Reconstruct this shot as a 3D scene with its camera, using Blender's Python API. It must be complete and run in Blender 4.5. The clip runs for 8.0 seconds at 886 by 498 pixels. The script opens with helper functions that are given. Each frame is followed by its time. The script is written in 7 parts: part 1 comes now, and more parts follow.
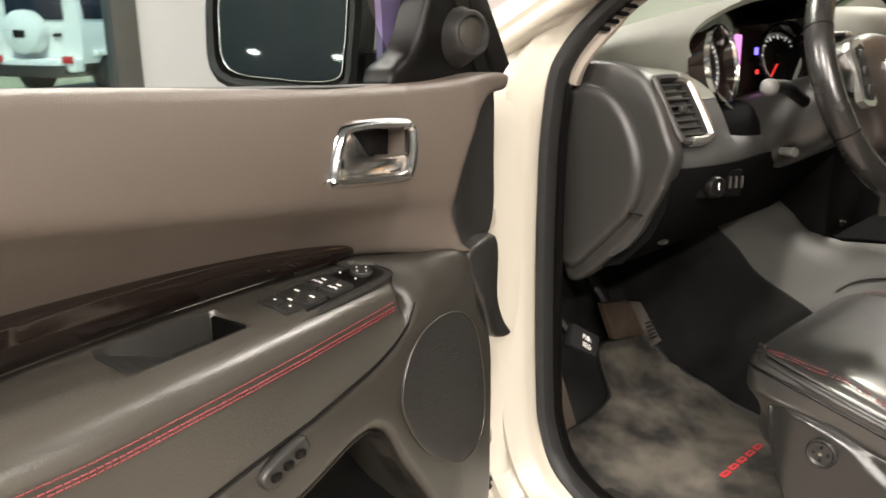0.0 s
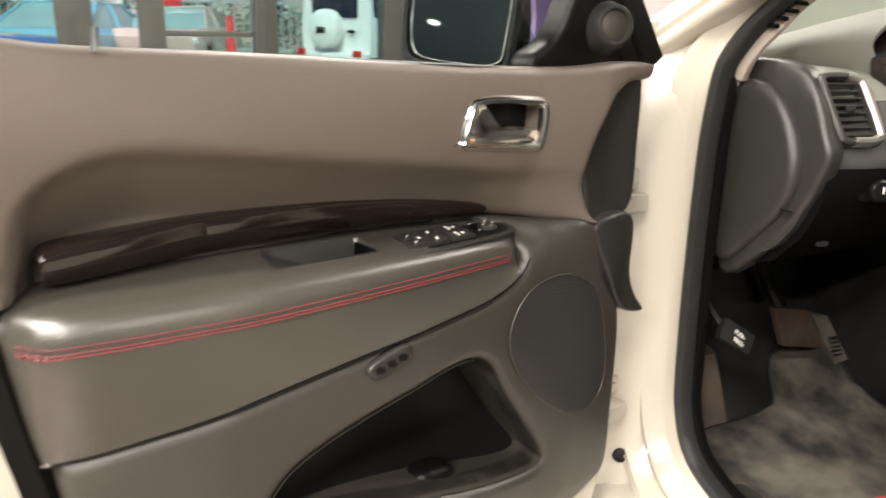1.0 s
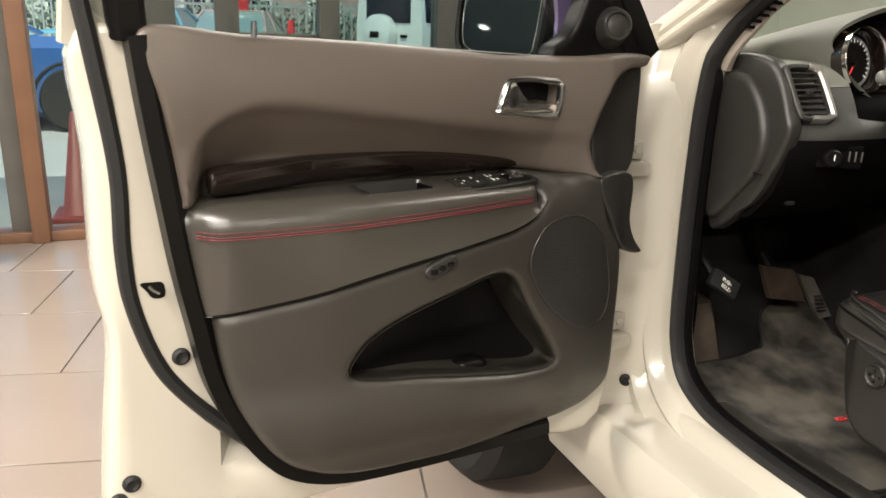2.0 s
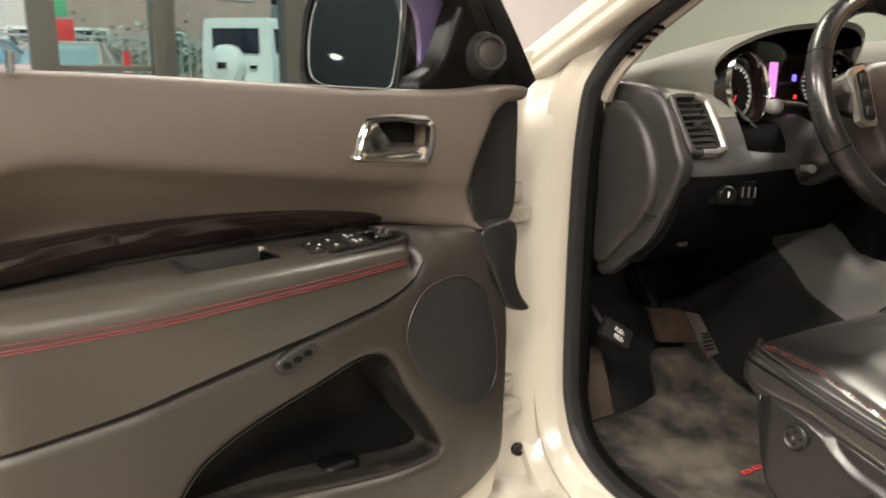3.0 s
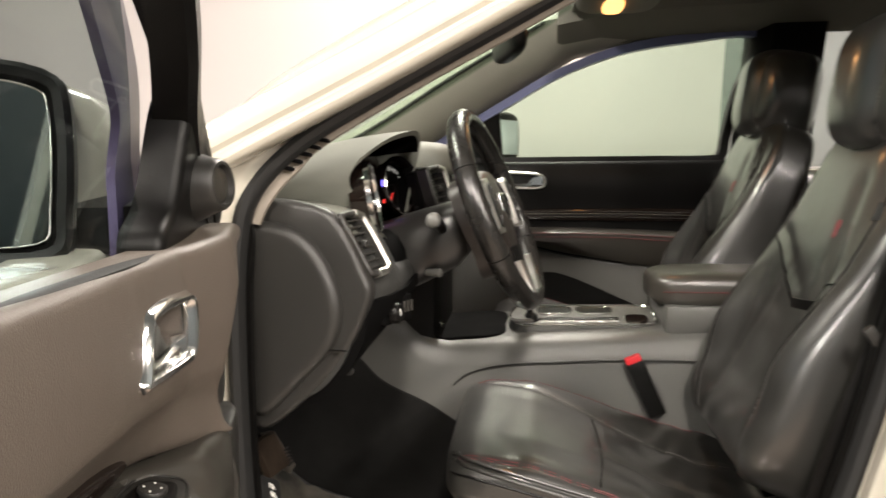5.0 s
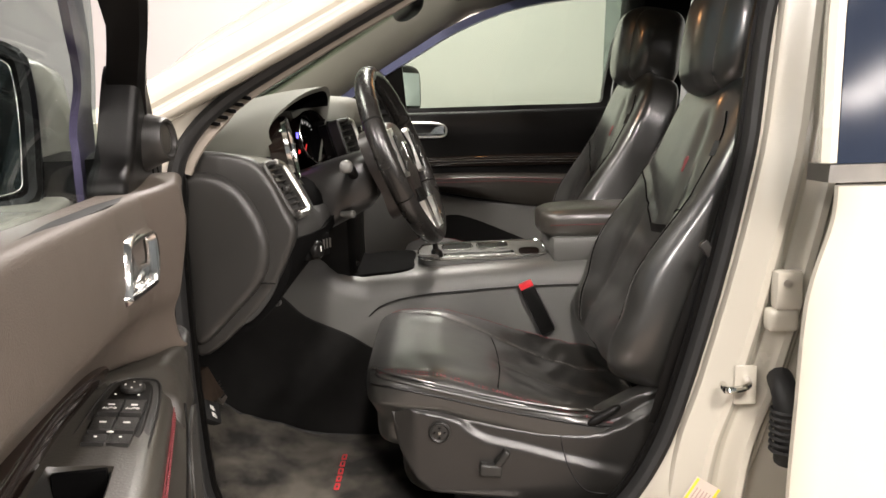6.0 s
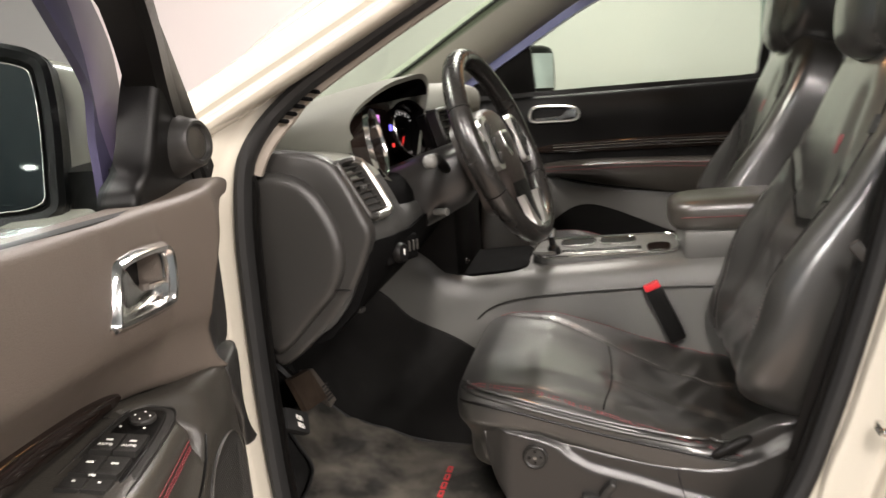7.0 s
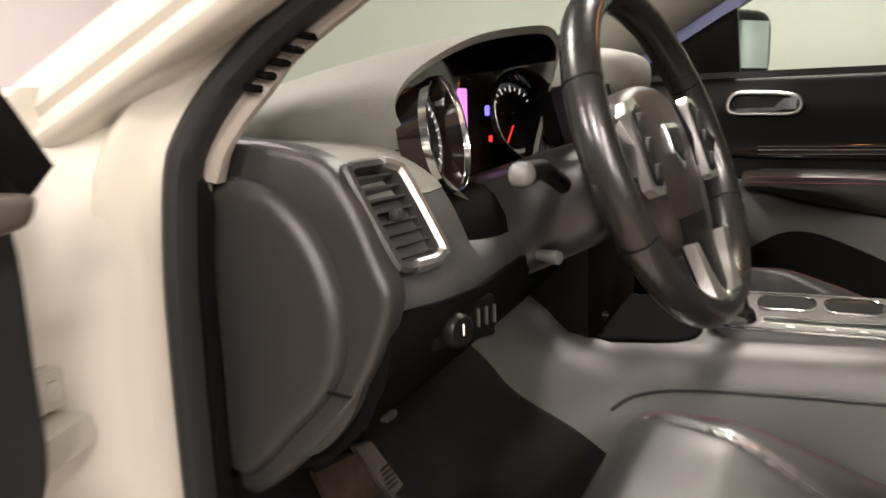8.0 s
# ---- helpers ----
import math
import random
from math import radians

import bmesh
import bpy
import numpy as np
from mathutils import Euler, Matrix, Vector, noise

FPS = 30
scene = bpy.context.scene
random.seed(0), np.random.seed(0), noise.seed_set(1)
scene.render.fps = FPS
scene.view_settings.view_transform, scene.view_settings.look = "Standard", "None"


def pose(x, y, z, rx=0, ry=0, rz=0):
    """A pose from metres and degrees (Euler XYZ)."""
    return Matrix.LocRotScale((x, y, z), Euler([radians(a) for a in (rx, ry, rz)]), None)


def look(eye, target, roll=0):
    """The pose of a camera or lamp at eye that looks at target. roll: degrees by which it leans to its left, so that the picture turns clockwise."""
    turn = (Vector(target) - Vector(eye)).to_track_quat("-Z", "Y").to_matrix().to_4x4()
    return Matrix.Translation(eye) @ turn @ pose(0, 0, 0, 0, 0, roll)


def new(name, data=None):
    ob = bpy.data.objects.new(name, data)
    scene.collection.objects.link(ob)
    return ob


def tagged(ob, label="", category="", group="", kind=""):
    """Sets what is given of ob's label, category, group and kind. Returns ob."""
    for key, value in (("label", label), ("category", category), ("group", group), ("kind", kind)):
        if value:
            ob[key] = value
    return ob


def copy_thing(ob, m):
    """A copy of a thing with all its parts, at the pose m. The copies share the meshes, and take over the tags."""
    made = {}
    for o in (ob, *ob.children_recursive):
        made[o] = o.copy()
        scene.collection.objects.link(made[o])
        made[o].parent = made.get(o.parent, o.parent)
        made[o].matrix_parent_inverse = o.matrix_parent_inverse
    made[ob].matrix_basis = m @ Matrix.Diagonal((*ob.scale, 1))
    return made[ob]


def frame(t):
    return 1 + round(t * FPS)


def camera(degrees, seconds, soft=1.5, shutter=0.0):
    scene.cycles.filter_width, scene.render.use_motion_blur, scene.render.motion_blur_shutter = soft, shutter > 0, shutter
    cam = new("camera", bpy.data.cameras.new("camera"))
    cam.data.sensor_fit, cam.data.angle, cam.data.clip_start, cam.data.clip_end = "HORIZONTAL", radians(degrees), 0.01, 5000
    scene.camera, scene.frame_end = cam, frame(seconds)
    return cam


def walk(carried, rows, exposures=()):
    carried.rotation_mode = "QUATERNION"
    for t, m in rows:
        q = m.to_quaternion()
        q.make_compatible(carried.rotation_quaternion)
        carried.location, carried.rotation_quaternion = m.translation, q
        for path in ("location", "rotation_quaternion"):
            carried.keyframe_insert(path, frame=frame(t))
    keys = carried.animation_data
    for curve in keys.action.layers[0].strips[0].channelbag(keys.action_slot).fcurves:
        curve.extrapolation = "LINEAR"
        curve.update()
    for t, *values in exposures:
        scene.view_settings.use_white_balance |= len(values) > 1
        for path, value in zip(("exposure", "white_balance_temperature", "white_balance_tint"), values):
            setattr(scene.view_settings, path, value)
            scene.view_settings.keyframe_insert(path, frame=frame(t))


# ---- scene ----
cam = camera(60.8, 8.0, shutter=0.3)
PATH = [
    (0, (-1.571, -0.353, 1.245), (-0.275, 1.0575, 0.669), 0.3),
    (0.5, (-1.509, -0.429, 1.26), (-0.49, 1.175, 0.633), 1.5),
    (1, (-1.524, -0.551, 1.233), (-0.777, 1.212, 0.655), 1.3),
    (1.2, (-1.509, -0.632, 1.244), (-0.89, 1.17, 0.635), 1.7),
    (2.3, (-1.667, -0.88, 1.219), (-1.006, 0.928, 0.677), 1.8),
    (2.5, (-1.655, -0.843, 1.222), (-0.942, 0.949, 0.693), 1.6),
    (3, (-1.549, -0.648, 1.223), (-0.582, 1.033, 0.734), 1.1),
    (3.5, (-1.556, -0.456, 1.221), (-0.219, 0.965, 0.781), 1.5),
    (4, (-1.638, -0.261, 1.251), (-0.015, 0.841, 0.861), 1.4),
    (4.5, (-1.611, -0.111, 1.276), (0.219, 0.629, 0.951), 1.7),
    (5, (-1.675, -0.033, 1.29), (0.288, 0.21, 0.996), 2.3),
    (5.2, (-1.724, -0.022, 1.296), (0.249, 0.088, 0.988), 2.5),
    (6.3, (-1.864, -0.063, 1.298), (0.089, -0.051, 0.864), 0.7),
    (6.5, (-1.85, -0.078, 1.297), (0.099, -0.013, 0.852), 0.0),
    (7, (-1.699, -0.16, 1.297), (0.2, 0.276, 0.846), -2.0),
    (7.5, (-1.49, -0.217, 1.292), (0.301, 0.543, 0.827), -0.6),
    (8, (-1.143, -0.111, 1.26), (0.588, 0.765, 0.773), -0.1),
]
EXPOSURES = [(0, 1.08, 6600, 10), (0.5, 1.24, 6600, 10), (1.0, 1.03, 6600, 10), (1.2, 0.96, 6600, 10), (2.3, 0.35, 6700, 8), (2.5, 0.35, 6700, 8), (3.0, 0.65, 6900, 10), (3.5, 0.90, 7000, 10), (4.0, 0.82, 6800, 9), (4.5, 0.84, 6800, 8), (5.0, 0.72, 6700, 10), (6.3, 0.68, 6500, 13), (7.0, 0.80, 6500, 13), (7.5, 0.86, 6500, 14), (8.0, 0.76, 6600, 16)]
walk(cam, [(t, look(eye, target, roll)) for t, eye, target, roll in PATH], EXPOSURES)

# ---- light ----
world = bpy.data.worlds.new("sky")
scene.world = world
world.use_nodes = True
_nt = world.node_tree
_sky = _nt.nodes.new("ShaderNodeTexSky")
_sky.sky_type = "NISHITA"
_sky.sun_disc = False
_sky.sun_elevation, _sky.sun_rotation = radians(55), radians(200)
_nt.links.new(_sky.outputs[0], _nt.nodes["Background"].inputs[0])
_nt.nodes["Background"].inputs[1].default_value = 0.15
sun = new("sun", bpy.data.lights.new("sun", "SUN"))
sun.data.energy, sun.data.angle, sun.data.color = 5.0, radians(0.6), (1.0, 0.95, 0.87)
sun.matrix_world = look((-6, 14, 12), (-2, 20, 0))

WARM = (1.0, 0.935, 0.865)
LAMPS = [(-2.7, -1.9, 75), (-3.5, -0.35, 150), (-4.5, -2.9, 190), (-4.5, 2.4, 220), (-0.5, 1.9, 85), (1.6, 0.1, 80), (0.6, -4.4, 110), (-3.2, -5.2, 230)]
CEIL = 3.3


# ---- materials ----
def mat(name, color, rough=0.5, metal=0.0, var=0.15, scale=6.0, bump=0.0, bscale=300.0, coat=0.0, spec=0.5, sheen=0.0, rvar=0.1, patch=0.0, crough=0.05):
    """A surface with broad mottling, fine grain and relief."""
    m = bpy.data.materials.new(name)
    m.use_nodes = True
    nt, b = m.node_tree, m.node_tree.nodes["Principled BSDF"]
    tc = nt.nodes.new("ShaderNodeTexCoord")
    n1 = nt.nodes.new("ShaderNodeTexNoise")
    n1.inputs["Scale"].default_value, n1.inputs["Detail"].default_value = scale, 6
    nt.links.new(tc.outputs["Object"], n1.inputs["Vector"])
    ramp = nt.nodes.new("ShaderNodeMix")
    ramp.data_type = "RGBA"
    ramp.inputs["A"].default_value = (*[c * (1 - var) for c in color], 1)
    ramp.inputs["B"].default_value = (*[min(1, c * (1 + var)) for c in color], 1)
    if patch:
        sh = nt.nodes.new("ShaderNodeMapRange")
        sh.inputs["From Min"].default_value, sh.inputs["From Max"].default_value = 0.5 - patch, 0.5 + patch
        nt.links.new(n1.outputs["Fac"], sh.inputs["Value"])
        nt.links.new(sh.outputs["Result"], ramp.inputs["Factor"])
    else:
        nt.links.new(n1.outputs["Fac"], ramp.inputs["Factor"])
    nt.links.new(ramp.outputs["Result"], b.inputs["Base Color"])
    rm = nt.nodes.new("ShaderNodeMapRange")
    rm.inputs["To Min"].default_value, rm.inputs["To Max"].default_value = max(0.02, rough - rvar), min(1, rough + rvar)
    n3 = nt.nodes.new("ShaderNodeTexNoise")
    n3.inputs["Scale"].default_value, n3.inputs["Detail"].default_value = scale * 2.7, 8
    nt.links.new(tc.outputs["Object"], n3.inputs["Vector"])
    nt.links.new(n3.outputs["Fac"], rm.inputs["Value"])
    nt.links.new(rm.outputs["Result"], b.inputs["Roughness"])
    b.inputs["Metallic"].default_value = metal
    b.inputs["Coat Weight"].default_value = coat
    b.inputs["Coat Roughness"].default_value = crough
    b.inputs["Specular IOR Level"].default_value = spec
    b.inputs["Sheen Weight"].default_value = sheen
    if bump:
        n2 = nt.nodes.new("ShaderNodeTexNoise")
        n2.inputs["Scale"].default_value, n2.inputs["Detail"].default_value = bscale, 3
        nt.links.new(tc.outputs["Object"], n2.inputs["Vector"])
        bp = nt.nodes.new("ShaderNodeBump")
        bp.inputs["Strength"].default_value, bp.inputs["Distance"].default_value = bump, 0.002
        nt.links.new(n2.outputs["Fac"], bp.inputs["Height"])
        nt.links.new(bp.outputs["Normal"], b.inputs["Normal"])
    return m


def glow(name, color, power):
    m = bpy.data.materials.new(name)
    m.use_nodes = True
    b = m.node_tree.nodes["Principled BSDF"]
    b.inputs["Base Color"].default_value = (*[c * 0.5 for c in color], 1)
    b.inputs["Emission Color"].default_value, b.inputs["Emission Strength"].default_value = (*color, 1), power
    return m


def glass(name, color, rough=0.0):
    """A thin pane: clear with a tint, with the mirror gloss of its surface."""
    m = bpy.data.materials.new(name)
    m.use_nodes = True
    nt = m.node_tree
    nt.nodes.remove(nt.nodes["Principled BSDF"])
    tr, gl, mx, lw, pw, ml = (nt.nodes.new(n) for n in ("ShaderNodeBsdfTransparent", "ShaderNodeBsdfGlossy", "ShaderNodeMixShader", "ShaderNodeLayerWeight", "ShaderNodeMath", "ShaderNodeMath"))
    tr.inputs[0].default_value = (*color, 1)
    gl.inputs["Roughness"].default_value = rough
    pw.operation, pw.inputs[1].default_value = "POWER", 5.0
    ml.operation, ml.inputs[1].default_value, ml.inputs[2].default_value = "MULTIPLY_ADD", 0.22, 0.02
    nt.links.new(lw.outputs["Facing"], pw.inputs[0])
    nt.links.new(pw.outputs[0], ml.inputs[0])
    for a, b in ((ml.outputs[0], mx.inputs[0]), (tr.outputs[0], mx.inputs[1]), (gl.outputs[0], mx.inputs[2]), (mx.outputs[0], nt.nodes["Material Output"].inputs[0])):
        nt.links.new(a, b)
    return m


PAINT = mat("cream_paint", (0.475, 0.445, 0.378), 0.25, coat=0.8, var=0.03, scale=2, rvar=0.05)
PLASTIC = mat("grained_plastic", (0.0200, 0.0192, 0.0178), 0.37, var=0.12, bump=0.25, bscale=900, spec=0.44)
SOFT = mat("soft_grey_trim", (0.085, 0.0690, 0.0570), 0.42, var=0.08, scale=4, bump=0.3, bscale=800)
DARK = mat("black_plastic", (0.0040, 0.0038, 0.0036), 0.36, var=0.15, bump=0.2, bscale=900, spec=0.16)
GREY = mat("grey_plastic", (0.094, 0.093, 0.087), 0.40, var=0.08, bump=0.25, bscale=900)
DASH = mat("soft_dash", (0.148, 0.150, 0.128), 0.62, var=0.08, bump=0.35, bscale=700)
# Darker copy for the dash face: the weaker light there is put into it.
DASHF = mat("dim_dash_face", (0.0195, 0.0190, 0.0175), 0.55, var=0.08, bump=0.35, bscale=700)
GLOSS = mat("gloss_black", (0.0105, 0.0069, 0.0056), 0.08, var=0.5, scale=9, rvar=0.03, spec=0.45)
LEATHER = mat("black_leather", (0.0190, 0.0187, 0.0170), 0.40, var=0.25, scale=9, bump=0.16, bscale=420, rvar=0.06, spec=0.65, coat=0.90, crough=0.17)
LEATHER2 = mat("armrest_leather", (0.037, 0.0335, 0.0280), 0.33, var=0.14, scale=7, spec=0.85, bump=0.2, bscale=420)
RUBBER = mat("black_rubber", (0.0115, 0.0115, 0.0115), 0.6, var=0.15, bump=0.15, spec=0.35)
CHROME = mat("chrome", (0.78, 0.77, 0.75), 0.14, metal=1.0, var=0.05, rvar=0.05)
SATIN = mat("satin_silver", (0.80, 0.78, 0.74), 0.33, metal=1.0, var=0.08)
STEEL = mat("steel", (0.42, 0.40, 0.37), 0.38, metal=1.0, var=0.15, scale=30)
PEDAL = mat("worn_pedal", (0.062, 0.044, 0.032), 0.45, metal=0.4, var=0.5, scale=25, patch=0.25)
PEDAL_GREY = mat("grey_pedal", (0.12, 0.105, 0.09), 0.45, metal=0.3, var=0.4, scale=25, patch=0.25)
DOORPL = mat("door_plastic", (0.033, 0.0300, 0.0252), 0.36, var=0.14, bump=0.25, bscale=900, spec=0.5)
CARPET = mat("carpet", (0.0120, 0.0116, 0.0112), 0.95, var=0.6, scale=5, bump=0.9, bscale=700, spec=0.03, sheen=0.03, patch=0.2)
MATTE = mat("mat_pile", (0.058, 0.052, 0.042), 0.95, var=0.80, scale=9, bump=0.9, bscale=800, spec=0.05, sheen=0.06, patch=0.13)
MATRED = mat("mat_embroidery", (0.48, 0.03, 0.036), 0.9, var=0.3, scale=60)
RED = mat("red_thread", (0.14, 0.022, 0.026), 0.6, var=0.15)
REDP = mat("red_plastic", (0.75, 0.03, 0.04), 0.4)
WHITEP = mat("white_mark", (0.75, 0.74, 0.70), 0.5)
PALE = mat("pale_liner", (0.34, 0.33, 0.28), 0.8, var=0.05, bump=0.2)
TAUPE = mat("taupe_trim", (0.21, 0.182, 0.152), 0.7, var=0.08, bump=0.25, bscale=700)
THREAD = mat("grey_thread", (0.115, 0.11, 0.105), 0.7)
SHIELD = mat("satin_black_plastic", (0.0165, 0.0158, 0.0148), 0.30, var=0.15, bump=0.12, bscale=900, rvar=0.04, spec=0.55)
# Airbag cover: the brownish light it reflects is put into the black.
PADM = mat("airbag_cover", (0.016, 0.0120, 0.0100), 0.42, var=0.15, bump=0.2, bscale=800, spec=0.5)
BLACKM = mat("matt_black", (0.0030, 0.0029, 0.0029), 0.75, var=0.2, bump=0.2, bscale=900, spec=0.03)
# Headliner cloth: darker than the pale liner, its dimness put into the colour.
LINER = mat("dimmed_headliner_cloth", (0.17, 0.163, 0.14), 0.9, var=0.08, bump=0.3)
LIT = glow("dial_white", (1.0, 0.97, 0.92), 0.35)
VIOLET = mat("violet_channel", (0.080, 0.062, 0.125), 0.35, var=0.15)
BLUEV = mat("blue_violet_channel", (0.125, 0.135, 0.26), 0.35, var=0.12)
MIRROR = mat("mirror_glass", (0.74, 0.84, 0.88), 0.02, metal=1.0, var=0.01, rvar=0.01)
PANE = glass("side_pane", (0.68, 0.725, 0.72))
SCREEN = glass("windscreen_pane", (0.70, 0.775, 0.71))
TINT = mat("tinted_pane", (0.016, 0.021, 0.034), 0.12, var=0.4, rvar=0.05, scale=5, spec=0.05)
WHEEL = mat("wheel_leather", (0.013, 0.012, 0.011), 0.27, var=0.2, scale=9, bump=0.06, bscale=420, rvar=0.02)


# ---- shapes ----
def mesh_of(name, bm, material):
    me = bpy.data.meshes.new(name)
    bmesh.ops.recalc_face_normals(bm, faces=bm.faces)
    bm.to_mesh(me)
    bm.free()
    me.materials.append(material)
    me.shade_smooth()
    me.set_sharp_from_angle(angle=radians(38))
    return me


ORIGIN = {}


def thing(name, at, label, category, group="", kind="", m=None):
    """An empty at a thing's base; its parts are given in the frame m."""
    ob = new(name)
    ob.empty_display_size = 0.1
    ob.matrix_world = (m or Matrix()) @ Matrix.Translation(at)
    ORIGIN[ob.name] = Vector(at)
    return tagged(ob, label, category, group, kind)


def part(name, bm, material, parent, label=""):
    me = mesh_of(name, bm, material)
    co = np.empty(len(me.vertices) * 3)
    me.vertices.foreach_get("co", co)
    co = co.reshape(-1, 3)
    mid = Vector(((co.min(0) + co.max(0)) / 2).tolist())
    me.transform(Matrix.Translation(-mid))
    ob = new(name, me)
    ob.parent = parent
    ob.location = mid - ORIGIN[parent.name]
    ORIGIN[ob.name] = mid
    return tagged(ob, label)


def thread(name, bm, material, parent, label=""):
    """A run of stitches, too many and too fine to be parts."""
    ob = part(name, bm, material, parent, label)
    ob["kind"] = "stuff"
    return ob


def solid(name, bm, material, label="", category="", kind="", group="", m=None):
    """A thing of one mesh."""
    me = mesh_of(name, bm, material)
    co = np.empty(len(me.vertices) * 3)
    me.vertices.foreach_get("co", co)
    co = co.reshape(-1, 3)
    mid = (co.min(0) + co.max(0)) / 2
    base = Vector((mid[0], mid[1], co.min(0)[2]))
    me.transform(Matrix.Translation(-base))
    ob = new(name, me)
    ob.matrix_world = (m or Matrix()) @ Matrix.Translation(base)
    ORIGIN[ob.name] = base
    return tagged(ob, label, category, group, kind)


def spline(pts, n=6, closed=False):
    """Catmull-Rom through the points, n steps to a span."""
    p = [np.array(q, float) for q in pts]
    k, out = len(p), []
    for i in range(k if closed else k - 1):
        a, b, c, d = (p[(i + j) % k] if closed else p[min(max(i + j, 0), k - 1)] for j in (-1, 0, 1, 2))
        for s in range(n):
            t = s / n
            out.append(0.5 * (2 * b + (c - a) * t + (2 * a - 5 * b + 4 * c - d) * t * t + (3 * b - a - 3 * c + d) * t ** 3))
    if not closed:
        out.append(p[-1])
    return out


def loft(rings, closed=True, caps=True, bm=None):
    bm = bm or bmesh.new()
    vs = [[bm.verts.new(tuple(p)) for p in r] for r in rings]
    for a, b in zip(vs, vs[1:]):
        for i in range(len(a) if closed else len(a) - 1):
            j = (i + 1) % len(a)
            bm.faces.new((a[i], a[j], b[j], b[i]))
    if caps and closed:
        bm.faces.new(vs[0][::-1])
        bm.faces.new(vs[-1])
    return bm


def sweep(path, profile, up=(0, 0, 1), closed=False, bm=None, caps=True, scales=None):
    """A profile of (side, up) pairs drawn along a path."""
    p = [Vector(q) for q in path]
    rings, k = [], len(p)
    for i in range(k):
        a, b = (p[(i - 1) % k], p[(i + 1) % k]) if closed else (p[max(i - 1, 0)], p[min(i + 1, k - 1)])
        t = (b - a).normalized()
        u = Vector(up(p[i]) if callable(up) else up)
        side = t.cross(u).normalized()
        u2 = side.cross(t).normalized()
        s = scales[i] if scales else 1.0
        rings.append([p[i] + side * x * s + u2 * y * s for x, y in profile])
    if closed:
        rings.append(rings[0])
        bm = bm or bmesh.new()
        vs = [[bm.verts.new(q) for q in r] for r in rings[:-1]]
        vs.append(vs[0])
        for a, b in zip(vs, vs[1:]):
            for i in range(len(a)):
                j = (i + 1) % len(a)
                bm.faces.new((a[i], a[j], b[j], b[i]))
        return bm
    return loft(rings, True, caps, bm)


def round_profile(r, n=10, sx=1.0, sy=1.0):
    return [(r * sx * math.cos(2 * math.pi * i / n), r * sy * math.sin(2 * math.pi * i / n)) for i in range(n)]


def tube(path, r, n=8, closed=False, bm=None, up=(0, 0, 1)):
    return sweep(path, round_profile(r, n), up, closed, bm)


def box(c, s, bevel=0.004, segs=2, m=None, bm=None):
    own = bmesh.new()
    bmesh.ops.create_cube(own, size=1, matrix=Matrix.Diagonal((*s, 1)))
    if bevel:
        bmesh.ops.bevel(own, geom=own.edges[:], offset=min(bevel, min(s) * 0.45), segments=segs, profile=0.6, affect="EDGES")
    own.transform(Matrix.Translation(c) @ (m.to_3x3().to_4x4() if m else Matrix()))
    if bm is None:
        return own
    tmp = bpy.data.meshes.new("tmp")
    own.to_mesh(tmp)
    own.free()
    bm.from_mesh(tmp)
    bpy.data.meshes.remove(tmp)
    return bm


def lathe(profile, m, n=24, bm=None):
    """Rings of (radius, height) turned about m's z axis."""
    rings = [[m @ Vector((r * math.cos(2 * math.pi * i / n), r * math.sin(2 * math.pi * i / n), h)) for i in range(n)] for r, h in profile]
    return loft(rings, True, True, bm)


def blob(c, s, p=4.0, n=10, fn=None, m=None):
    """A padded block: a superquadric of half sizes s, shaped further by fn on its -1..1 coordinates."""
    bm = bmesh.new()
    bmesh.ops.create_cube(bm, size=2)
    bmesh.ops.subdivide_edges(bm, edges=bm.edges[:], cuts=n, use_grid_fill=True)
    for v in bm.verts:
        q = np.array(v.co)
        q = q * (np.abs(q).max() / (np.abs(q) ** p).sum() ** (1 / p))
        w = fn(*q) if fn else q
        v.co = Vector((w[0] * s[0], w[1] * s[1], w[2] * s[2]))
    bm.transform(Matrix.Translation(c) @ (m or Matrix()))
    return bm


def inside(poly, x, y):
    r = False
    for (x0, y0), (x1, y1) in zip(poly, poly[1:] + poly[:1]):
        if (y0 > y) != (y1 > y) and x < (x1 - x0) * (y - y0) / (y1 - y0) + x0:
            r = not r
    return r


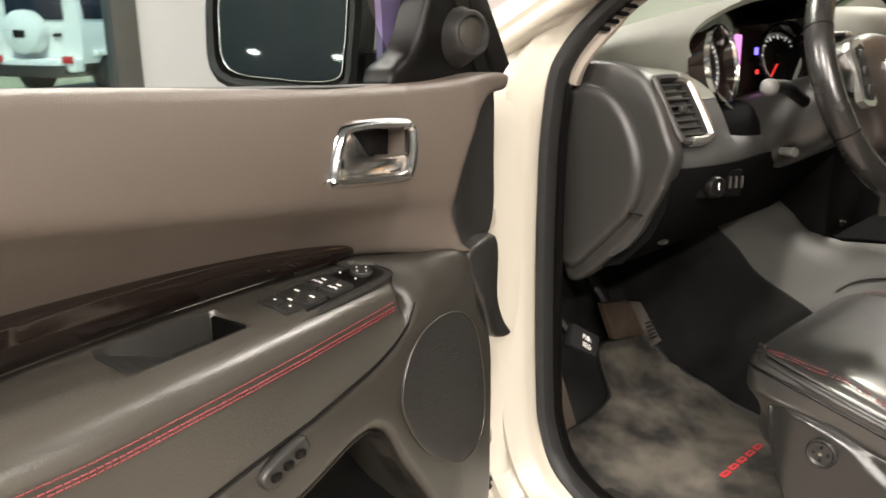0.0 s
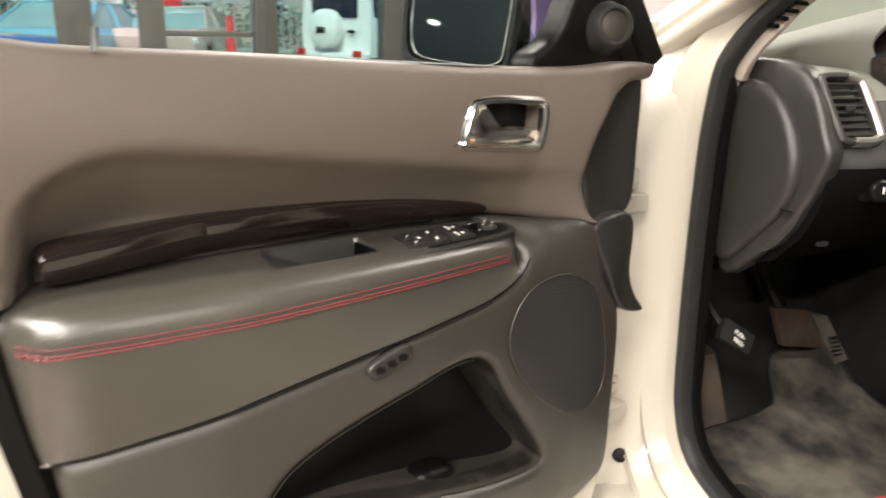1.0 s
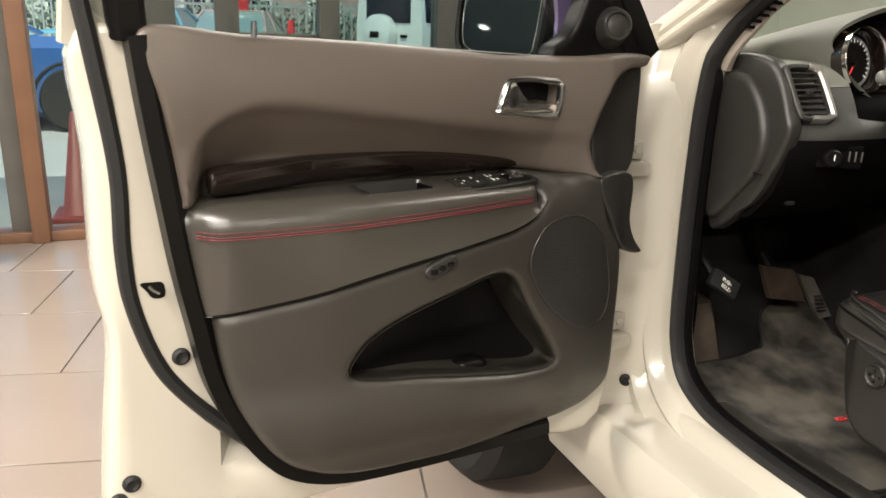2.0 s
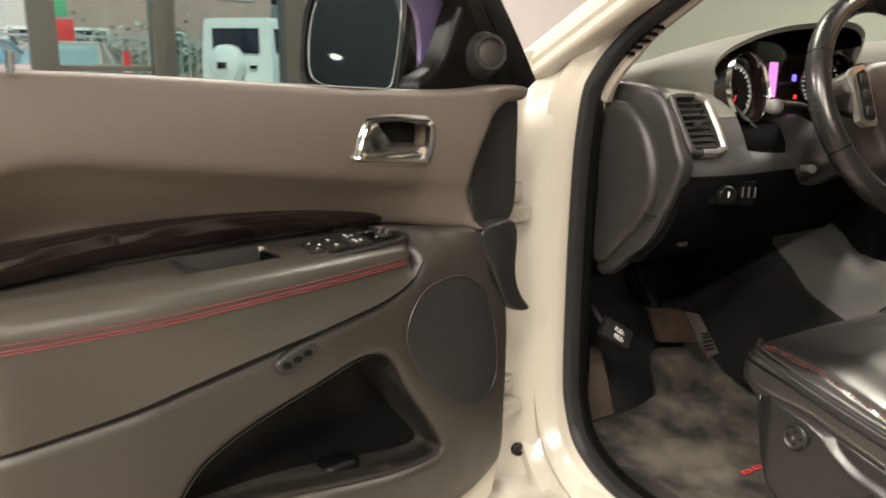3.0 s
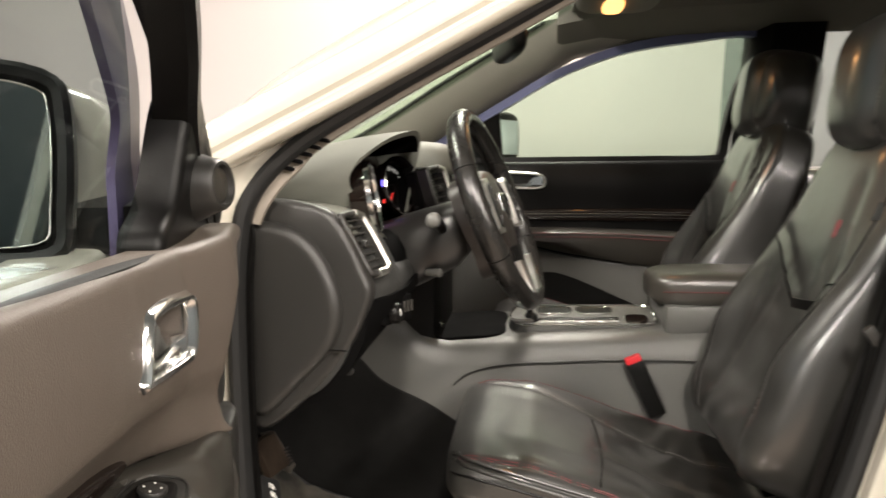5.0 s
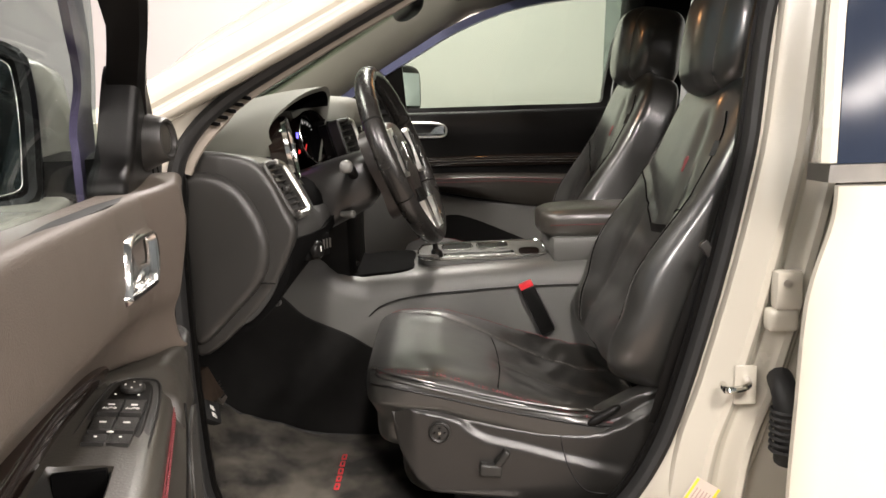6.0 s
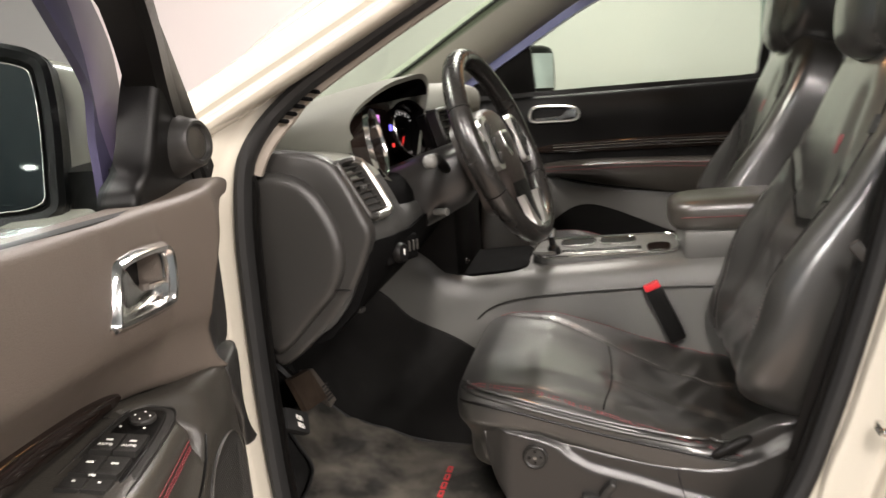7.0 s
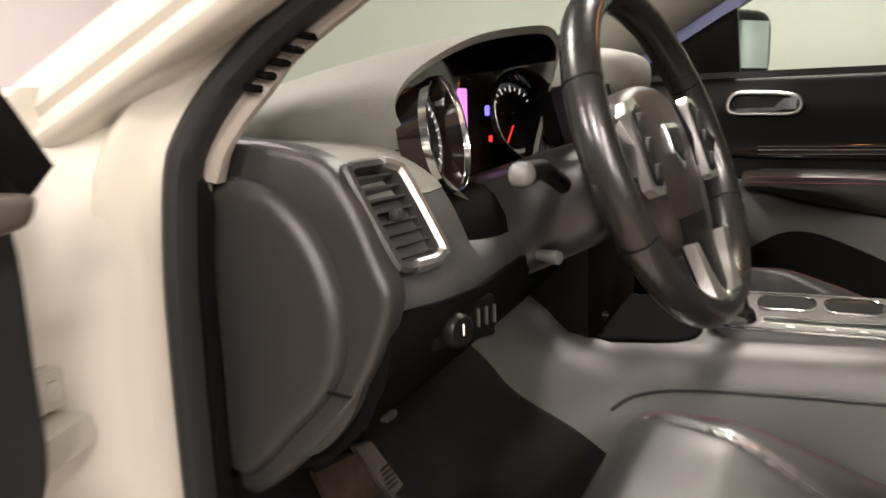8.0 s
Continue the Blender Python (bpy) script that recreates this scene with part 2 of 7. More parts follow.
def relief(outline, to3d, depth=None, thick=0.01, res=0.02, holes=(), edge=0.0):
    """A plate with the given outline and holes, whose face follows depth(a, b); edge: rounding at the rim."""
    from mathutils.geometry import delaunay_2d_cdt
    loops = [[(float(a), float(b)) for a, b in lp] for lp in (outline, *holes)]
    if edge:
        fine = max(min(res * 0.8, edge), 0.004)
        for k, lp in enumerate(loops):
            out = []
            for (a, b), (c, d) in zip(lp, lp[1:] + lp[:1]):
                n = max(1, math.ceil(math.hypot(c - a, d - b) / fine))
                out += [(a + (c - a) * i / n, b + (d - b) * i / n) for i in range(n)]
            loops[k] = out
    pts, edges, faces = [], [], []
    for lp in loops:
        k = len(pts)
        pts += lp
        edges += [(k + i, k + (i + 1) % len(lp)) for i in range(len(lp))]
    rim = np.array([p for lp in loops for p in lp])
    lo, hi = np.array(loops[0]).min(0), np.array(loops[0]).max(0)
    for a in np.arange(lo[0] + res / 2, hi[0], res):
        for b in np.arange(lo[1] + res / 2, hi[1], res):
            if inside(loops[0], a, b) and not any(inside(h, a, b) for h in loops[1:]):
                if np.hypot(*(rim - (a, b)).T).min() > res * 0.45:
                    pts.append((float(a), float(b)))
    segs = []
    for lp in loops:
        segs += list(zip(lp, lp[1:] + lp[:1]))
    s0, s1 = np.array([s[0] for s in segs]), np.array([s[1] for s in segs])

    def rim_distance(a, b):
        d = s1 - s0
        t = np.clip((((a, b) - s0) * d).sum(1) / np.maximum((d * d).sum(1), 1e-12), 0, 1)
        return float(np.hypot(*((a, b) - s0 - t[:, None] * d).T).min())

    extra = []
    if edge:
        for lp in loops:
            q = np.array(lp)
            t = np.roll(q, -1, 0) - np.roll(q, 1, 0)
            nrm = np.stack([-t[:, 1], t[:, 0]], 1) / np.maximum(np.hypot(*t.T), 1e-9)[:, None]
            area = ((q[:, 0] * np.roll(q[:, 1], -1)) - (np.roll(q[:, 0], -1) * q[:, 1])).sum()
            nrm = nrm * (1 if (area > 0) == (lp is loops[0]) else -1)
            ring_pts = []
            for d in (0.12, 0.35, 0.7, 1.1):
                for a, b in q + nrm * edge * d:
                    if inside(loops[0], a, b) and not any(inside(h, a, b) for h in loops[1:]) and rim_distance(a, b) > 0.9 * d * edge:
                        ring_pts.append((float(a), float(b)))
            near = np.array(ring_pts) if ring_pts else np.zeros((0, 2))
            n0 = len(rim)
            pts = [p for k, p in enumerate(pts) if k < n0 or rim_distance(*p) > 1.35 * edge] if lp is loops[0] else pts
            extra += ring_pts
    pts += extra
    out = delaunay_2d_cdt([Vector(p) for p in pts], edges, faces, 0, 1e-6)
    co, tris = [(v.x, v.y) for v in out[0]], []
    for f in out[2]:
        a, b = (sum(co[i][k] for i in f) / len(f) for k in (0, 1))
        if inside(loops[0], a, b) and not any(inside(h, a, b) for h in loops[1:]):
            tris.append(list(f))
    used = sorted({i for f in tris for i in f})
    again = {i: k for k, i in enumerate(used)}
    co, tris = [co[i] for i in used], [[again[i] for i in f] for f in tris]
    bm = bmesh.new()
    front, back = [], []
    for a, b in co:
        w = depth(a, b) if depth else 0.0
        if edge:
            d = min(rim_distance(a, b) / edge, 1.0)
            w -= edge * (1 - math.sqrt(max(0.0, 1 - (1 - d) ** 2)))
        front.append(bm.verts.new(to3d(a, b, w)))
        back.append(bm.verts.new(to3d(a, b, min(w, w) - thick)))
    count = {}
    for f in tris:
        bm.faces.new([front[i] for i in f])
        bm.faces.new([back[i] for i in reversed(f)])
        for i, j in zip(f, f[1:] + f[:1]):
            count[(min(i, j), max(i, j))] = count.get((min(i, j), max(i, j)), 0) + 1
    for (i, j), c in count.items():
        if c == 1:
            bm.faces.new((front[i], front[j], back[j], back[i]))
    return bm


def drape(bm, points, aim, lift=0.0):
    """Drops points along aim on to a shape; those that miss it are left out."""
    from mathutils.bvhtree import BVHTree
    tree, d = BVHTree.FromBMesh(bm), Vector(aim).normalized()
    out = []
    for p in points:
        hit = tree.ray_cast(Vector(p) - d * 0.6, d)
        if hit[0]:
            out.append(hit[0] - d * lift)
    return out


def stitches(path, r=0.0009, pitch=0.0065, fill=0.72):
    """A run of short threads along a path."""
    bm, left = bmesh.new(), 0.0
    p = [Vector(q) for q in path]
    for a, b in zip(p, p[1:]):
        n = (b - a).length
        if n < 1e-6:
            continue
        s = left
        while s < n:
            e = min(s + pitch * fill, n)
            if e - s > 0.0012:
                u = (0, 0, 1) if abs((b - a).normalized().z) < 0.9 else (1, 0, 0)
                tube([a + (b - a) * (s / n), a + (b - a) * (e / n)], r, 4, bm=bm, up=u)
            s += pitch
        left = s - n
    return bm


def step(a, b, x):
    t = min(max((x - a) / (b - a), 0.0), 1.0)
    return t * t * (3 - 2 * t)


def text_mesh(words, size, m, depth=0.001):
    cu = bpy.data.curves.new("letters", "FONT")
    cu.body, cu.size, cu.extrude, cu.align_x, cu.align_y = words, size, depth, "CENTER", "CENTER"
    ob = bpy.data.objects.new("letters", cu)
    scene.collection.objects.link(ob)
    me = bpy.data.meshes.new_from_object(ob.evaluated_get(bpy.context.evaluated_depsgraph_get()))
    bpy.data.objects.remove(ob)
    bpy.data.curves.remove(cu)
    bm = bmesh.new()
    bm.from_mesh(me)
    bpy.data.meshes.remove(me)
    bm.transform(m)
    return bm

# ---- showroom ----
def wall_box(name, lo, hi, material, label, parent=None, kind="structure"):
    c, s = [(a + b) / 2 for a, b in zip(lo, hi)], [b - a for a, b in zip(lo, hi)]
    return solid(name, box(c, s, 0), material, label, kind=kind)


TILE = mat("floor_tile", (0.215, 0.176, 0.149), 0.14, var=0.10, scale=1.5, bump=0.03, bscale=60, rvar=0.05)
GROUT = mat("grout", (0.10, 0.09, 0.08), 0.8)
WALLP = mat("wall_paint", (0.50, 0.462, 0.455), 0.75, var=0.03, scale=1.2, bump=0.1, bscale=150)
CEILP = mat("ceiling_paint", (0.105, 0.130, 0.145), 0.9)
BRONZE = mat("dark_bronze", (0.075, 0.068, 0.060), 0.4, var=0.2)
BROWN = mat("brown_frame", (0.13, 0.062, 0.032), 0.4, var=0.2)
ASPH = mat("concrete_yard", (0.30, 0.30, 0.30), 0.8, var=0.2, scale=0.8, bump=0.3, bscale=90)
SHOPGLASS = glass("shop_glass", (0.80, 0.88, 0.85))

X0, X1, Y0, Y1 = -9.0, 2.5, -8.0, 3.75
GLASSX = 0.025
floor = wall_box("floor", (X0, Y0, -0.1), (X1, Y1 + 0.1, -0.006), GROUT, "grey grout bed under the tiled showroom floor")
wall_box("wall_east", (X1, Y0, -0.1), (X1 + 0.15, Y1 + 0.15, CEIL), WALLP, "plain off-white painted showroom wall")
wall_box("wall_north", (GLASSX, Y1, -0.1), (X1, Y1 + 0.15, CEIL), WALLP, "plain off-white painted wall beside the shop window")
# Back wall, west wall and ceiling: the room's dimness is put into their colour.
wall_box("wall_south", (X0 - 0.15, Y0 - 0.15, -0.1), (X1 + 0.15, Y0, CEIL), mat("dimmed_back_wall", (0.135, 0.160, 0.172), 0.7), "showroom back wall, the room's dimness put into its colour")
wall_box("wall_west", (X0 - 0.15, Y0, -0.1), (X0, Y1 + 0.15, CEIL), mat("dimmed_west_wall", (0.135, 0.162, 0.178), 0.7), "grey showroom wall, the room's dimness put into its colour")
wall_box("ceiling", (X0 - 0.15, Y0 - 0.15, CEIL), (X1 + 0.15, Y1 + 0.3, CEIL + 0.15), CEILP, "showroom ceiling, the room's dimness put into its colour")

# the floor's tiles, laid askew to the car
tile_mesh = mesh_of("tile", box((0, 0, -0.005), (0.594, 0.594, 0.010), 0.002, 1), TILE)
TURNED = Matrix.Rotation(radians(-10), 4, "Z")
rest = bmesh.new()
for i in range(-20, 12):
    for j in range(-17, 10):
        q = TURNED @ Vector((i * 0.6 + 0.3 * (j % 2), j * 0.6, 0))
        if not (X0 - 0.3 < q.x < X1 + 0.3 and Y0 - 0.3 < q.y < Y1 + 0.3):
            continue
        if q.y < -1.6 or q.x < -6.0:
            f = [rest.verts.new((q.x + (TURNED @ Vector((a, b, 0))).x, q.y + (TURNED @ Vector((a, b, 0))).y, c)) for c in (-0.01, 0.0) for a, b in ((-0.297, -0.297), (0.297, -0.297), (0.297, 0.297), (-0.297, 0.297))]
            for w in ((4, 5, 6, 7), (0, 1, 5, 4), (1, 2, 6, 5), (2, 3, 7, 6), (3, 0, 4, 7)):
                rest.faces.new([f[k] for k in w])
        else:
            o = new("tile", tile_mesh)
            o.matrix_world = Matrix.Translation((q.x, q.y, 0)) @ TURNED
            o.parent = floor
            o.matrix_parent_inverse = floor.matrix_world.inverted()

o = solid("floor_tiles_far", rest, TILE, "brown-grey glazed floor tiles", kind="stuff")
LAMPGLOW = glow("lamp_diffuser", (1.0, 0.93, 0.82), 9.0)
for x, y, power in LAMPS:
    ob = thing("ceiling_light", (x, y, CEIL), "white rectangular ceiling light panel, lit", "ceiling light", "ceiling lights")
    part("lamp_frame", box((x, y, CEIL - 0.03), (1.26, 0.36, 0.06), 0.006), WHITEP, ob)
    part("diffuser", box((x, y, CEIL - 0.0645), (1.2, 0.3, 0.008), 0.002, 1), LAMPGLOW, ob, "glowing opal diffuser")
    L = new("ceiling_lamp", bpy.data.lights.new("ceiling_lamp", "AREA"))
    L.data.shape, L.data.size, L.data.size_y, L.data.energy, L.data.color = "RECTANGLE", 1.2, 0.3, power, WARM
    L.matrix_world = Matrix.Translation((x, y, CEIL - 0.08))

for i in range(6):
    x, y = -7.9 + 0.35 * (i % 2), -2.2 + 0.85 * i
    ob = thing("downlight", (x, y, CEIL), "small round recessed downlight, lit", "downlight", "downlights")
    at = Matrix.Translation((x, y, CEIL - 0.001)) @ Matrix.Rotation(math.pi, 4, "X")
    part("ring", lathe([(0.075, 0.0), (0.075, 0.010), (0.055, 0.012), (0.052, 0.0)], at, 20), WHITEP, ob)
    part("lens", lathe([(0.050, 0.002), (0.045, 0.008), (0.001, 0.009)], at, 20), LAMPGLOW, ob, "glowing lens")

# shop window
win = thing("window_1", (-4.4, Y1, 0), "floor-to-ceiling shop window with dark bronze mullions", "window", kind="structure")
for x, w in ((-0.04, 0.13), (-0.77, 0.12), (-1.35, 0.13), (-1.71, 0.17), (-4.6, 0.12), (-6.8, 0.12)):
    part("mullion", box((x, Y1 + 0.05, CEIL / 2), (w, 0.14, CEIL - 0.002), 0.006), BRONZE, win)
part("post", box((-2.41, Y1 - 0.02, CEIL / 2), (0.09, 0.12, CEIL - 0.002), 0.006), BROWN, win, "brown timber door post")
part("post", box((-2.51, Y1 + 0.03, CEIL / 2), (0.10, 0.10, CEIL - 0.002), 0.006), BRONZE, win)
part("threshold", box((-4.4, Y1 + 0.02, 0.03), (8.8, 0.14, 0.06), 0.01), BROWN, win, "brown timber threshold")
part("transom", box((-1.06, Y1 + 0.05, 1.14), (0.46, 0.05, 0.028), 0.004), BRONZE, win)
for a, b in ((-0.71, -0.105), (-1.285, -0.83), (-2.365, -1.795), (-4.54, -2.56), (-6.74, -4.66), (-8.98, -6.86)):
    p = part("pane", box(((a + b) / 2, Y1 + 0.05, CEIL / 2 + 0.03), (b - a + 0.02, 0.008, CEIL - 0.08), 0), SHOPGLASS, win)
    p.visible_shadow = False

# ---- the car: one frame for all its parts ----
PIVOT = Vector((-0.7, 0.0, 0.52))
CAR = Matrix.Translation(PIVOT) @ Matrix.Rotation(radians(-4), 4, Vector((math.cos(radians(40)), -math.sin(radians(40)), 0))) @ Matrix.Translation(-PIVOT)
suv = thing("suv", (0, 0, 0.1), "cream white sport utility vehicle with its driver's door wide open", "car", m=CAR)

# door opening: the run of its rubber seal (y, z), and its place across the car
SEAL = [(0.345, 0.70), (0.352, 0.85), (0.354, 1.0), (0.350, 1.12), (0.330, 1.215), (0.265, 1.288), (0.15, 1.358), (0.0, 1.440), (-0.2, 1.548), (-0.36, 1.625), (-0.50, 1.650),
        (-0.60, 1.615), (-0.635, 1.53), (-0.592, 1.387), (-0.554, 1.182), (-0.517, 1.008), (-0.468, 0.824), (-0.424, 0.698), (-0.36, 0.60), (-0.27, 0.535), (-0.15, 0.512),
        (0.0, 0.508), (0.12, 0.514), (0.22, 0.526), (0.30, 0.565), (0.335, 0.63)]
side_x = lambda z: -0.70 + 0.22 * max(0.0, z - 1.2)
loop = [Vector((side_x(z), y, z)) for y, z in spline(SEAL, 6, True)]
ring_size = [0.62 if p.z > 1.27 and p.y > -0.45 else 1.0 - 0.38 * step(1.14, 1.27, p.z) * step(-0.6, -0.4, p.y) for p in loop]
body = part("body", sweep(loop, [(0.006, -0.03), (0.0, 0.0), (-0.014, 0.012), (-0.028, 0.013), (-0.038, 0.020), (-0.046, 0.038), (-0.056, 0.047), (-0.066, 0.044), (-0.075, 0.032), (-0.085, 0.029), (-0.094, 0.040), (-0.103, 0.060), (-0.120, 0.060), (-0.130, 0.046), (-0.146, 0.010), (-0.15, -0.05), (-0.08, -0.06)],
                          up=(-1, 0, 0), closed=True, scales=ring_size), PAINT, suv)
part("door_seal", sweep(loop, [(0.012, -0.01), (0.014, 0.006), (0.010, 0.017), (0.002, 0.022), (-0.006, 0.018), (-0.009, 0.008), (-0.008, -0.004)], up=(-1, 0, 0), closed=True), RUBBER, body, "black rubber door seal")
part("pinch_trim", sweep(loop, [(0.016, -0.022), (0.020, -0.012), (0.019, -0.004), (0.012, -0.004), (0.008, -0.022)], up=(-1, 0, 0), closed=True, scales=[1.0 - 0.6 * step(1.16, 1.20, p.z) * step(-0.5, -0.3, p.y) for p in loop]), DARK, body)

# hinge pillar, fender, bonnet, sill
post = [[Vector((x, y, z)) for x, y in ((-0.70, 0.385), (-0.745, 0.395), (-0.78, 0.425), (-0.835, 0.440), (-0.90, 0.447), (-0.93, 0.455), (-0.945, 0.475), (-0.945, 0.75), (-0.70, 0.75))] for z in (0.42, 0.6, 0.8, 1.0, 1.10)]
post += [[Vector((-0.70 + (p.x + 0.70) * k, p.y + dy, z)) for p in post[0]] for z, k, dy in ((1.16, 0.86, 0.0), (1.20, 0.66, -0.002), (1.235, 0.46, -0.01), (1.26, 0.36, -0.03))]
part("hinge_pillar", loft(post), PAINT, body)
skin = spline([(-0.815, 0.95, 0.985), (-0.790, 0.70, 1.098), (-0.765, 0.50, 1.197), (-0.742, 0.35, 1.275), (-0.715, 0.15, 1.378), (-0.675, -0.1, 1.512), (-0.635, -0.36, 1.632)], 6)
part("pillar_skin", sweep(skin, [(-0.044, -0.03), (-0.047, -0.012), (-0.043, 0.004), (-0.034, 0.014), (-0.020, 0.019), (-0.008, 0.017), (-0.002, 0.010), (0.002, 0.010), (0.006, 0.015), (0.012, 0.017), (0.018, 0.013), (0.021, 0.004), (0.022, -0.008), (0.020, -0.03)], up=(-1, 0, 0)), PAINT, body)
rail = lambda y: 1.135 - 0.10 * (y - 0.45)
fen = []
for y in np.linspace(0.47, 2.0, 12):
    k = (y - 0.47) / 1.53
    x = -0.945 + 0.06 * k * k
    arch = 0.42 + 0.40 * max(0.0, 1 - ((y - 0.98) / 0.45) ** 2) ** 0.5
    fen.append([Vector((x + 0.10, y, arch)), Vector((x, y, arch)), Vector((x - 0.01, y, 0.90)), Vector((x, y, 1.02)), Vector((x + 0.03, y, rail(y) - 0.02)), Vector((x + 0.08, y, rail(y) + 0.02)), Vector((x + 0.2, y, rail(y) + 0.03)), Vector((x + 0.2, y, 0.8))])
part("fender", loft(fen), PAINT, body)
bon = []
for y in np.linspace(0.62, 2.05, 10):
    k = (y - 0.62) / 1.43
    z = 1.165 - 0.10 * k - 0.12 * k ** 4
    bon.append([Vector((x, y, z + 0.05 - 0.10 * (x / 0.8) ** 2 - 0.0)) for x in np.linspace(-0.78, 0.80, 13)] + [Vector((0.80, y, z - 0.25)), Vector((-0.78, y, z - 0.25))])
part("bonnet", loft(bon), PAINT, body)
sill = [[Vector((x, y, z)) for x, z in ((-0.66, 0.50), (-0.70, 0.505), (-0.725, 0.502), (-0.738, 0.490), (-0.745, 0.472), (-0.765, 0.462), (-0.800, 0.458), (-0.825, 0.448), (-0.838, 0.425), (-0.842, 0.36), (-0.82, 0.28), (-0.66, 0.28))] for y in np.linspace(-2.2, 0.62, 8)]
part("sill", loft(sill), PAINT, body)
part("sill_plate", box((-0.648, 0.03, 0.519), (0.042, 0.46, 0.010), 0.003), STEEL, body, "brushed metal sill plate")

# front wheel behind the door
hub = Matrix.Translation((-0.83, 1.03, 0.37)) @ Matrix.Rotation(radians(90), 4, "Y")
wheel = part("front_wheel", lathe([(0.20, -0.11), (0.33, -0.11), (0.365, -0.08), (0.37, 0), (0.365, 0.08), (0.33, 0.11), (0.20, 0.11)], hub, 40), RUBBER, suv)
part("rim", lathe([(0.02, -0.10), (0.21, -0.09), (0.225, -0.112), (0.225, 0.10), (0.02, 0.10)], hub, 30), SATIN, wheel)

# B pillar and rear door
bp = [[Vector((side_x(z) + dx, yy + dy, z)) for dx, dy in ((-0.030, -0.014), (-0.036, -0.021), (-0.062, -0.034), (-0.072, -0.042), (-0.074, -0.052), (-0.066, -0.062), (-0.054, -0.069), (-0.050, -0.078), (-0.056, -0.087), (-0.070, -0.092), (-0.077, -0.098), (-0.078, -0.108), (-0.070, -0.116), (-0.046, -0.122), (-0.042, -0.20), (0.05, -0.20), (0.05, -0.010))]
      for yy, z in spline([(-0.40, 0.45), (-0.43, 0.698), (-0.468, 0.824), (-0.517, 1.008), (-0.554, 1.182), (-0.592, 1.387), (-0.63, 1.6)], 4)]
part("b_pillar", loft(bp), PAINT, body)
strk = part("striker", tube(spline([(-0.772, -0.535, 0.845), (-0.805, -0.525, 0.843), (-0.812, -0.500, 0.840), (-0.805, -0.492, 0.838), (-0.780, -0.497, 0.838)], 4), 0.0055, 8), CHROME, body, "bright steel door striker")
part("striker_plate", box((-0.776, -0.532, 0.835), (0.006, 0.034, 0.062), 0.004, 2), PAINT, strk)
for z in (0.985,):
    hg = part("rear_hinge", box((-0.786, -0.585, z), (0.026, 0.040, 0.060), 0.008, 2), PAINT, body)
    part("hinge_leaf", box((-0.782, -0.580, z - 0.046), (0.030, 0.046, 0.036), 0.010, 3), PAINT, hg)
    part("hinge_bolt", lathe([(0.006, 0), (0.006, 0.005), (0.001, 0.006)], Matrix.Translation((-0.799, -0.580, z + 0.012)) @ Matrix.Rotation(radians(-90), 4, "Y"), 10), STEEL, hg)
bt = part("rear_wire_boot", tube(spline([(-0.79, -0.578, 0.850), (-0.825, -0.572, 0.835), (-0.838, -0.572, 0.790), (-0.83, -0.576, 0.735)], 4), 0.019, 12, up=(1, 0, 0)), RUBBER, body, "black rubber wiring boot")
for i in range(7):
    part("boot_rib", tube([Vector((-0.834 + 0.022 * math.cos(k), -0.572 + 0.022 * math.sin(k), 0.815 - 0.010 * i)) for k in np.linspace(0, 2 * math.pi, 14, endpoint=False)], 0.003, 5, True), RUBBER, bt)
lab = part("warning_label", box((-0.7775, -0.458, 0.640), (0.002, 0.044, 0.085), 0.0005, 1, Matrix.Rotation(radians(32), 4, "X")), mat("label_paper", (0.60, 0.52, 0.46), 0.5), body, "white and yellow printed label")
YEL = mat("label_yellow", (0.75, 0.62, 0.04), 0.5)
for d in (-0.019, 0.019):
    part("label_band", box((-0.7795, -0.458 + d * math.cos(radians(32)), 0.640 + d * math.sin(radians(32))), (0.001, 0.004, 0.083), 0, m=Matrix.Rotation(radians(32), 4, "X")), YEL, lab)
for i in range(5):
    part("label_line", box((-0.7795, -0.458 + (0.012 - 0.006 * i) * math.cos(radians(32)), 0.640 + (0.012 - 0.006 * i) * math.sin(radians(32))), (0.001, 0.0012, 0.056), 0, m=Matrix.Rotation(radians(32), 4, "X")), mat("label_ink", (0.42, 0.30, 0.27), 0.6) if i == 0 else bpy.data.materials["label_ink"], lab)
edge_y = spline([(-0.528, 0.42), (-0.534, 0.72), (-0.540, 0.86), (-0.548, 1.00), (-0.572, 1.089), (-0.578, 1.120), (-0.579, 1.150)], 4)
rear = part("rear_door", loft([[Vector((x, y + dy, z)) for x, dy in ((-0.86, -0.07), (-0.895, -0.045), (-0.905, -0.012), (-0.917, -0.002), (-0.927, -0.002), (-0.935, -0.012), (-0.938, -0.035), (-0.945, -0.5), (-0.94, -1.0), (-0.86, -1.0))] for y, z in edge_y]), PAINT, suv)
part("window_frame", loft([[Vector((x - 0.9 + 0.02, y + dy, z)) for x, dy in ((0.03, 0.0), (-0.03, 0.0), (-0.035, -0.012), (-0.035, -1.0), (0.03, -1.0))] for y, z in ((-0.576, 1.153), (-0.578, 1.176))]), STEEL, rear)
part("window_edge", loft([[Vector((x + k, y + dy, z)) for x, dy in ((-0.86, -0.02), (-0.885, 0.004), (-0.905, 0.008), (-0.913, 0.0), (-0.905, -0.02))] for y, z, k in ((-0.576, 1.178, 0), (-0.592, 1.36, 0.03), (-0.632, 1.60, 0.09))]), PAINT, rear)
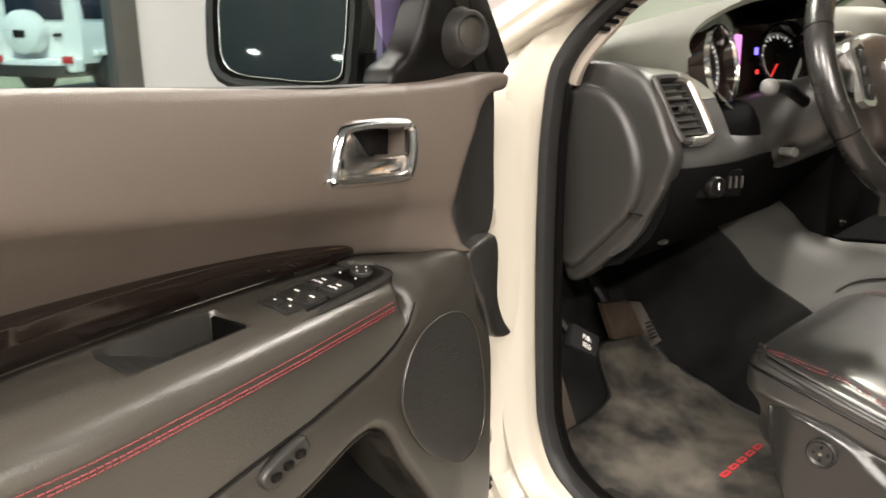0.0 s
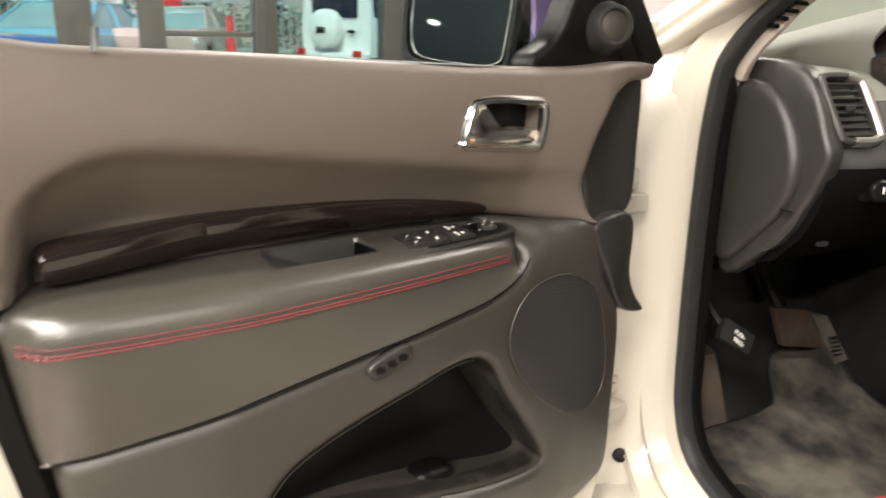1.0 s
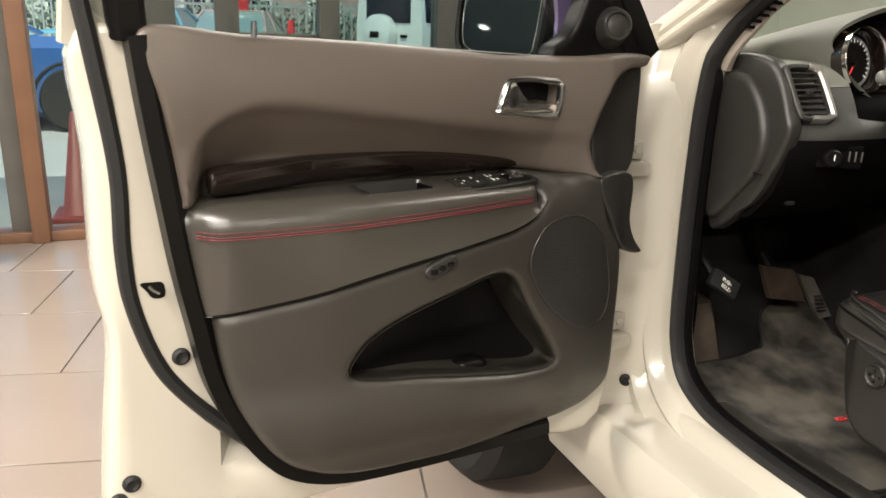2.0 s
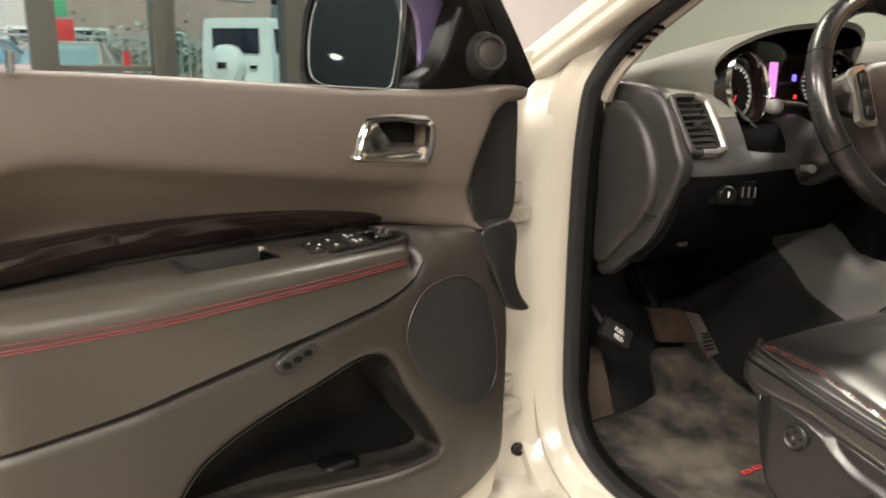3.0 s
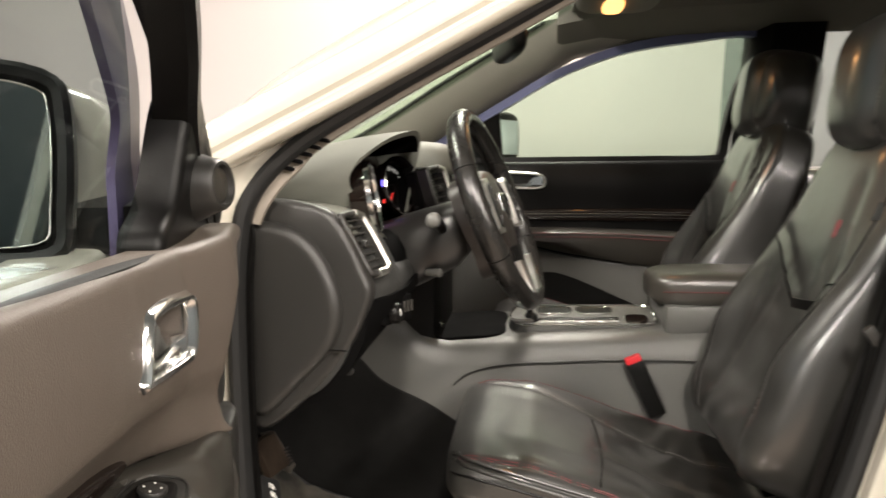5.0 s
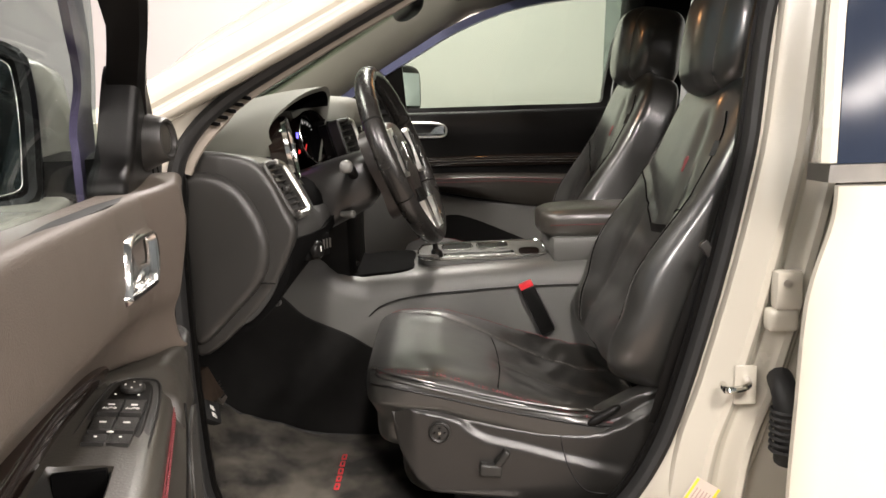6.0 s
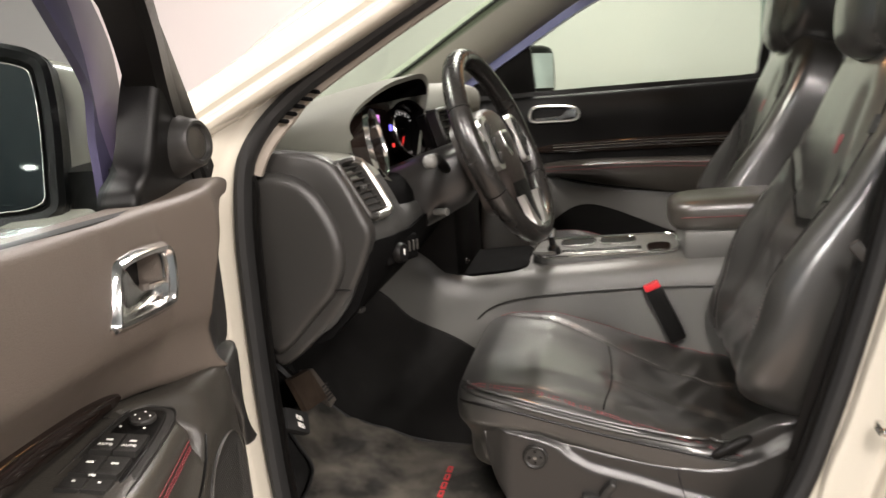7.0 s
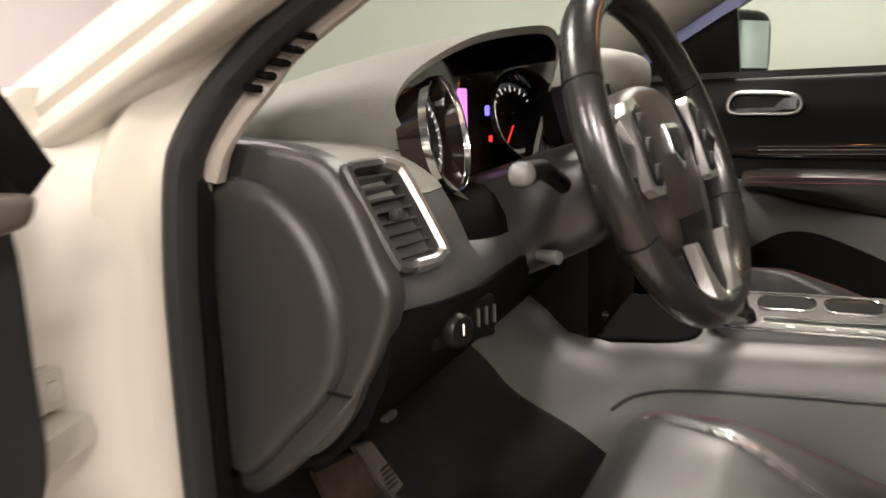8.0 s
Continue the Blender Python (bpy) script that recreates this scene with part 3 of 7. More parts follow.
part("window_pane", loft([[Vector((x, y + dy, z)) for x, dy in ((-0.89 + k, 0.0), (-0.91 + k, -0.005), (-0.905 + k, -0.9), (-0.88 + k, -0.9))] for y, z, k in ((-0.582, 1.177, 0), (-0.60, 1.36, 0.03), (-0.64, 1.60, 0.09))]), TINT, rear, "dark tinted rear side window")

# ---- driver's door, in its own frame: u from the hinge, z up, w into the cabin ----
DO, DA = Vector((-0.885, 0.27, 0)), radians(11.6)
DU, DN = Vector((-math.cos(DA), -math.sin(DA), 0)), Vector((math.sin(DA), -math.cos(DA), 0))
D = lambda u, z, w=0.0: DO + DU * float(u) + DN * float(w) + Vector((0, 0, float(z)))
dpath = lambda pts, w=0.0: [D(*p) if len(p) == 3 else D(p[0], p[1], w) for p in pts]
dup = tuple(DN)
door = part("driver_door", relief(spline([(-0.012, 0.50), (-0.012, 0.85), (-0.010, 1.165), (0.2, 1.167), (0.5, 1.168), (0.75, 1.168), (0.903, 1.168), (0.898, 1.02), (0.894, 0.85), (0.880, 0.76), (0.888, 0.62), (0.892, 0.47), (0.85, 0.455), (0.5, 0.470), (0.2, 0.482)], 4, True),
                                  D, lambda u, z: -0.045 - 0.012 * step(0.87, 0.90, u) - 0.055 * step(0.745 + 0.05 * step(0.76, 0.86, z), 0.705 + 0.05 * step(0.76, 0.86, z), u) * step(0.54, 0.60, z) * step(0.02, 0.05, u), 0.06, 0.03, edge=0.012), PAINT, suv, "cream painted driver's door with black inner trim")

top_line = [(0.837, 1.173), (0.711, 1.176), (0.555, 1.178), (0.409, 1.177), (0.263, 1.178), (0.146, 1.182), (0.06, 1.192), (0.010, 1.192), (0.001, 1.186)]
left_line = [(0.815, 1.08), (0.793, 0.96)]


def upper_w(u, z):
    c = min(max((u - 0.665) / 0.115, 0.0), 1.0)
    top_z = 1.086 - 0.085 * (1 - math.sqrt(1 - c * c)) - 0.034 * min(max((0.64 - u) / 0.42, 0.0), 1.0)
    hollow = (0.14 * step(top_z + 0.008, top_z - 0.012, z) + 0.86 * min(max((top_z - z) / 0.072, 0.0), 1.0)) * step(0.788, 0.752, u) * (0.25 * step(0.085, 0.125, u) + 0.75 * step(0.11, 0.28, u))
    base = float(np.interp(u, [0.0, 0.10, 0.19, 0.30, 0.5, 0.78, 0.84], [0.004, 0.012, -0.017, -0.022, -0.017, -0.008, -0.012]))
    return base + 0.009 * math.sin(math.pi * min(max((z - 1.03) / 0.15, 0), 1)) - 0.058 * hollow


hb = lambda k: spline([(0.312 + k, 1.086 - k * 0.5), (0.307 + k * 0.7, 1.079 - k), (0.250, 1.076 - k), (0.196 - k * 0.5, 1.075 - k), (0.184 - k, 1.081 - k * 0.6), (0.180 - k, 1.105), (0.179 - k, 1.130), (0.186 - k * 0.7, 1.142 + k * 0.7), (0.200 - k * 0.3, 1.145 + k), (0.245, 1.146 + k), (0.284 + k * 0.4, 1.143 + k), (0.297 + k * 0.8, 1.134 + k * 0.6), (0.307 + k, 1.110)], 4, True)
upper_out = spline(top_line + [(0.012, 1.172), (0.058, 1.164), (0.095, 1.132), (0.119, 1.058), (0.103, 0.995), (0.096, 0.979), (0.26, 0.990), (0.5, 0.972), (0.79, 0.950)] + left_line[::-1], 5, True)
part("upper_panel", relief(upper_out, D, upper_w, 0.03, 0.0075, [hb(-0.010)], edge=0.010), SOFT, door, "grey-brown soft padded upper trim")
part("end_cap", relief(spline([(0.004, 1.184), (0.052, 1.164), (0.094, 1.128), (0.115, 1.058), (0.100, 0.996), (0.092, 0.981), (0.004, 0.989), (-0.004, 1.09)], 5, True), D,
                       lambda u, z: -0.006 - 0.014 * step(0.11, 0.04, u), 0.03, 0.014, edge=0.006), PLASTIC, door)
part("end_cap", relief(spline([(0.092, 0.976), (0.002, 0.983), (-0.006, 0.90), (-0.022, 0.862), (-0.044, 0.836), (-0.020, 0.834), (0.010, 0.848), (0.050, 0.895)], 5, True), D,
                       lambda u, z: 0.004 - 0.016 * step(0.06, 0.0, u), 0.03, 0.014, edge=0.006), PLASTIC, door)
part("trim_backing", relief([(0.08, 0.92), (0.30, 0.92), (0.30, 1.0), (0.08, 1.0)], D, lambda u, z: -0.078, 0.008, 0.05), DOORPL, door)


def lower_w(u, z):
    base = float(np.interp(u, [0.0, 0.06, 0.12, 0.22, 0.38, 0.60, 0.72, 0.79], [-0.014, -0.002, 0.010, 0.016, 0.032, 0.028, 0.010, -0.010]))
    base -= step(0.945, 0.985, z) * (0.014 * step(0.09, 0.15, u) + 0.058 * step(0.17, 0.25, u))
    return base + 0.012 * step(0.70, 0.63, z) * step(0.1, 0.3, u) - 0.022 * step(0.60, 0.54, z)


pocket = spline([(0.556, 0.692), (0.548, 0.735), (0.50, 0.768), (0.411, 0.802), (0.318, 0.828), (0.272, 0.816), (0.238, 0.765), (0.176, 0.68), (0.172, 0.652), (0.245, 0.652), (0.42, 0.676)], 5, True)
arm_top = lambda u: 0.951 + (0.751 - u) * 0.042
arm_low = lambda u: float(np.interp(u, [0.212, 0.225, 0.25, 0.287, 0.36, 0.454, 0.635, 0.758, 0.79], [0.952, 0.930, 0.914, 0.901, 0.887, 0.868, 0.827, 0.806, 0.802]))
lower_out = spline([(0.262, 0.990), (0.17, 0.986), (0.088, 0.980), (0.050, 0.900), (0.006, 0.838), (0.000, 0.69), (0.003, 0.60), (0.030, 0.548), (0.10, 0.533), (0.25, 0.529), (0.42, 0.526), (0.55, 0.529), (0.632, 0.552), (0.68, 0.594), (0.72, 0.656), (0.743, 0.72), (0.757, 0.800)], 5) + [np.array((u, arm_low(u) - 0.0035)) for u in np.linspace(0.750, 0.216, 40)] + [np.array((0.225, 0.975))]
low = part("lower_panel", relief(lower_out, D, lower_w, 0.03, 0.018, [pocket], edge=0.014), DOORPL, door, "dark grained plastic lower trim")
pocket_w = lambda u, z: -0.010 - 0.075 * step(0.60, 0.27, u) + 0.040 * step(0.70, 0.645, z) * step(0.55, 0.40, u)
# Pocket lining is black: the shade inside the pocket is put into its colour.
part("map_pocket", relief(pocket, D, pocket_w, 0.01, 0.014), DARK, door, "map pocket, its inner shade put into a black colour")
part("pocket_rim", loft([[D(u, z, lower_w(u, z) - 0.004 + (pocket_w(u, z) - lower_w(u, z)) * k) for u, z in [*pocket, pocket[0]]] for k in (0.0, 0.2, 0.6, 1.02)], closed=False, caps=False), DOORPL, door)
part("bottle_rib", blob(D(0.322, 0.660, -0.030), (0.030, 0.022, 0.014), 3.0, 5, None, Matrix.Rotation(DA, 4, "Z")), DARK, door)

# armrest: a shelf that rolls over into a padded face
arm_out = lambda u: float(np.interp(u, [0.205, 0.28, 0.376, 0.452, 0.60, 0.70, 0.79], [0.004, 0.011, 0.019, 0.025, 0.033, 0.032, 0.024]))
seam_dz = lambda u: float(np.interp(u, [0.22, 0.38, 0.57, 0.77], [0.019, 0.0245, 0.0285, 0.027]))


def arm_ring(u):
    zt, zl, b = arm_top(u), arm_low(u), arm_out(u)
    d = 0.034 * step(0.413, 0.420, u) * step(0.56, 0.43, u)
    pts = [(-0.085, zt + 0.012), (-0.066, zt + 0.009), (-0.060, zt + 0.008 - d), (b - 0.044, zt + 0.005 - d), (b - 0.036, zt + 0.003), (b - 0.022, zt), (b - 0.010, zt - 0.003), (b - 0.002, zt - 0.012), (b, zt - 0.024)]
    pts += [(b - 0.001 - 0.9 * (b - lower_w(u, zl) - 0.002) * k ** 1.6, zt - 0.024 + (zl - zt + 0.024) * k) for k in (0.25, 0.5, 0.75, 0.92, 1.0)]
    pts += [(0.004, zl - 0.002), (-0.085, zl)]
    return [D(u, z, w) for w, z in pts]


us = np.concatenate([np.linspace(0.212, 0.248, 6), [0.262, 0.28, 0.30], [0.33, 0.36, 0.39, 0.410, 0.413, 0.4165, 0.420, 0.424], np.linspace(0.44, 0.76, 15), [0.772, 0.780, 0.786, 0.789]])
rings = []
for u in us:
    k = max(step(0.74, 0.79, u), 0.9 * step(0.240, 0.210, u))
    r = arm_ring(u)
    rings.append([p - DN * (0.035 * k * k) for p in r])
part("armrest", loft(rings), LEATHER2, door, "black leather armrest with red double stitching")
# Liner added to darken the pull recess: its shade is put into the colour.
cup_rings = []
for u in np.linspace(0.4215, 0.535, 18):
    zt, b, d = arm_top(u), arm_out(u), 0.034 * step(0.413, 0.420, u) * step(0.56, 0.43, u)
    q = [(-0.065, zt + 0.0100), (-0.0595, zt + 0.0094 - d), (b - 0.0445, zt + 0.0064 - d), (b - 0.0365, zt + 0.0042)]
    cup_rings.append([D(u, z, w) for w, z in q + [(w, z - 0.003) for w, z in q[::-1]]])
part("pull_cup", loft(cup_rings), PLASTIC, door, "added dark liner, shade of the pull recess put into its colour")
for dz in (0.0, 0.0055, 0.0085):
    bm = bmesh.new()
    for i in range(93):
        u = 0.240 + i * 0.0058
        a, b = [D(v, arm_top(v) - seam_dz(v) - dz, arm_out(v) + 0.0010 + 0.14 * max(0.0, seam_dz(v) + dz - 0.024) - 0.035 * step(0.74, 0.79, v) ** 2) for v in (u, u + 0.0045)]
        tube([a, b], 0.0009 if dz else 0.0007, 5, bm=bm, up=dup)
    thread("stitching", bm, RED, door, "red thread stitching")
crease = [D(u, arm_low(u) - 0.001, lower_w(u, arm_low(u)) + 0.001 - 0.02 * step(0.75, 0.79, u)) for u in np.linspace(0.214, 0.785, 40)]
part("crease", tube(crease, 0.0013, 6, up=dup), DARK, door)

# gloss strip in the hollow
strip = spline([(0.746, 0.999), (0.753, 0.988), (0.750, 0.970), (0.736, 0.962), (0.636, 0.970), (0.46, 0.982), (0.317, 0.989), (0.245, 0.992), (0.232, 1.001), (0.258, 1.009), (0.361, 1.018), (0.461, 1.020), (0.594, 1.015), (0.698, 1.005)], 5, True)
strip_mid = lambda u: float(np.interp(u, [0.236, 0.36, 0.46, 0.60, 0.75], [1.003, 1.009, 1.007, 0.999, 0.983]))
part("trim_strip", relief(strip, D, lambda u, z: float(np.interp(u, [0.23, 0.40, 0.60, 0.76], [-0.054, -0.055, -0.048, -0.020])) - 22 * (z - strip_mid(u)) ** 2, 0.026, 0.006, edge=0.004), GLOSS, door, "gloss black wood-effect trim strip")

# inner handle
bez = sweep([D(u, z, upper_w(u, z) + 0.002) for u, z in hb(-0.006)], [(-0.006, -0.010), (-0.0062, -0.001), (-0.004, 0.003), (0.000, 0.0035), (0.0045, -0.001), (0.006, -0.010)], up=dup, closed=True)
part("handle_bezel", bez, CHROME, door, "chrome handle surround")
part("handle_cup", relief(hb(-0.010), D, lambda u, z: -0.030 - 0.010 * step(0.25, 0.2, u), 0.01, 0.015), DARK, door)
lev = [[D(u, z, w) for z, w in ((lo, -0.034), (lo, -0.020), ((lo + hi) / 2 - 0.002, -0.014), (hi - 0.005, -0.012), (hi, -0.018), (hi, -0.034))]
       for u, lo, hi in ((0.303, 1.086, 1.098), (0.292, 1.084, 1.118), (0.281, 1.084, 1.132), (0.273, 1.084, 1.134), (0.262, 1.084, 1.121), (0.250, 1.085, 1.110), (0.22, 1.086, 1.107), (0.189, 1.087, 1.106))]
part("handle_lever", loft(lev), CHROME, door, "chrome pull lever")

# switch block on the armrest's shelf
SW = Matrix.Translation(D(0.305, 0.9765, -0.030))
ex = (DU + Vector((0, 0, -0.085))).normalized()
ey = (DN + Vector((0, 0, -0.14))).normalized()
ez = ex.cross(ey).normalized()
if ez.z < 0:
    ez = -ez
ey = ez.cross(ex) if ez.cross(ex).dot(ey) > 0 else ex.cross(ez)
SWM = SW @ Matrix(((ex.x, ey.x, ez.x, 0), (ex.y, ey.y, ez.y, 0), (ex.z, ey.z, ez.z, 0), (0, 0, 0, 1)))
on_sw = lambda a, b, c=0.0: SWM @ Vector((a, b, c))
plate_out = spline([(0.083, -0.032), (0.086, 0.0), (0.084, 0.033), (0.052, 0.035), (-0.034, 0.031), (-0.080, 0.023), (-0.088, 0.002), (-0.080, -0.018), (-0.034, -0.027), (0.052, -0.032)], 5, True)
part("switch_surround", relief(plate_out, lambda a, b, w: on_sw(a, b, w), lambda a, b: -0.0022, 0.012, 0.03, edge=0.003), PLASTIC, door, "black surround of the window switches")
part("surround_bead", tube([on_sw(a, b, -0.0022) for a, b in plate_out], 0.0013, 6, True), PLASTIC, door)
part("switch_plate", relief(spline([(0.071, -0.026), (0.073, 0.0), (0.072, 0.026), (0.050, 0.027), (-0.03, 0.024), (-0.075, 0.017), (-0.080, 0.002), (-0.074, -0.014), (-0.03, -0.021), (0.05, -0.026)], 5, True), lambda a, b, w: on_sw(a, b, w), lambda a, b: -0.001, 0.012, 0.03, edge=0.003), DARK, door, "black window switch plate")
for a, sx, kind in ((-0.006, 0.034, "auto"), (0.032, 0.032, "pane"), (0.061, 0.020, "lock")):
    for b in (-0.0105, 0.0105):
        b1 = part("window_switch", loft([[on_sw(a + sx * k, b + y, c) for y, c in ((-0.0098, -0.002), (-0.0094, h), (0.0094, h), (0.0098, -0.002))] for k, h in ((-0.49, 0.001), (-0.46, 0.0035), (0.2, 0.0022), (0.46, 0.0045), (0.49, 0.001))]), PLASTIC, door)
        part("switch_mark", box(on_sw(a - 0.004, b, 0.0036), (0.0024 if kind != "lock" else 0.0020, 0.0062 if kind != "lock" else 0.0028, 0.0008), 0.0002, 1, SWM), WHITEP, b1)
        if kind == "auto":
            part("lettering", text_mesh("AUTO", 0.0046, SWM @ Matrix.Translation((a + 0.0050, b, 0.0040)) @ Matrix.Rotation(radians(90), 4, "Z") @ Matrix.Scale(-1, 4, (1, 0, 0) if ex.cross(ey).dot(ez) < 0 else (0, 0, 1)), 0.0003), WHITEP, b1)
part("switch_mark", box(on_sw(0.047, 0.0, 0.0036), (0.0030, 0.006, 0.0010), 0.0003, 1, SWM), WHITEP, door)
for b in (-0.012, 0.010):
    part("switch_mark", box(on_sw(-0.036, b, 0.0024), (0.0020, 0.0025, 0.0012), 0.0004, 1, SWM), WHITEP, door)
dial = part("mirror_switch", lathe([(0.0125, 0.0), (0.0125, 0.003), (0.011, 0.0045), (0.002, 0.0042)], SWM @ Matrix.Translation((-0.055, 0.001, 0.0)), 20), PLASTIC, door)
for k in range(4):
    a, b = 0.0072 * math.cos(k * math.pi / 2), 0.0072 * math.sin(k * math.pi / 2)
    part("switch_mark", box(on_sw(-0.055 + a, 0.001 + b, 0.0050), (0.0020, 0.0020, 0.0008), 0.0003, 1, SWM), WHITEP, dial)
# Black block stands for the shade in the grip opening.
part("pull_grip", box(D(0.4185, 0.955, -0.040), (0.005, 0.044, 0.030), 0.001, 1, Matrix.Rotation(DA, 4, "Z")), BLACKM, door, "black block for the shaded grip opening")

# loudspeaker, memory switch, latch, seals
spk = spline([(0.240, 0.866), (0.210, 0.906), (0.155, 0.919), (0.108, 0.905), (0.068, 0.868), (0.040, 0.780), (0.052, 0.722), (0.115, 0.713), (0.192, 0.760), (0.238, 0.822)], 5, True)
spk_w = lambda u, z: lower_w(u, z) + 0.003
part("speaker_grille", relief(spk, D, spk_w, 0.008, 0.02, edge=0.003), PLASTIC, door, "fine black mesh loudspeaker grille")
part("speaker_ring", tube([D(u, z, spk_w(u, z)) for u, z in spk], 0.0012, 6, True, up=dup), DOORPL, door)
GR = bmesh.new()
spkl = [tuple(p) for p in spk]
for i in range(60):
    for j in range(60):
        u, z = 0.03 + i * 0.0036 + (j % 2) * 0.0018, 0.71 + j * 0.0036
        if inside(spkl, u, z) and min(math.hypot(u - a, z - b) for a, b in spkl) > 0.006:
            w = spk_w(u, z) + 0.0006
            f = [GR.verts.new(D(u + a, z + b, w)) for a, b in ((0.0012, 0), (0, 0.0012), (-0.0012, 0), (0, -0.0012))]
            top = GR.verts.new(D(u, z, w + 0.0006))
            for k in range(4):
                GR.faces.new((f[k], f[(k + 1) % 4], top))
o = part("grille_mesh", GR, PLASTIC, door)
o["kind"] = "stuff"
ms = part("memory_switch", relief(spline([(0.452, 0.845), (0.448, 0.857), (0.408, 0.873), (0.400, 0.867), (0.401, 0.857), (0.440, 0.839)], 4, True), D, lambda u, z: lower_w(u, z) + 0.008, 0.012, 0.02, edge=0.003), PLASTIC, door)
for k in range(3):
    part("memory_button", box(D(0.440 - 0.014 * k, 0.8495 + 0.0052 * k, lower_w(0.44 - 0.014 * k, 0.845) + 0.0095), (0.010, 0.006, 0.007), 0.002, 2, Matrix.Rotation(DA, 4, "Z")), DARK, ms)
band = spline([(0.916, 1.30), (0.886, 1.14), (0.864, 1.0), (0.861, 0.893), (0.852, 0.818), (0.826, 0.740), (0.795, 0.690), (0.738, 0.628), (0.66, 0.560), (0.6, 0.518), (0.45, 0.503), (0.2, 0.500)], 5)
part("weatherstrip", sweep(dpath(band, -0.048), [(-0.011, -0.006), (-0.010, 0.005), (-0.003, 0.010), (0.007, 0.009), (0.011, 0.002), (0.011, -0.006)], up=dup), RUBBER, door)
fold = spline([(0.838, 1.165), (0.826, 1.08), (0.806, 0.96), (0.790, 0.87), (0.772, 0.79), (0.752, 0.71), (0.722, 0.645), (0.682, 0.585), (0.632, 0.542), (0.55, 0.519), (0.42, 0.515), (0.25, 0.518), (0.15, 0.521)], 5)
part("edge_trim", sweep(dpath(fold, -0.02), [(-0.022, -0.020), (-0.020, 0.0), (-0.006, 0.014), (0.014, 0.016), (0.016, -0.020)], up=dup), DARK, door)
lt = part("latch", relief(spline([(0.811, 0.828), (0.826, 0.826), (0.834, 0.836), (0.842, 0.847), (0.826, 0.848), (0.813, 0.846)], 4, True), D, lambda u, z: -0.0435, 0.004, 0.02), DARK, door, "dark latch slot with a steel claw")
part("latch_claw", tube(dpath([(0.818, 0.832, -0.043), (0.826, 0.837, -0.043), (0.831, 0.843, -0.043)]), 0.0022, 6, up=dup), STEEL, lt)
for u, z in ((0.792, 0.738), (0.880, 0.535), (0.862, 0.560)):
    part("buffer", lathe([(0.013, 0), (0.012, 0.006), (0.008, 0.009), (0.004, 0.006), (0.001, 0.006)], Matrix.Translation(D(u, z, -0.047)) @ DN.to_track_quat("Z", "Y").to_matrix().to_4x4(), 16), RUBBER, door)

# window frame, sail panel, tweeter, pane
bar = spline([(0.012, 1.180, -0.036), (0.10, 1.296, -0.024), (0.19, 1.366, 0.0), (0.30, 1.435, 0.022), (0.45, 1.510, 0.050), (0.60, 1.565, 0.075), (0.74, 1.58, 0.08), (0.815, 1.53, 0.065), (0.845, 1.38, 0.025), (0.853, 1.25, -0.01), (0.845, 1.16, -0.03)], 6)
part("window_frame", sweep(dpath(bar), [(-0.020, -0.03), (-0.021, 0.002), (-0.012, 0.010), (0.012, 0.010), (0.021, -0.002), (0.022, -0.03)], up=dup), DARK, door)
outer = spline([(-0.020, 1.186, -0.032), (0.060, 1.288, -0.030), (0.150, 1.368, -0.022), (0.29, 1.450, -0.014), (0.45, 1.535, 0.0), (0.60, 1.60, 0.02), (0.76, 1.62, 0.025), (0.845, 1.56, 0.01), (0.870, 1.38, -0.03), (0.882, 1.25, -0.06), (0.888, 1.15, -0.075)], 6)
part("frame_flange", sweep(dpath(outer[:37]), [(-0.034, -0.012), (-0.034, 0.002), (-0.028, 0.006), (-0.020, 0.006), (-0.016, 0.001), (-0.008, 0.001), (-0.004, 0.006), (0.006, 0.007), (0.03, 0.006), (0.034, -0.012)], up=dup), DARK, door)
part("frame_flange", sweep(dpath(outer[36:]), [(-0.034, -0.012), (-0.034, 0.006), (0.03, 0.008), (0.034, -0.012)], up=dup), PAINT, door, "cream painted outer window frame")
chan = spline([(u, z, -0.084 + 0.30 * max(0, z - 1.27)) for u, z in ((0.108, 1.160), (0.108, 1.21), (0.110, 1.26), (0.145, 1.32), (0.228, 1.375), (0.33, 1.435), (0.45, 1.50))], 6)
part("glass_channel", sweep(dpath(chan), [(-0.040, -0.006), (-0.039, 0.002), (0.039, 0.002), (0.040, -0.006)], up=dup), VIOLET, door, "violet-grey glass guide channel")
part("sail_panel", relief(spline([(0.004, 1.176), (0.10, 1.176), (0.150, 1.175), (0.196, 1.174), (0.194, 1.194), (0.166, 1.212), (0.151, 1.236), (0.142, 1.266), (0.125, 1.312), (0.105, 1.318), (0.078, 1.285), (0.040, 1.230)], 5, True), D, lambda u, z: -0.026 + 0.10 * max(0, z - 1.2), 0.03, 0.014, edge=0.010), DARK, door)
tw = Matrix.Translation(D(0.079, 1.234, -0.026)) @ (DN * 0.95 + DU * 0.27 + Vector((0, 0, 0.06))).to_track_quat("Z", "Y").to_matrix().to_4x4()
pod = part("tweeter", lathe([(0.040, -0.012), (0.034, 0.006), (0.0285, 0.020), (0.0265, 0.029), (0.0240, 0.032), (0.0205, 0.032), (0.0188, 0.027)], tw, 32), PLASTIC, door)
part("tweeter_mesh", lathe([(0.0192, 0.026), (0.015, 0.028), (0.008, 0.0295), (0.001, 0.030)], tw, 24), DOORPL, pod)
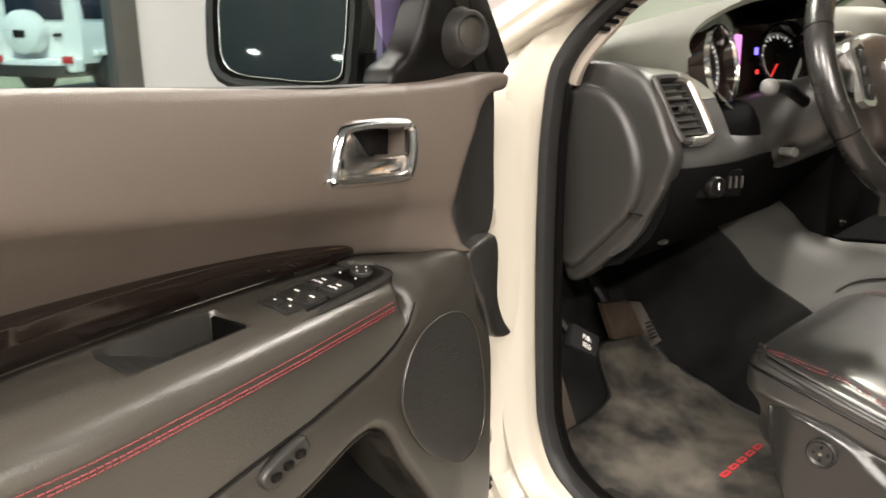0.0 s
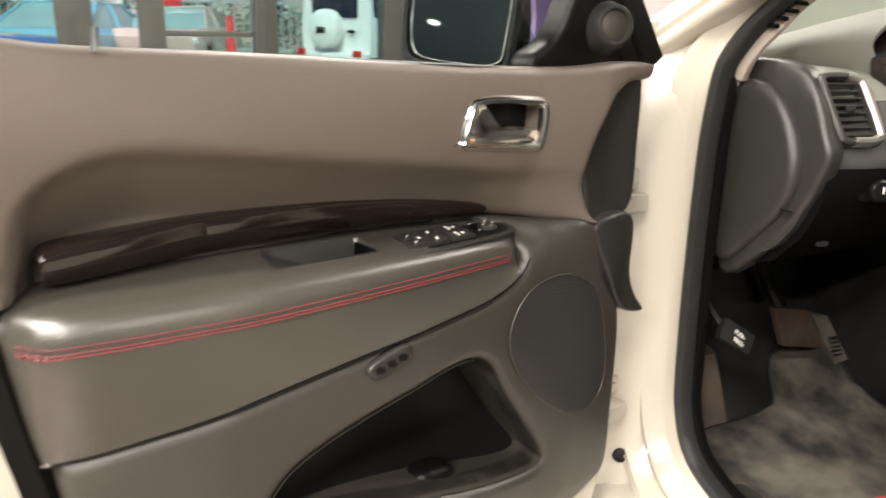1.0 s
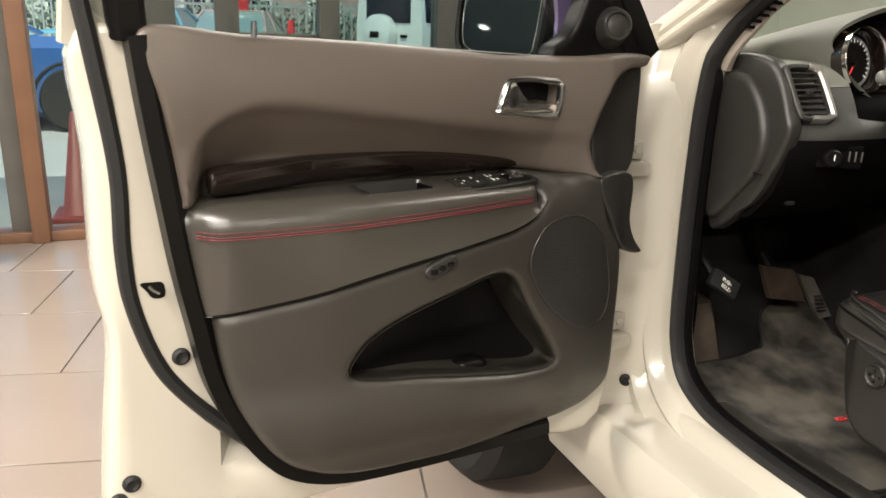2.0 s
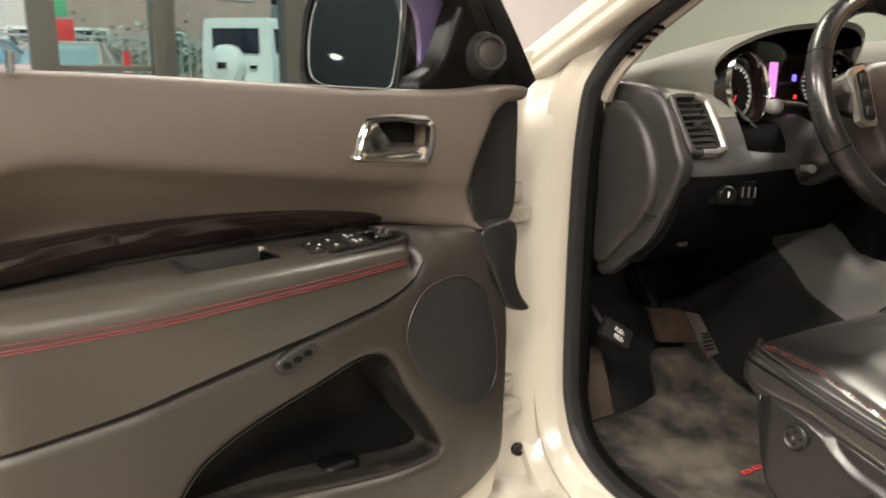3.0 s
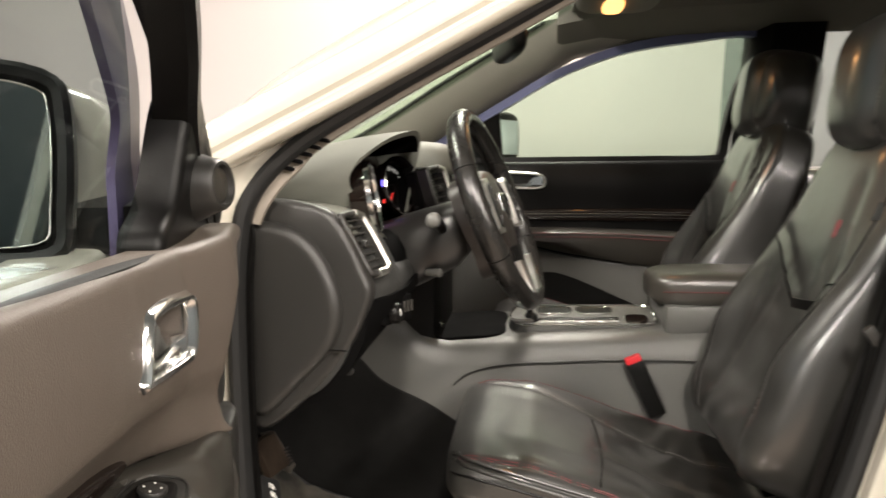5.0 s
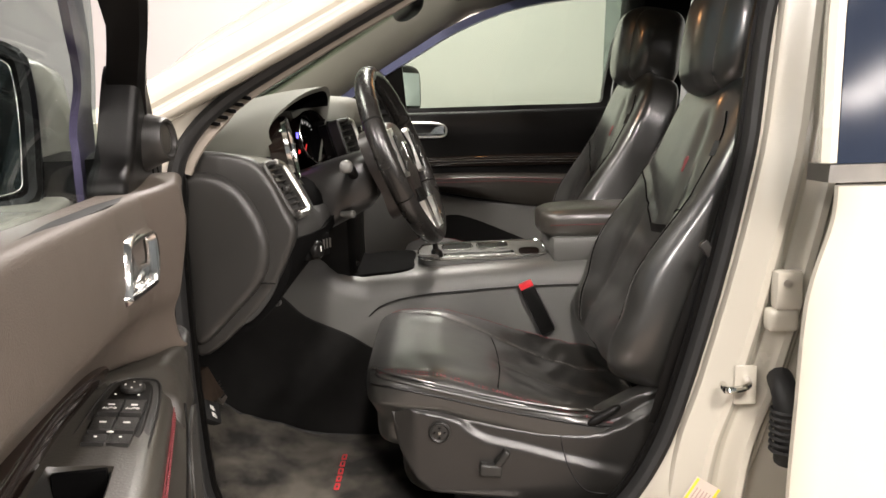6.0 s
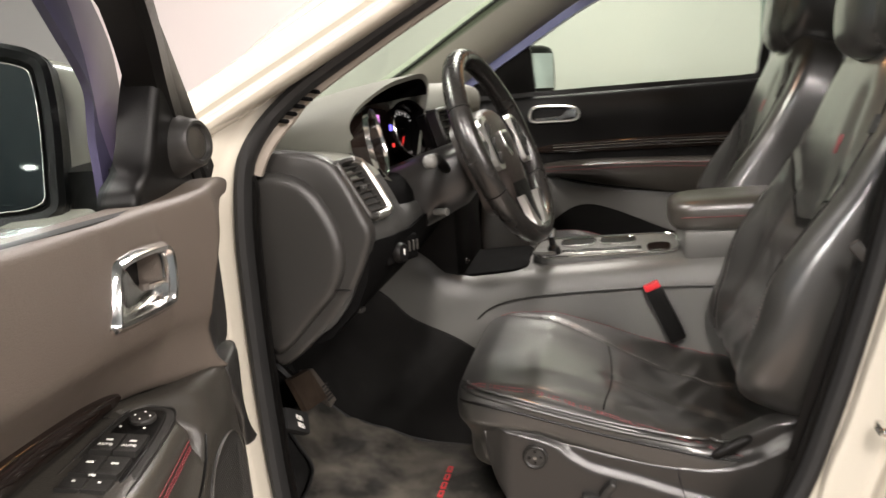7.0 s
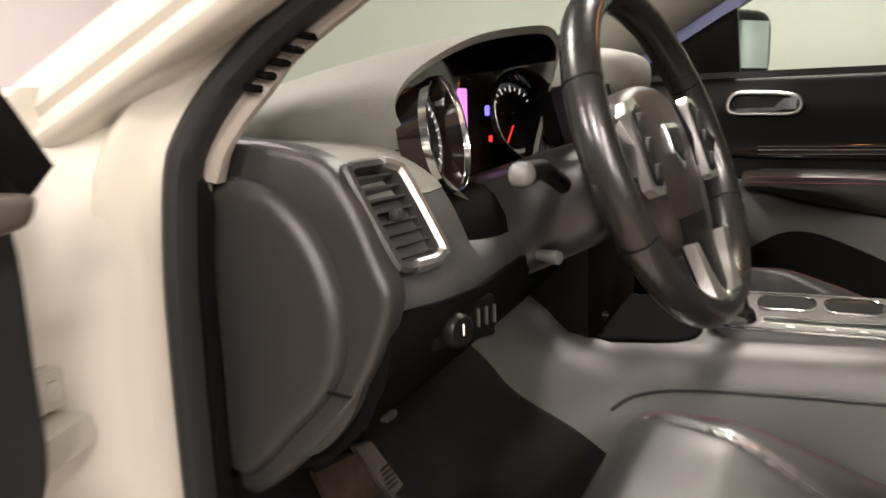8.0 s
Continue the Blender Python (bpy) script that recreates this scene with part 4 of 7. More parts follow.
part("belt_strip", sweep(dpath([(0.19, 1.176, -0.026), (0.4, 1.175, -0.028), (0.6, 1.175, -0.026), (0.835, 1.171, -0.024)]), [(-0.003, -0.010), (-0.003, 0.001), (0.001, 0.003), (0.012, 0.002), (0.014, -0.010)], up=(0, 0, 1)), RUBBER, door)
wp = part("window_pane", relief(spline([(0.19, 1.16), (0.21, 1.26), (0.30, 1.38), (0.45, 1.47), (0.60, 1.54), (0.74, 1.555), (0.80, 1.50), (0.835, 1.34), (0.838, 1.16)], 4, True), D, lambda u, z: -0.060 + 0.22 * max(0, z - 1.2), 0.004, 0.06), PANE, door, "clear side window pane")
wp.visible_shadow = False
part("lock_pin", tube([D(0.70, 1.172, -0.006), D(0.70, 1.192, -0.006)], 0.0042, 10, up=(1, 0, 0)), CHROME, door)
# hinges between door and pillar
for z in (0.62, 0.98):
    dh = part("door_hinge", box((-0.83, 0.400, z), (0.09, 0.060, 0.030), 0.008, 2, Matrix.Rotation(radians(20), 4, "Z")), PAINT, door)
    part("hinge_leaf", box((-0.812, 0.418, z + 0.034), (0.060, 0.022, 0.036), 0.006, 2, Matrix.Rotation(radians(14), 4, "Z")), PAINT, dh)
    part("hinge_pin", lathe([(0.008, -0.02), (0.008, 0.05), (0.005, 0.054)], Matrix.Translation((-0.848, 0.372, z)), 12), STEEL, dh)
    part("hinge_bolt", lathe([(0.009, 0), (0.009, 0.005), (0.001, 0.006)], Matrix.Translation((-0.800, 0.4085, z + 0.036)) @ Matrix.Rotation(radians(90), 4, "X"), 6), PAINT, dh)
part("grommet", lathe([(0.014, 0.0), (0.013, 0.004), (0.009, 0.006), (0.007, 0.002), (0.001, 0.002)], Matrix.Translation((-0.765, 0.412, 0.52)) @ Vector((-0.4, -0.9, 0)).to_track_quat("Z", "Y").to_matrix().to_4x4(), 18), RUBBER, body)
part("wire_boot", tube(spline([(-0.83, 0.46, 0.90), (-0.86, 0.40, 0.90), (-0.885, 0.345, 0.91)], 5), 0.020, 12), RUBBER, door)

# wing mirror
g0, g1, g2 = D(0.152, 1.184, -0.147), D(0.199, 1.196, -0.304), D(0.133, 1.326, -0.150)
e1, e2 = g1 - g0, g2 - g0
gn = e1.cross(e2).normalized()
if gn.dot(DU) < 0:
    gn = -gn
G = lambda a, b, c=0.0: g0 + e1 * float(a) + e2 * float(b) + gn * float(c)
go = lambda k: spline([(0.05 - k, -0.0 - k), (0.5, -0.035 - k), (0.93 + k, 0.02 - k), (1.03 + k, 0.35), (1.02 + k, 0.75), (0.90 + k, 0.985 + k), (0.5, 1.03 + k), (0.08 - k, 1.0 + k), (-0.02 - k, 0.85), (-0.02 - k, 0.2)], 4, True)
mirror = part("wing_mirror", relief(go(0.13), G, lambda a, b: -0.012, 0.030, 0.15), DARK, door, "wing mirror with a cream back shell")
cap = []
for k, d, lean_in in ((0.13, 0.040, 0.0), (0.13, 0.060, 0.10), (0.11, 0.085, 0.22), (0.05, 0.112, 0.30), (-0.10, 0.126, 0.30)):
    cap.append([G(a - lean_in * (1 - 0.6 * a), b, -d) for a, b in go(k)])
part("back_shell", loft(cap), PAINT, mirror, "cream painted back shell")
part("mirror_bezel", sweep([G(a, b, -0.002) for a, b in go(0.07)], [(-0.011, -0.016), (-0.010, 0.004), (-0.004, 0.010), (0.004, 0.008), (0.009, -0.002), (0.010, -0.016)], up=tuple(gn), closed=True), DARK, mirror, "black mirror bezel")
part("mirror_glass", relief(go(0.01), G, lambda a, b: 0.001, 0.004, 0.3), MIRROR, mirror, "mirror glass reflecting the dim showroom")
part("glass_edge", tube([G(a, b, 0.002) for a, b in go(0.012)], 0.0008, 6, True), STEEL, mirror, "thin bright edge of the mirror glass")
part("mirror_arm", loft([[D(u + a, z + b, w) for a, b in ((-0.06, -0.03), (0.0, -0.03), (0.0, 0.015), (-0.06, 0.025))] for u, z, w in ((0.13, 1.205, -0.03), (0.13, 1.20, -0.09), (0.125, 1.20, -0.16))]), DARK, mirror)

# ---- cabin ----
tilt = lambda x: 0.07 * (x + 0.4)
P3 = lambda x, y, z: Vector((x, y, z + tilt(x)))

# floor pan, toe board, tunnel carpet
fl = []
for x in np.linspace(-0.665, 0.74, 16):
    t = 0.035 * step(-0.5, -0.64, x)
    fl.append([P3(x, y, z + t * 0.3) for y, z in ((-2.0, 0.47), (-0.5, 0.47), (0.0, 0.485), (0.25, 0.497), (0.42, 0.545), (0.55, 0.66), (0.62, 0.80), (0.66, 0.95), (0.70, 0.95), (0.70, 0.42), (-2.0, 0.42))])
part("cabin_carpet", loft(fl), CARPET, suv, "dark grey cabin carpet")
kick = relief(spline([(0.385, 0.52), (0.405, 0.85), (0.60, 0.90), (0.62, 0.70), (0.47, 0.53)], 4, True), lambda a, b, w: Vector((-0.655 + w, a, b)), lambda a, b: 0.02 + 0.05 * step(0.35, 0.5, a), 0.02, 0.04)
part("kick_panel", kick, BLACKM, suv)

# dashboard: a profile drawn across the car
PROF = [(0.86, 1.165), (0.70, 1.195), (0.55, 1.212), (0.42, 1.218), (0.32, 1.212), (0.262, 1.195), (0.232, 1.165), (0.205, 1.11), (0.190, 1.07), (0.200, 1.02), (0.222, 0.975), (0.27, 0.935), (0.40, 0.90), (0.60, 0.89), (0.86, 0.95)]


def dash_y(x, y, z):
    k = step(-0.655, -0.54, x) * (1 - 0.35 * step(-0.1, 0.5, x))
    f = step(0.45, 0.20, y) * step(0.97, 1.08, z)
    bay = step(-0.512, -0.500, x) * step(-0.236, -0.248, x) * step(1.10, 1.135, z) * step(0.42, 0.34, y)
    return y + 0.085 * bay - 0.045 * k * f + 0.06 * step(0.45, 0.70, x) * f


prof = spline(PROF, 4, True)
split = 25
xs = np.sort(np.concatenate([[-0.652, -0.513, -0.499, -0.249, -0.235], np.linspace(-0.645, 0.72, 40)]))
dash = part("dashboard", loft([[P3(x, dash_y(x, y, z), z) for y, z in prof[split - 1:] + [prof[0]]] for x in xs]), DASHF, suv, "dashboard face, its weaker light put into a dark colour")
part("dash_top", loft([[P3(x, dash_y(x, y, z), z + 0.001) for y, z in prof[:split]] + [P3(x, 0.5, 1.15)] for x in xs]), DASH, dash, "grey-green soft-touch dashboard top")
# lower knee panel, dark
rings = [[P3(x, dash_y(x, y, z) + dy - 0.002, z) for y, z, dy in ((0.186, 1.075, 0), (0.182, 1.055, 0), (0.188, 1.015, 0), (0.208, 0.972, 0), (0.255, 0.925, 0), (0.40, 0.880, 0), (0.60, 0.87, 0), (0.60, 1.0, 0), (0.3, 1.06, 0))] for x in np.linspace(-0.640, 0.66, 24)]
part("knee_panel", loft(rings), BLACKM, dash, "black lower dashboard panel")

# end panel with its raised lid
endp = spline([(0.345, 1.20), (0.316, 1.212), (0.240, 1.199), (0.206, 1.165), (0.180, 1.110), (0.168, 1.080), (0.176, 1.048), (0.203, 0.993), (0.258, 0.926), (0.342, 0.866), (0.36, 0.95), (0.362, 1.1)], 5, True)
XE = lambda a, b, w: Vector((-0.652 - w, a, b))
part("end_panel", relief(endp, XE, lambda a, b: 0.004, 0.016, 0.03, edge=0.010), PLASTIC, dash, "black plastic dashboard end panel")
lidp = spline([(0.345, 1.172), (0.300, 1.177), (0.260, 1.158), (0.228, 1.115), (0.211, 1.060), (0.220, 1.005), (0.262, 0.955), (0.343, 0.888), (0.352, 1.0), (0.352, 1.1)], 5, True)
part("fuse_lid", relief(lidp, XE, lambda a, b: 0.020, 0.02, 0.02, edge=0.016), PLASTIC, dash, "rounded black fuse box lid")
part("panel_gap", tube([Vector((-0.6685, 0.203, 0.993)), Vector((-0.6675, 0.228, 0.994))], 0.0016, 6), DARK, dash)

# outer air vent, turned to the driver
vc = Vector((-0.604, 0.1915, 1.142))
va = Vector((0.965, -0.23, 0.03)).normalized()
vb = Vector((0.125, -0.44, -0.885)).normalized()
vn = va.cross(vb).normalized()
if vn.y > 0:
    vn = -vn


def vent(parent, c, a, b, n, sa, sb, slats=9):
    V = lambda s, t, w: c + a * float(s) + b * float(t) + n * float(w)
    o = lambda k: spline([(-sa - k, -sb * 0.82), (-sa * 0.90, -sb * 0.95 - k), (-sa * 0.6, -sb - k), (sa * 0.4, -sb - k), (sa * 0.85, -sb * 0.93 - k), (sa + k, -sb * 0.75), (sa + k, sb * 0.80), (sa * 0.88, sb * 0.95 + k), (sa * 0.55, sb + k), (-sa * 0.6, sb + k), (-sa * 0.92, sb * 0.94 + k), (-sa - k, sb * 0.78)], 4, True)
    ob = part("air_vent", relief(o(0.004), V, lambda s, t: -0.022, 0.02, 0.03), DARK, parent)
    part("vent_frame", sweep([V(s, t, 0.004) for s, t in o(0.001)], [(-0.005, -0.020), (-0.005, 0.001), (-0.002, 0.004), (0.003, 0.004), (0.005, 0.0), (0.005, -0.020)], up=tuple(n), closed=True), PLASTIC, ob)
    for i in range(slats):
        t = sb * (-0.8 + 1.6 * i / (slats - 1))
        q = [[V(s, t + dt, w) for dt, w in ((-0.003, -0.018), (-0.0015, 0.001), (0.0012, 0.001), (0.001, -0.018))] for s in np.linspace(-sa * 0.97, sa * 0.95, 5)]
        part("slat", loft(q), PLASTIC, ob)
    side_ = [V(s, t, 0.006) for s, t in spline([(sa * 0.45, -sb - 0.001), (sa * 0.88, -sb * 0.92), (sa + 0.003, -sb * 0.7), (sa + 0.003, sb * 0.78), (sa * 0.86, sb * 0.95), (sa * 0.5, sb + 0.002), (-sa * 0.4, sb + 0.002)], 5)]
    part("vent_chrome", sweep(side_, [(-0.0055, -0.010), (-0.0055, 0.001), (-0.0025, 0.005), (0.0025, 0.005), (0.006, 0.001), (0.006, -0.010)], up=tuple(n)), SATIN, ob, "broad chrome side strip")
    part("vent_tab", box(V(0, 0.0, 0.003), (0.012, 0.010, 0.010), 0.003), PLASTIC, ob)
    return ob


vent(dash, vc, va, vb, vn, 0.0290, 0.0485, 8)
vent(dash, P3(-0.205, 0.132, 1.205), Vector((0.96, -0.25, 0.06)).normalized(), Vector((0.1, -0.25, -0.95)).normalized(), Vector((-0.25, -0.93, 0.25)).normalized(), 0.038, 0.040, 6)

# headlamp switch plate, key lock, gap lines
sp = part("lamp_switch_plate", box((-0.550, 0.153, 1.034), (0.080, 0.010, 0.042), 0.004, 3, Matrix.Rotation(radians(-22), 4, "Z")), BLACKM, dash)
part("lamp_switch", lathe([(0.017, 0), (0.016, 0.008), (0.013, 0.011), (0.001, 0.011)], Matrix.Translation((-0.568, 0.152, 1.031)) @ Vector((-0.35, -0.93, 0.05)).to_track_quat("Z", "Y").to_matrix().to_4x4(), 20), DARK, sp)
part("switch_mark", box((-0.5718, 0.1412, 1.033), (0.002, 0.002, 0.011), 0.0008, 1), WHITEP, sp)
for i in range(3):
    part("dimmer", box((-0.538 + 0.010 * i, 0.1425 - 0.004 * i, 1.036), (0.0022, 0.006, 0.018), 0.0015, 2, Matrix.Rotation(radians(-22), 4, "Z")), STEEL, sp)
part("release_catch", box((-0.579, 0.222, 0.939), (0.020, 0.010, 0.008), 0.003), PLASTIC, dash)

# instrument cluster under its hood
lip = spline([(-0.462, 0.185, 1.140), (-0.500, 0.207, 1.180), (-0.529, 0.229, 1.229), (-0.521, 0.222, 1.262), (-0.485, 0.200, 1.289), (-0.43, 0.182, 1.309), (-0.35, 0.170, 1.322), (-0.27, 0.163, 1.329), (-0.232, 0.162, 1.318),
              (-0.222, 0.165, 1.296), (-0.228, 0.175, 1.25), (-0.240, 0.185, 1.19), (-0.250, 0.190, 1.14)], 4)


def hood_ring(s, inset=0.0):
    ring = []
    for p in lip:
        x, y, z = p
        top = step(1.19, 1.30, z)
        x1 = -0.375 + (x + 0.375) * (1.0 + 0.55 * s * (1 - 0.3 * top))
        z1 = z + (1.214 + tilt(x) - z) * (s ** 1.6) * step(1.17, 1.23, z) - inset
        ring.append(Vector((x1 + inset * (1.2 if x < -0.375 else -1.2) * (1 - top), y + s * (0.60 - y), z1)))
    return ring


bm = loft([hood_ring(s) for s in (0, 0.04, 0.12, 0.25, 0.42, 0.62, 0.82, 1.0)], closed=False, caps=False)
loft([hood_ring(0), hood_ring(0.004, 0.004), hood_ring(0.012, 0.009)], closed=False, caps=False, bm=bm)
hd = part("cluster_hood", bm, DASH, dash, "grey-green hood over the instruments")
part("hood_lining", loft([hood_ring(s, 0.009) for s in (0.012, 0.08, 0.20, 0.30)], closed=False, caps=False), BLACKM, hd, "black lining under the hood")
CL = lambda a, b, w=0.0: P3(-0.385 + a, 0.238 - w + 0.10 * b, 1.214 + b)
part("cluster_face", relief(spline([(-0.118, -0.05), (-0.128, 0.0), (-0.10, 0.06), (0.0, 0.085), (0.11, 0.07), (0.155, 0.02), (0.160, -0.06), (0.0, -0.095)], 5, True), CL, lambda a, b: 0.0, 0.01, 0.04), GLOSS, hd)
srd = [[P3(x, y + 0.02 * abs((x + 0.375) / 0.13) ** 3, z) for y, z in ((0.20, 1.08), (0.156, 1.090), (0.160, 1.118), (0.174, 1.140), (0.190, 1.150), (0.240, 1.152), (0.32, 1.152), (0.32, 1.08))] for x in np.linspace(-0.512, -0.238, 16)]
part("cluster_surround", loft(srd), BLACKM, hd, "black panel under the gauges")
DIALM = mat("dial_grey", (0.20, 0.20, 0.20), 0.5)
NEEDLE = glow("needle_red", (1.0, 0.05, 0.04), 0.6)
for gc, yaw, pitch, r in ((Vector((-0.470, 0.201, 1.208)), 0.118, 0.16, 0.060), (Vector((-0.266, 0.190, 1.225)), -0.415, 0.20, 0.058)):
    gn_ = Vector((math.sin(yaw) * math.cos(pitch), -math.cos(yaw) * math.cos(pitch), math.sin(pitch)))
    ga = Vector((math.cos(yaw), math.sin(yaw), 0))
    gb_ = -gn_.cross(ga) if gn_.cross(ga).z < 0 else gn_.cross(ga)
    GP = lambda a, b, w=0.0: gc + ga * float(a) + gb_ * float(b) + gn_ * float(w)
    ring = [(math.cos(k), math.sin(k)) for k in np.linspace(0, 2 * math.pi, 40, endpoint=False)]
    gr = part("gauge", loft([[GP(q * a, q * b, w) for a, b in ring] for q, w in ((r * 0.95, -0.006), (r * 0.965, -0.001), (r * 0.99, 0.001), (r * 1.01, 0.0), (r * 1.02, -0.008))], caps=False), CHROME, hd, "chrome gauge ring")
    part("gauge_tube", loft([[GP(q * a, q * b, w) for a, b in ring] for q, w in ((r * 0.955, -0.005), (r * 0.88, -0.018), (r * 0.82, -0.033), (r * 0.88, -0.036), (r * 1.00, -0.008))], caps=False), GLOSS, gr, "deep black gauge tube")
    part("dial", loft([[GP(q * a, q * b, w) for a, b in ring] for q, w in ((r * 0.83, -0.030), (r * 0.80, -0.0285), (r * 0.02, -0.0285))]), DARK, gr)
    part("dial_band", loft([[GP(q * a, q * b, w) for a, b in ring] for q, w in ((r * 0.80, -0.030), (r * 0.79, -0.0275), (r * 0.70, -0.0275), (r * 0.69, -0.030))], caps=False), DIALM, gr, "pale grey dial band")
    rot = Matrix(((ga.x, gb_.x, gn_.x, 0), (ga.y, gb_.y, gn_.y, 0), (ga.z, gb_.z, gn_.z, 0), (0, 0, 0, 1)))
    for i in range(21):
        k = radians(-40 + 13 * i)
        part("dial_mark", box(GP(r * 0.66 * math.cos(k), r * 0.66 * math.sin(k), -0.0268), (0.008 if i % 2 == 0 else 0.004, 0.0014, 0.001), 0, m=rot @ Matrix.Rotation(k, 4, "Z")), LIT, gr)
    part("needle", box(GP(-r * 0.28, -r * 0.42, -0.024), (0.036, 0.0022, 0.0018), 0.0006, 1, rot @ Matrix.Rotation(radians(56), 4, "Z")), NEEDLE, gr, "red needle")
    part("hub", lathe([(0.008, 0.0), (0.007, 0.005), (0.001, 0.006)], Matrix.Translation(GP(0, 0, -0.0285)) @ rot, 16), DARK, gr)
part("display", box(CL(0.006, 0.010, 0.010), (0.022, 0.004, 0.062), 0.002, 1), glow("display_pink", (0.80, 0.28, 0.80), 0.7), hd, "lit pink driver display")
part("warning_lamp", box(CL(0.050, 0.012, 0.022), (0.010, 0.003, 0.012), 0.002, 1), glow("lamp_blue", (0.15, 0.12, 1.0), 1.5), hd)
part("warning_lamp", box(CL(0.056, -0.022, 0.020), (0.008, 0.003, 0.008), 0.002, 1), NEEDLE, hd)

# steering column, stalk, wheel
WC, rake, turn = Vector((-0.369, 0.002, 1.184)), radians(21), radians(-6.5)
ax = Vector((math.sin(turn) * math.cos(rake), -math.cos(turn) * math.cos(rake), math.sin(rake)))
col = loft([[WC - ax * d + Vector((hw * math.copysign(abs(math.cos(k)) ** 0.6, math.cos(k)), 0, -0.015 + hh * math.copysign(abs(math.sin(k)) ** 0.6, math.sin(k)))) for k in np.linspace(0, 2 * math.pi, 20, endpoint=False)] for d, hw, hh in ((0.055, 0.045, 0.045), (0.075, 0.060, 0.060), (0.15, 0.066, 0.068), (0.26, 0.070, 0.075))])
colu = part("steering_column", col, SHIELD, suv)
stalk_p = [WC - ax * 0.10 + Vector((-0.05, 0, 0)), Vector((-0.47, 0.10, 1.172)), Vector((-0.535, 0.094, 1.174))]
st = part("stalk", sweep(spline(stalk_p, 5), round_profile(0.009, 10), scales=[1.0 + 0.25 * (i / 10) for i in range(11)]), DARK, colu)
part("stalk_tip", blob((-0.545, 0.093, 1.174), (0.013, 0.012, 0.012), 2.3, 5), GREY, st, "grey stalk end")
part("tilt_lever", lathe([(0.006, -0.02), (0.007, 0.0), (0.008, 0.003), (0.007, 0.009), (0.001, 0.010)], Matrix.Translation((-0.423, 0.106, 1.076)) @ Vector((-0.4, -0.9, 0)).to_track_quat("Z", "Y").to_matrix().to_4x4(), 14), GREY, colu)

wx = Vector((math.cos(turn), math.sin(turn), 0.0))
wy = ax.cross(wx)
WP = lambda a, b, c=0.0: WC + wx * float(a) + wy * float(b) + ax * float(c)
sw = part("steering_wheel", sweep([WP(0.171 * math.cos(k), 0.171 * math.sin(k)) for k in np.linspace(0, 2 * math.pi, 64, endpoint=False)], round_profile(0.0175, 14, 0.95, 1.1), up=tuple(ax), closed=True), WHEEL, suv, "black leather steering wheel with satin spokes")
for k in (25, 155, 205, 335):
    k = radians(k)
    part("rim_seam", sweep([WP(0.171 * math.cos(q), 0.171 * math.sin(q)) for q in (k, k + 0.012)], round_profile(0.0180, 14, 0.95, 1.1), up=tuple(ax)), DARK, sw)
pad = relief(spline([(-0.085, -0.01), (-0.080, 0.045), (-0.050, 0.068), (0.0, 0.074), (0.050, 0.068), (0.080, 0.045), (0.085, -0.01), (0.064, -0.060), (0.054, -0.090), (0.026, -0.108), (-0.026, -0.108), (-0.054, -0.090), (-0.064, -0.060)], 5, True), WP, lambda a, b: 0.012 - 1.2 * (a * a + b * b), 0.045, 0.02, edge=0.014)
pd = part("airbag_pad", pad, PADM, sw, "black airbag cover, brownish reflection put into its colour")
emb = part("badge", relief([(-0.020, 0.026), (0.020, 0.026), (0.020, -0.006), (0.0, -0.026), (-0.020, -0.006)], WP, lambda a, b: 0.0145, 0.004, 0.03, edge=0.002), CHROME, pd, "chrome shield badge")
part("badge_inlay", relief([(-0.013, 0.020), (0.013, 0.020), (0.013, -0.003), (0.0, -0.016), (-0.013, -0.003)], WP, lambda a, b: 0.0160, 0.002, 0.03), DARK, emb)
for s in (-1, 1):
    sk = [[WP(s * a, b0 + db, c) for db, c in ((-h, -0.008), (-h, 0.006), (0, 0.012), (h, 0.006), (h, -0.008))] for a, b0, h, c0 in ((0.072, 0.012, 0.036, 0), (0.11, 0.008, 0.030, 0), (0.145, 0.004, 0.020, 0), (0.166, 0.0, 0.014, 0))]
    spk_ = part("spoke", loft(sk), DARK, sw)
    part("spoke_insert", loft([[WP(s * a, b0 + db, c) for db, c in ((-h, 0.004), (-h, 0.014), (h, 0.015), (h, 0.004))] for a, b0, h in ((0.079, 0.004, 0.040), (0.086, 0.006, 0.048), (0.106, 0.004, 0.046), (0.116, 0.002, 0.036))]), SATIN, spk_, "satin silver switch surround")
    part("switch_field", loft([[WP(s * a, b0 + db, c) for db, c in ((-h, 0.010), (-h, 0.0162), (h, 0.0172), (h, 0.010))] for a, b0, h in ((0.084, 0.006, 0.034), (0.090, 0.006, 0.040), (0.104, 0.004, 0.036), (0.108, 0.003, 0.028))]), DARK, spk_, "black switch field")
    for t in (-0.022, 0.004, 0.028):
        part("wheel_button", box(WP(s * 0.096, t + 0.002, 0.0170), (0.014, 0.005, 0.014), 0.0015), PLASTIC, spk_)
low_sp = [[WP(a * k0, b, c) for a, c in ((-1, -0.006), (-1, 0.006), (-0.4, 0.010), (0.4, 0.010), (1, 0.006), (1, -0.006))] for b, k0 in ((-0.070, 0.044), (-0.10, 0.038), (-0.14, 0.034), (-0.165, 0.044))]
ls = part("lower_spoke", loft(low_sp), DARK, sw, "black lower spoke with two satin arms")
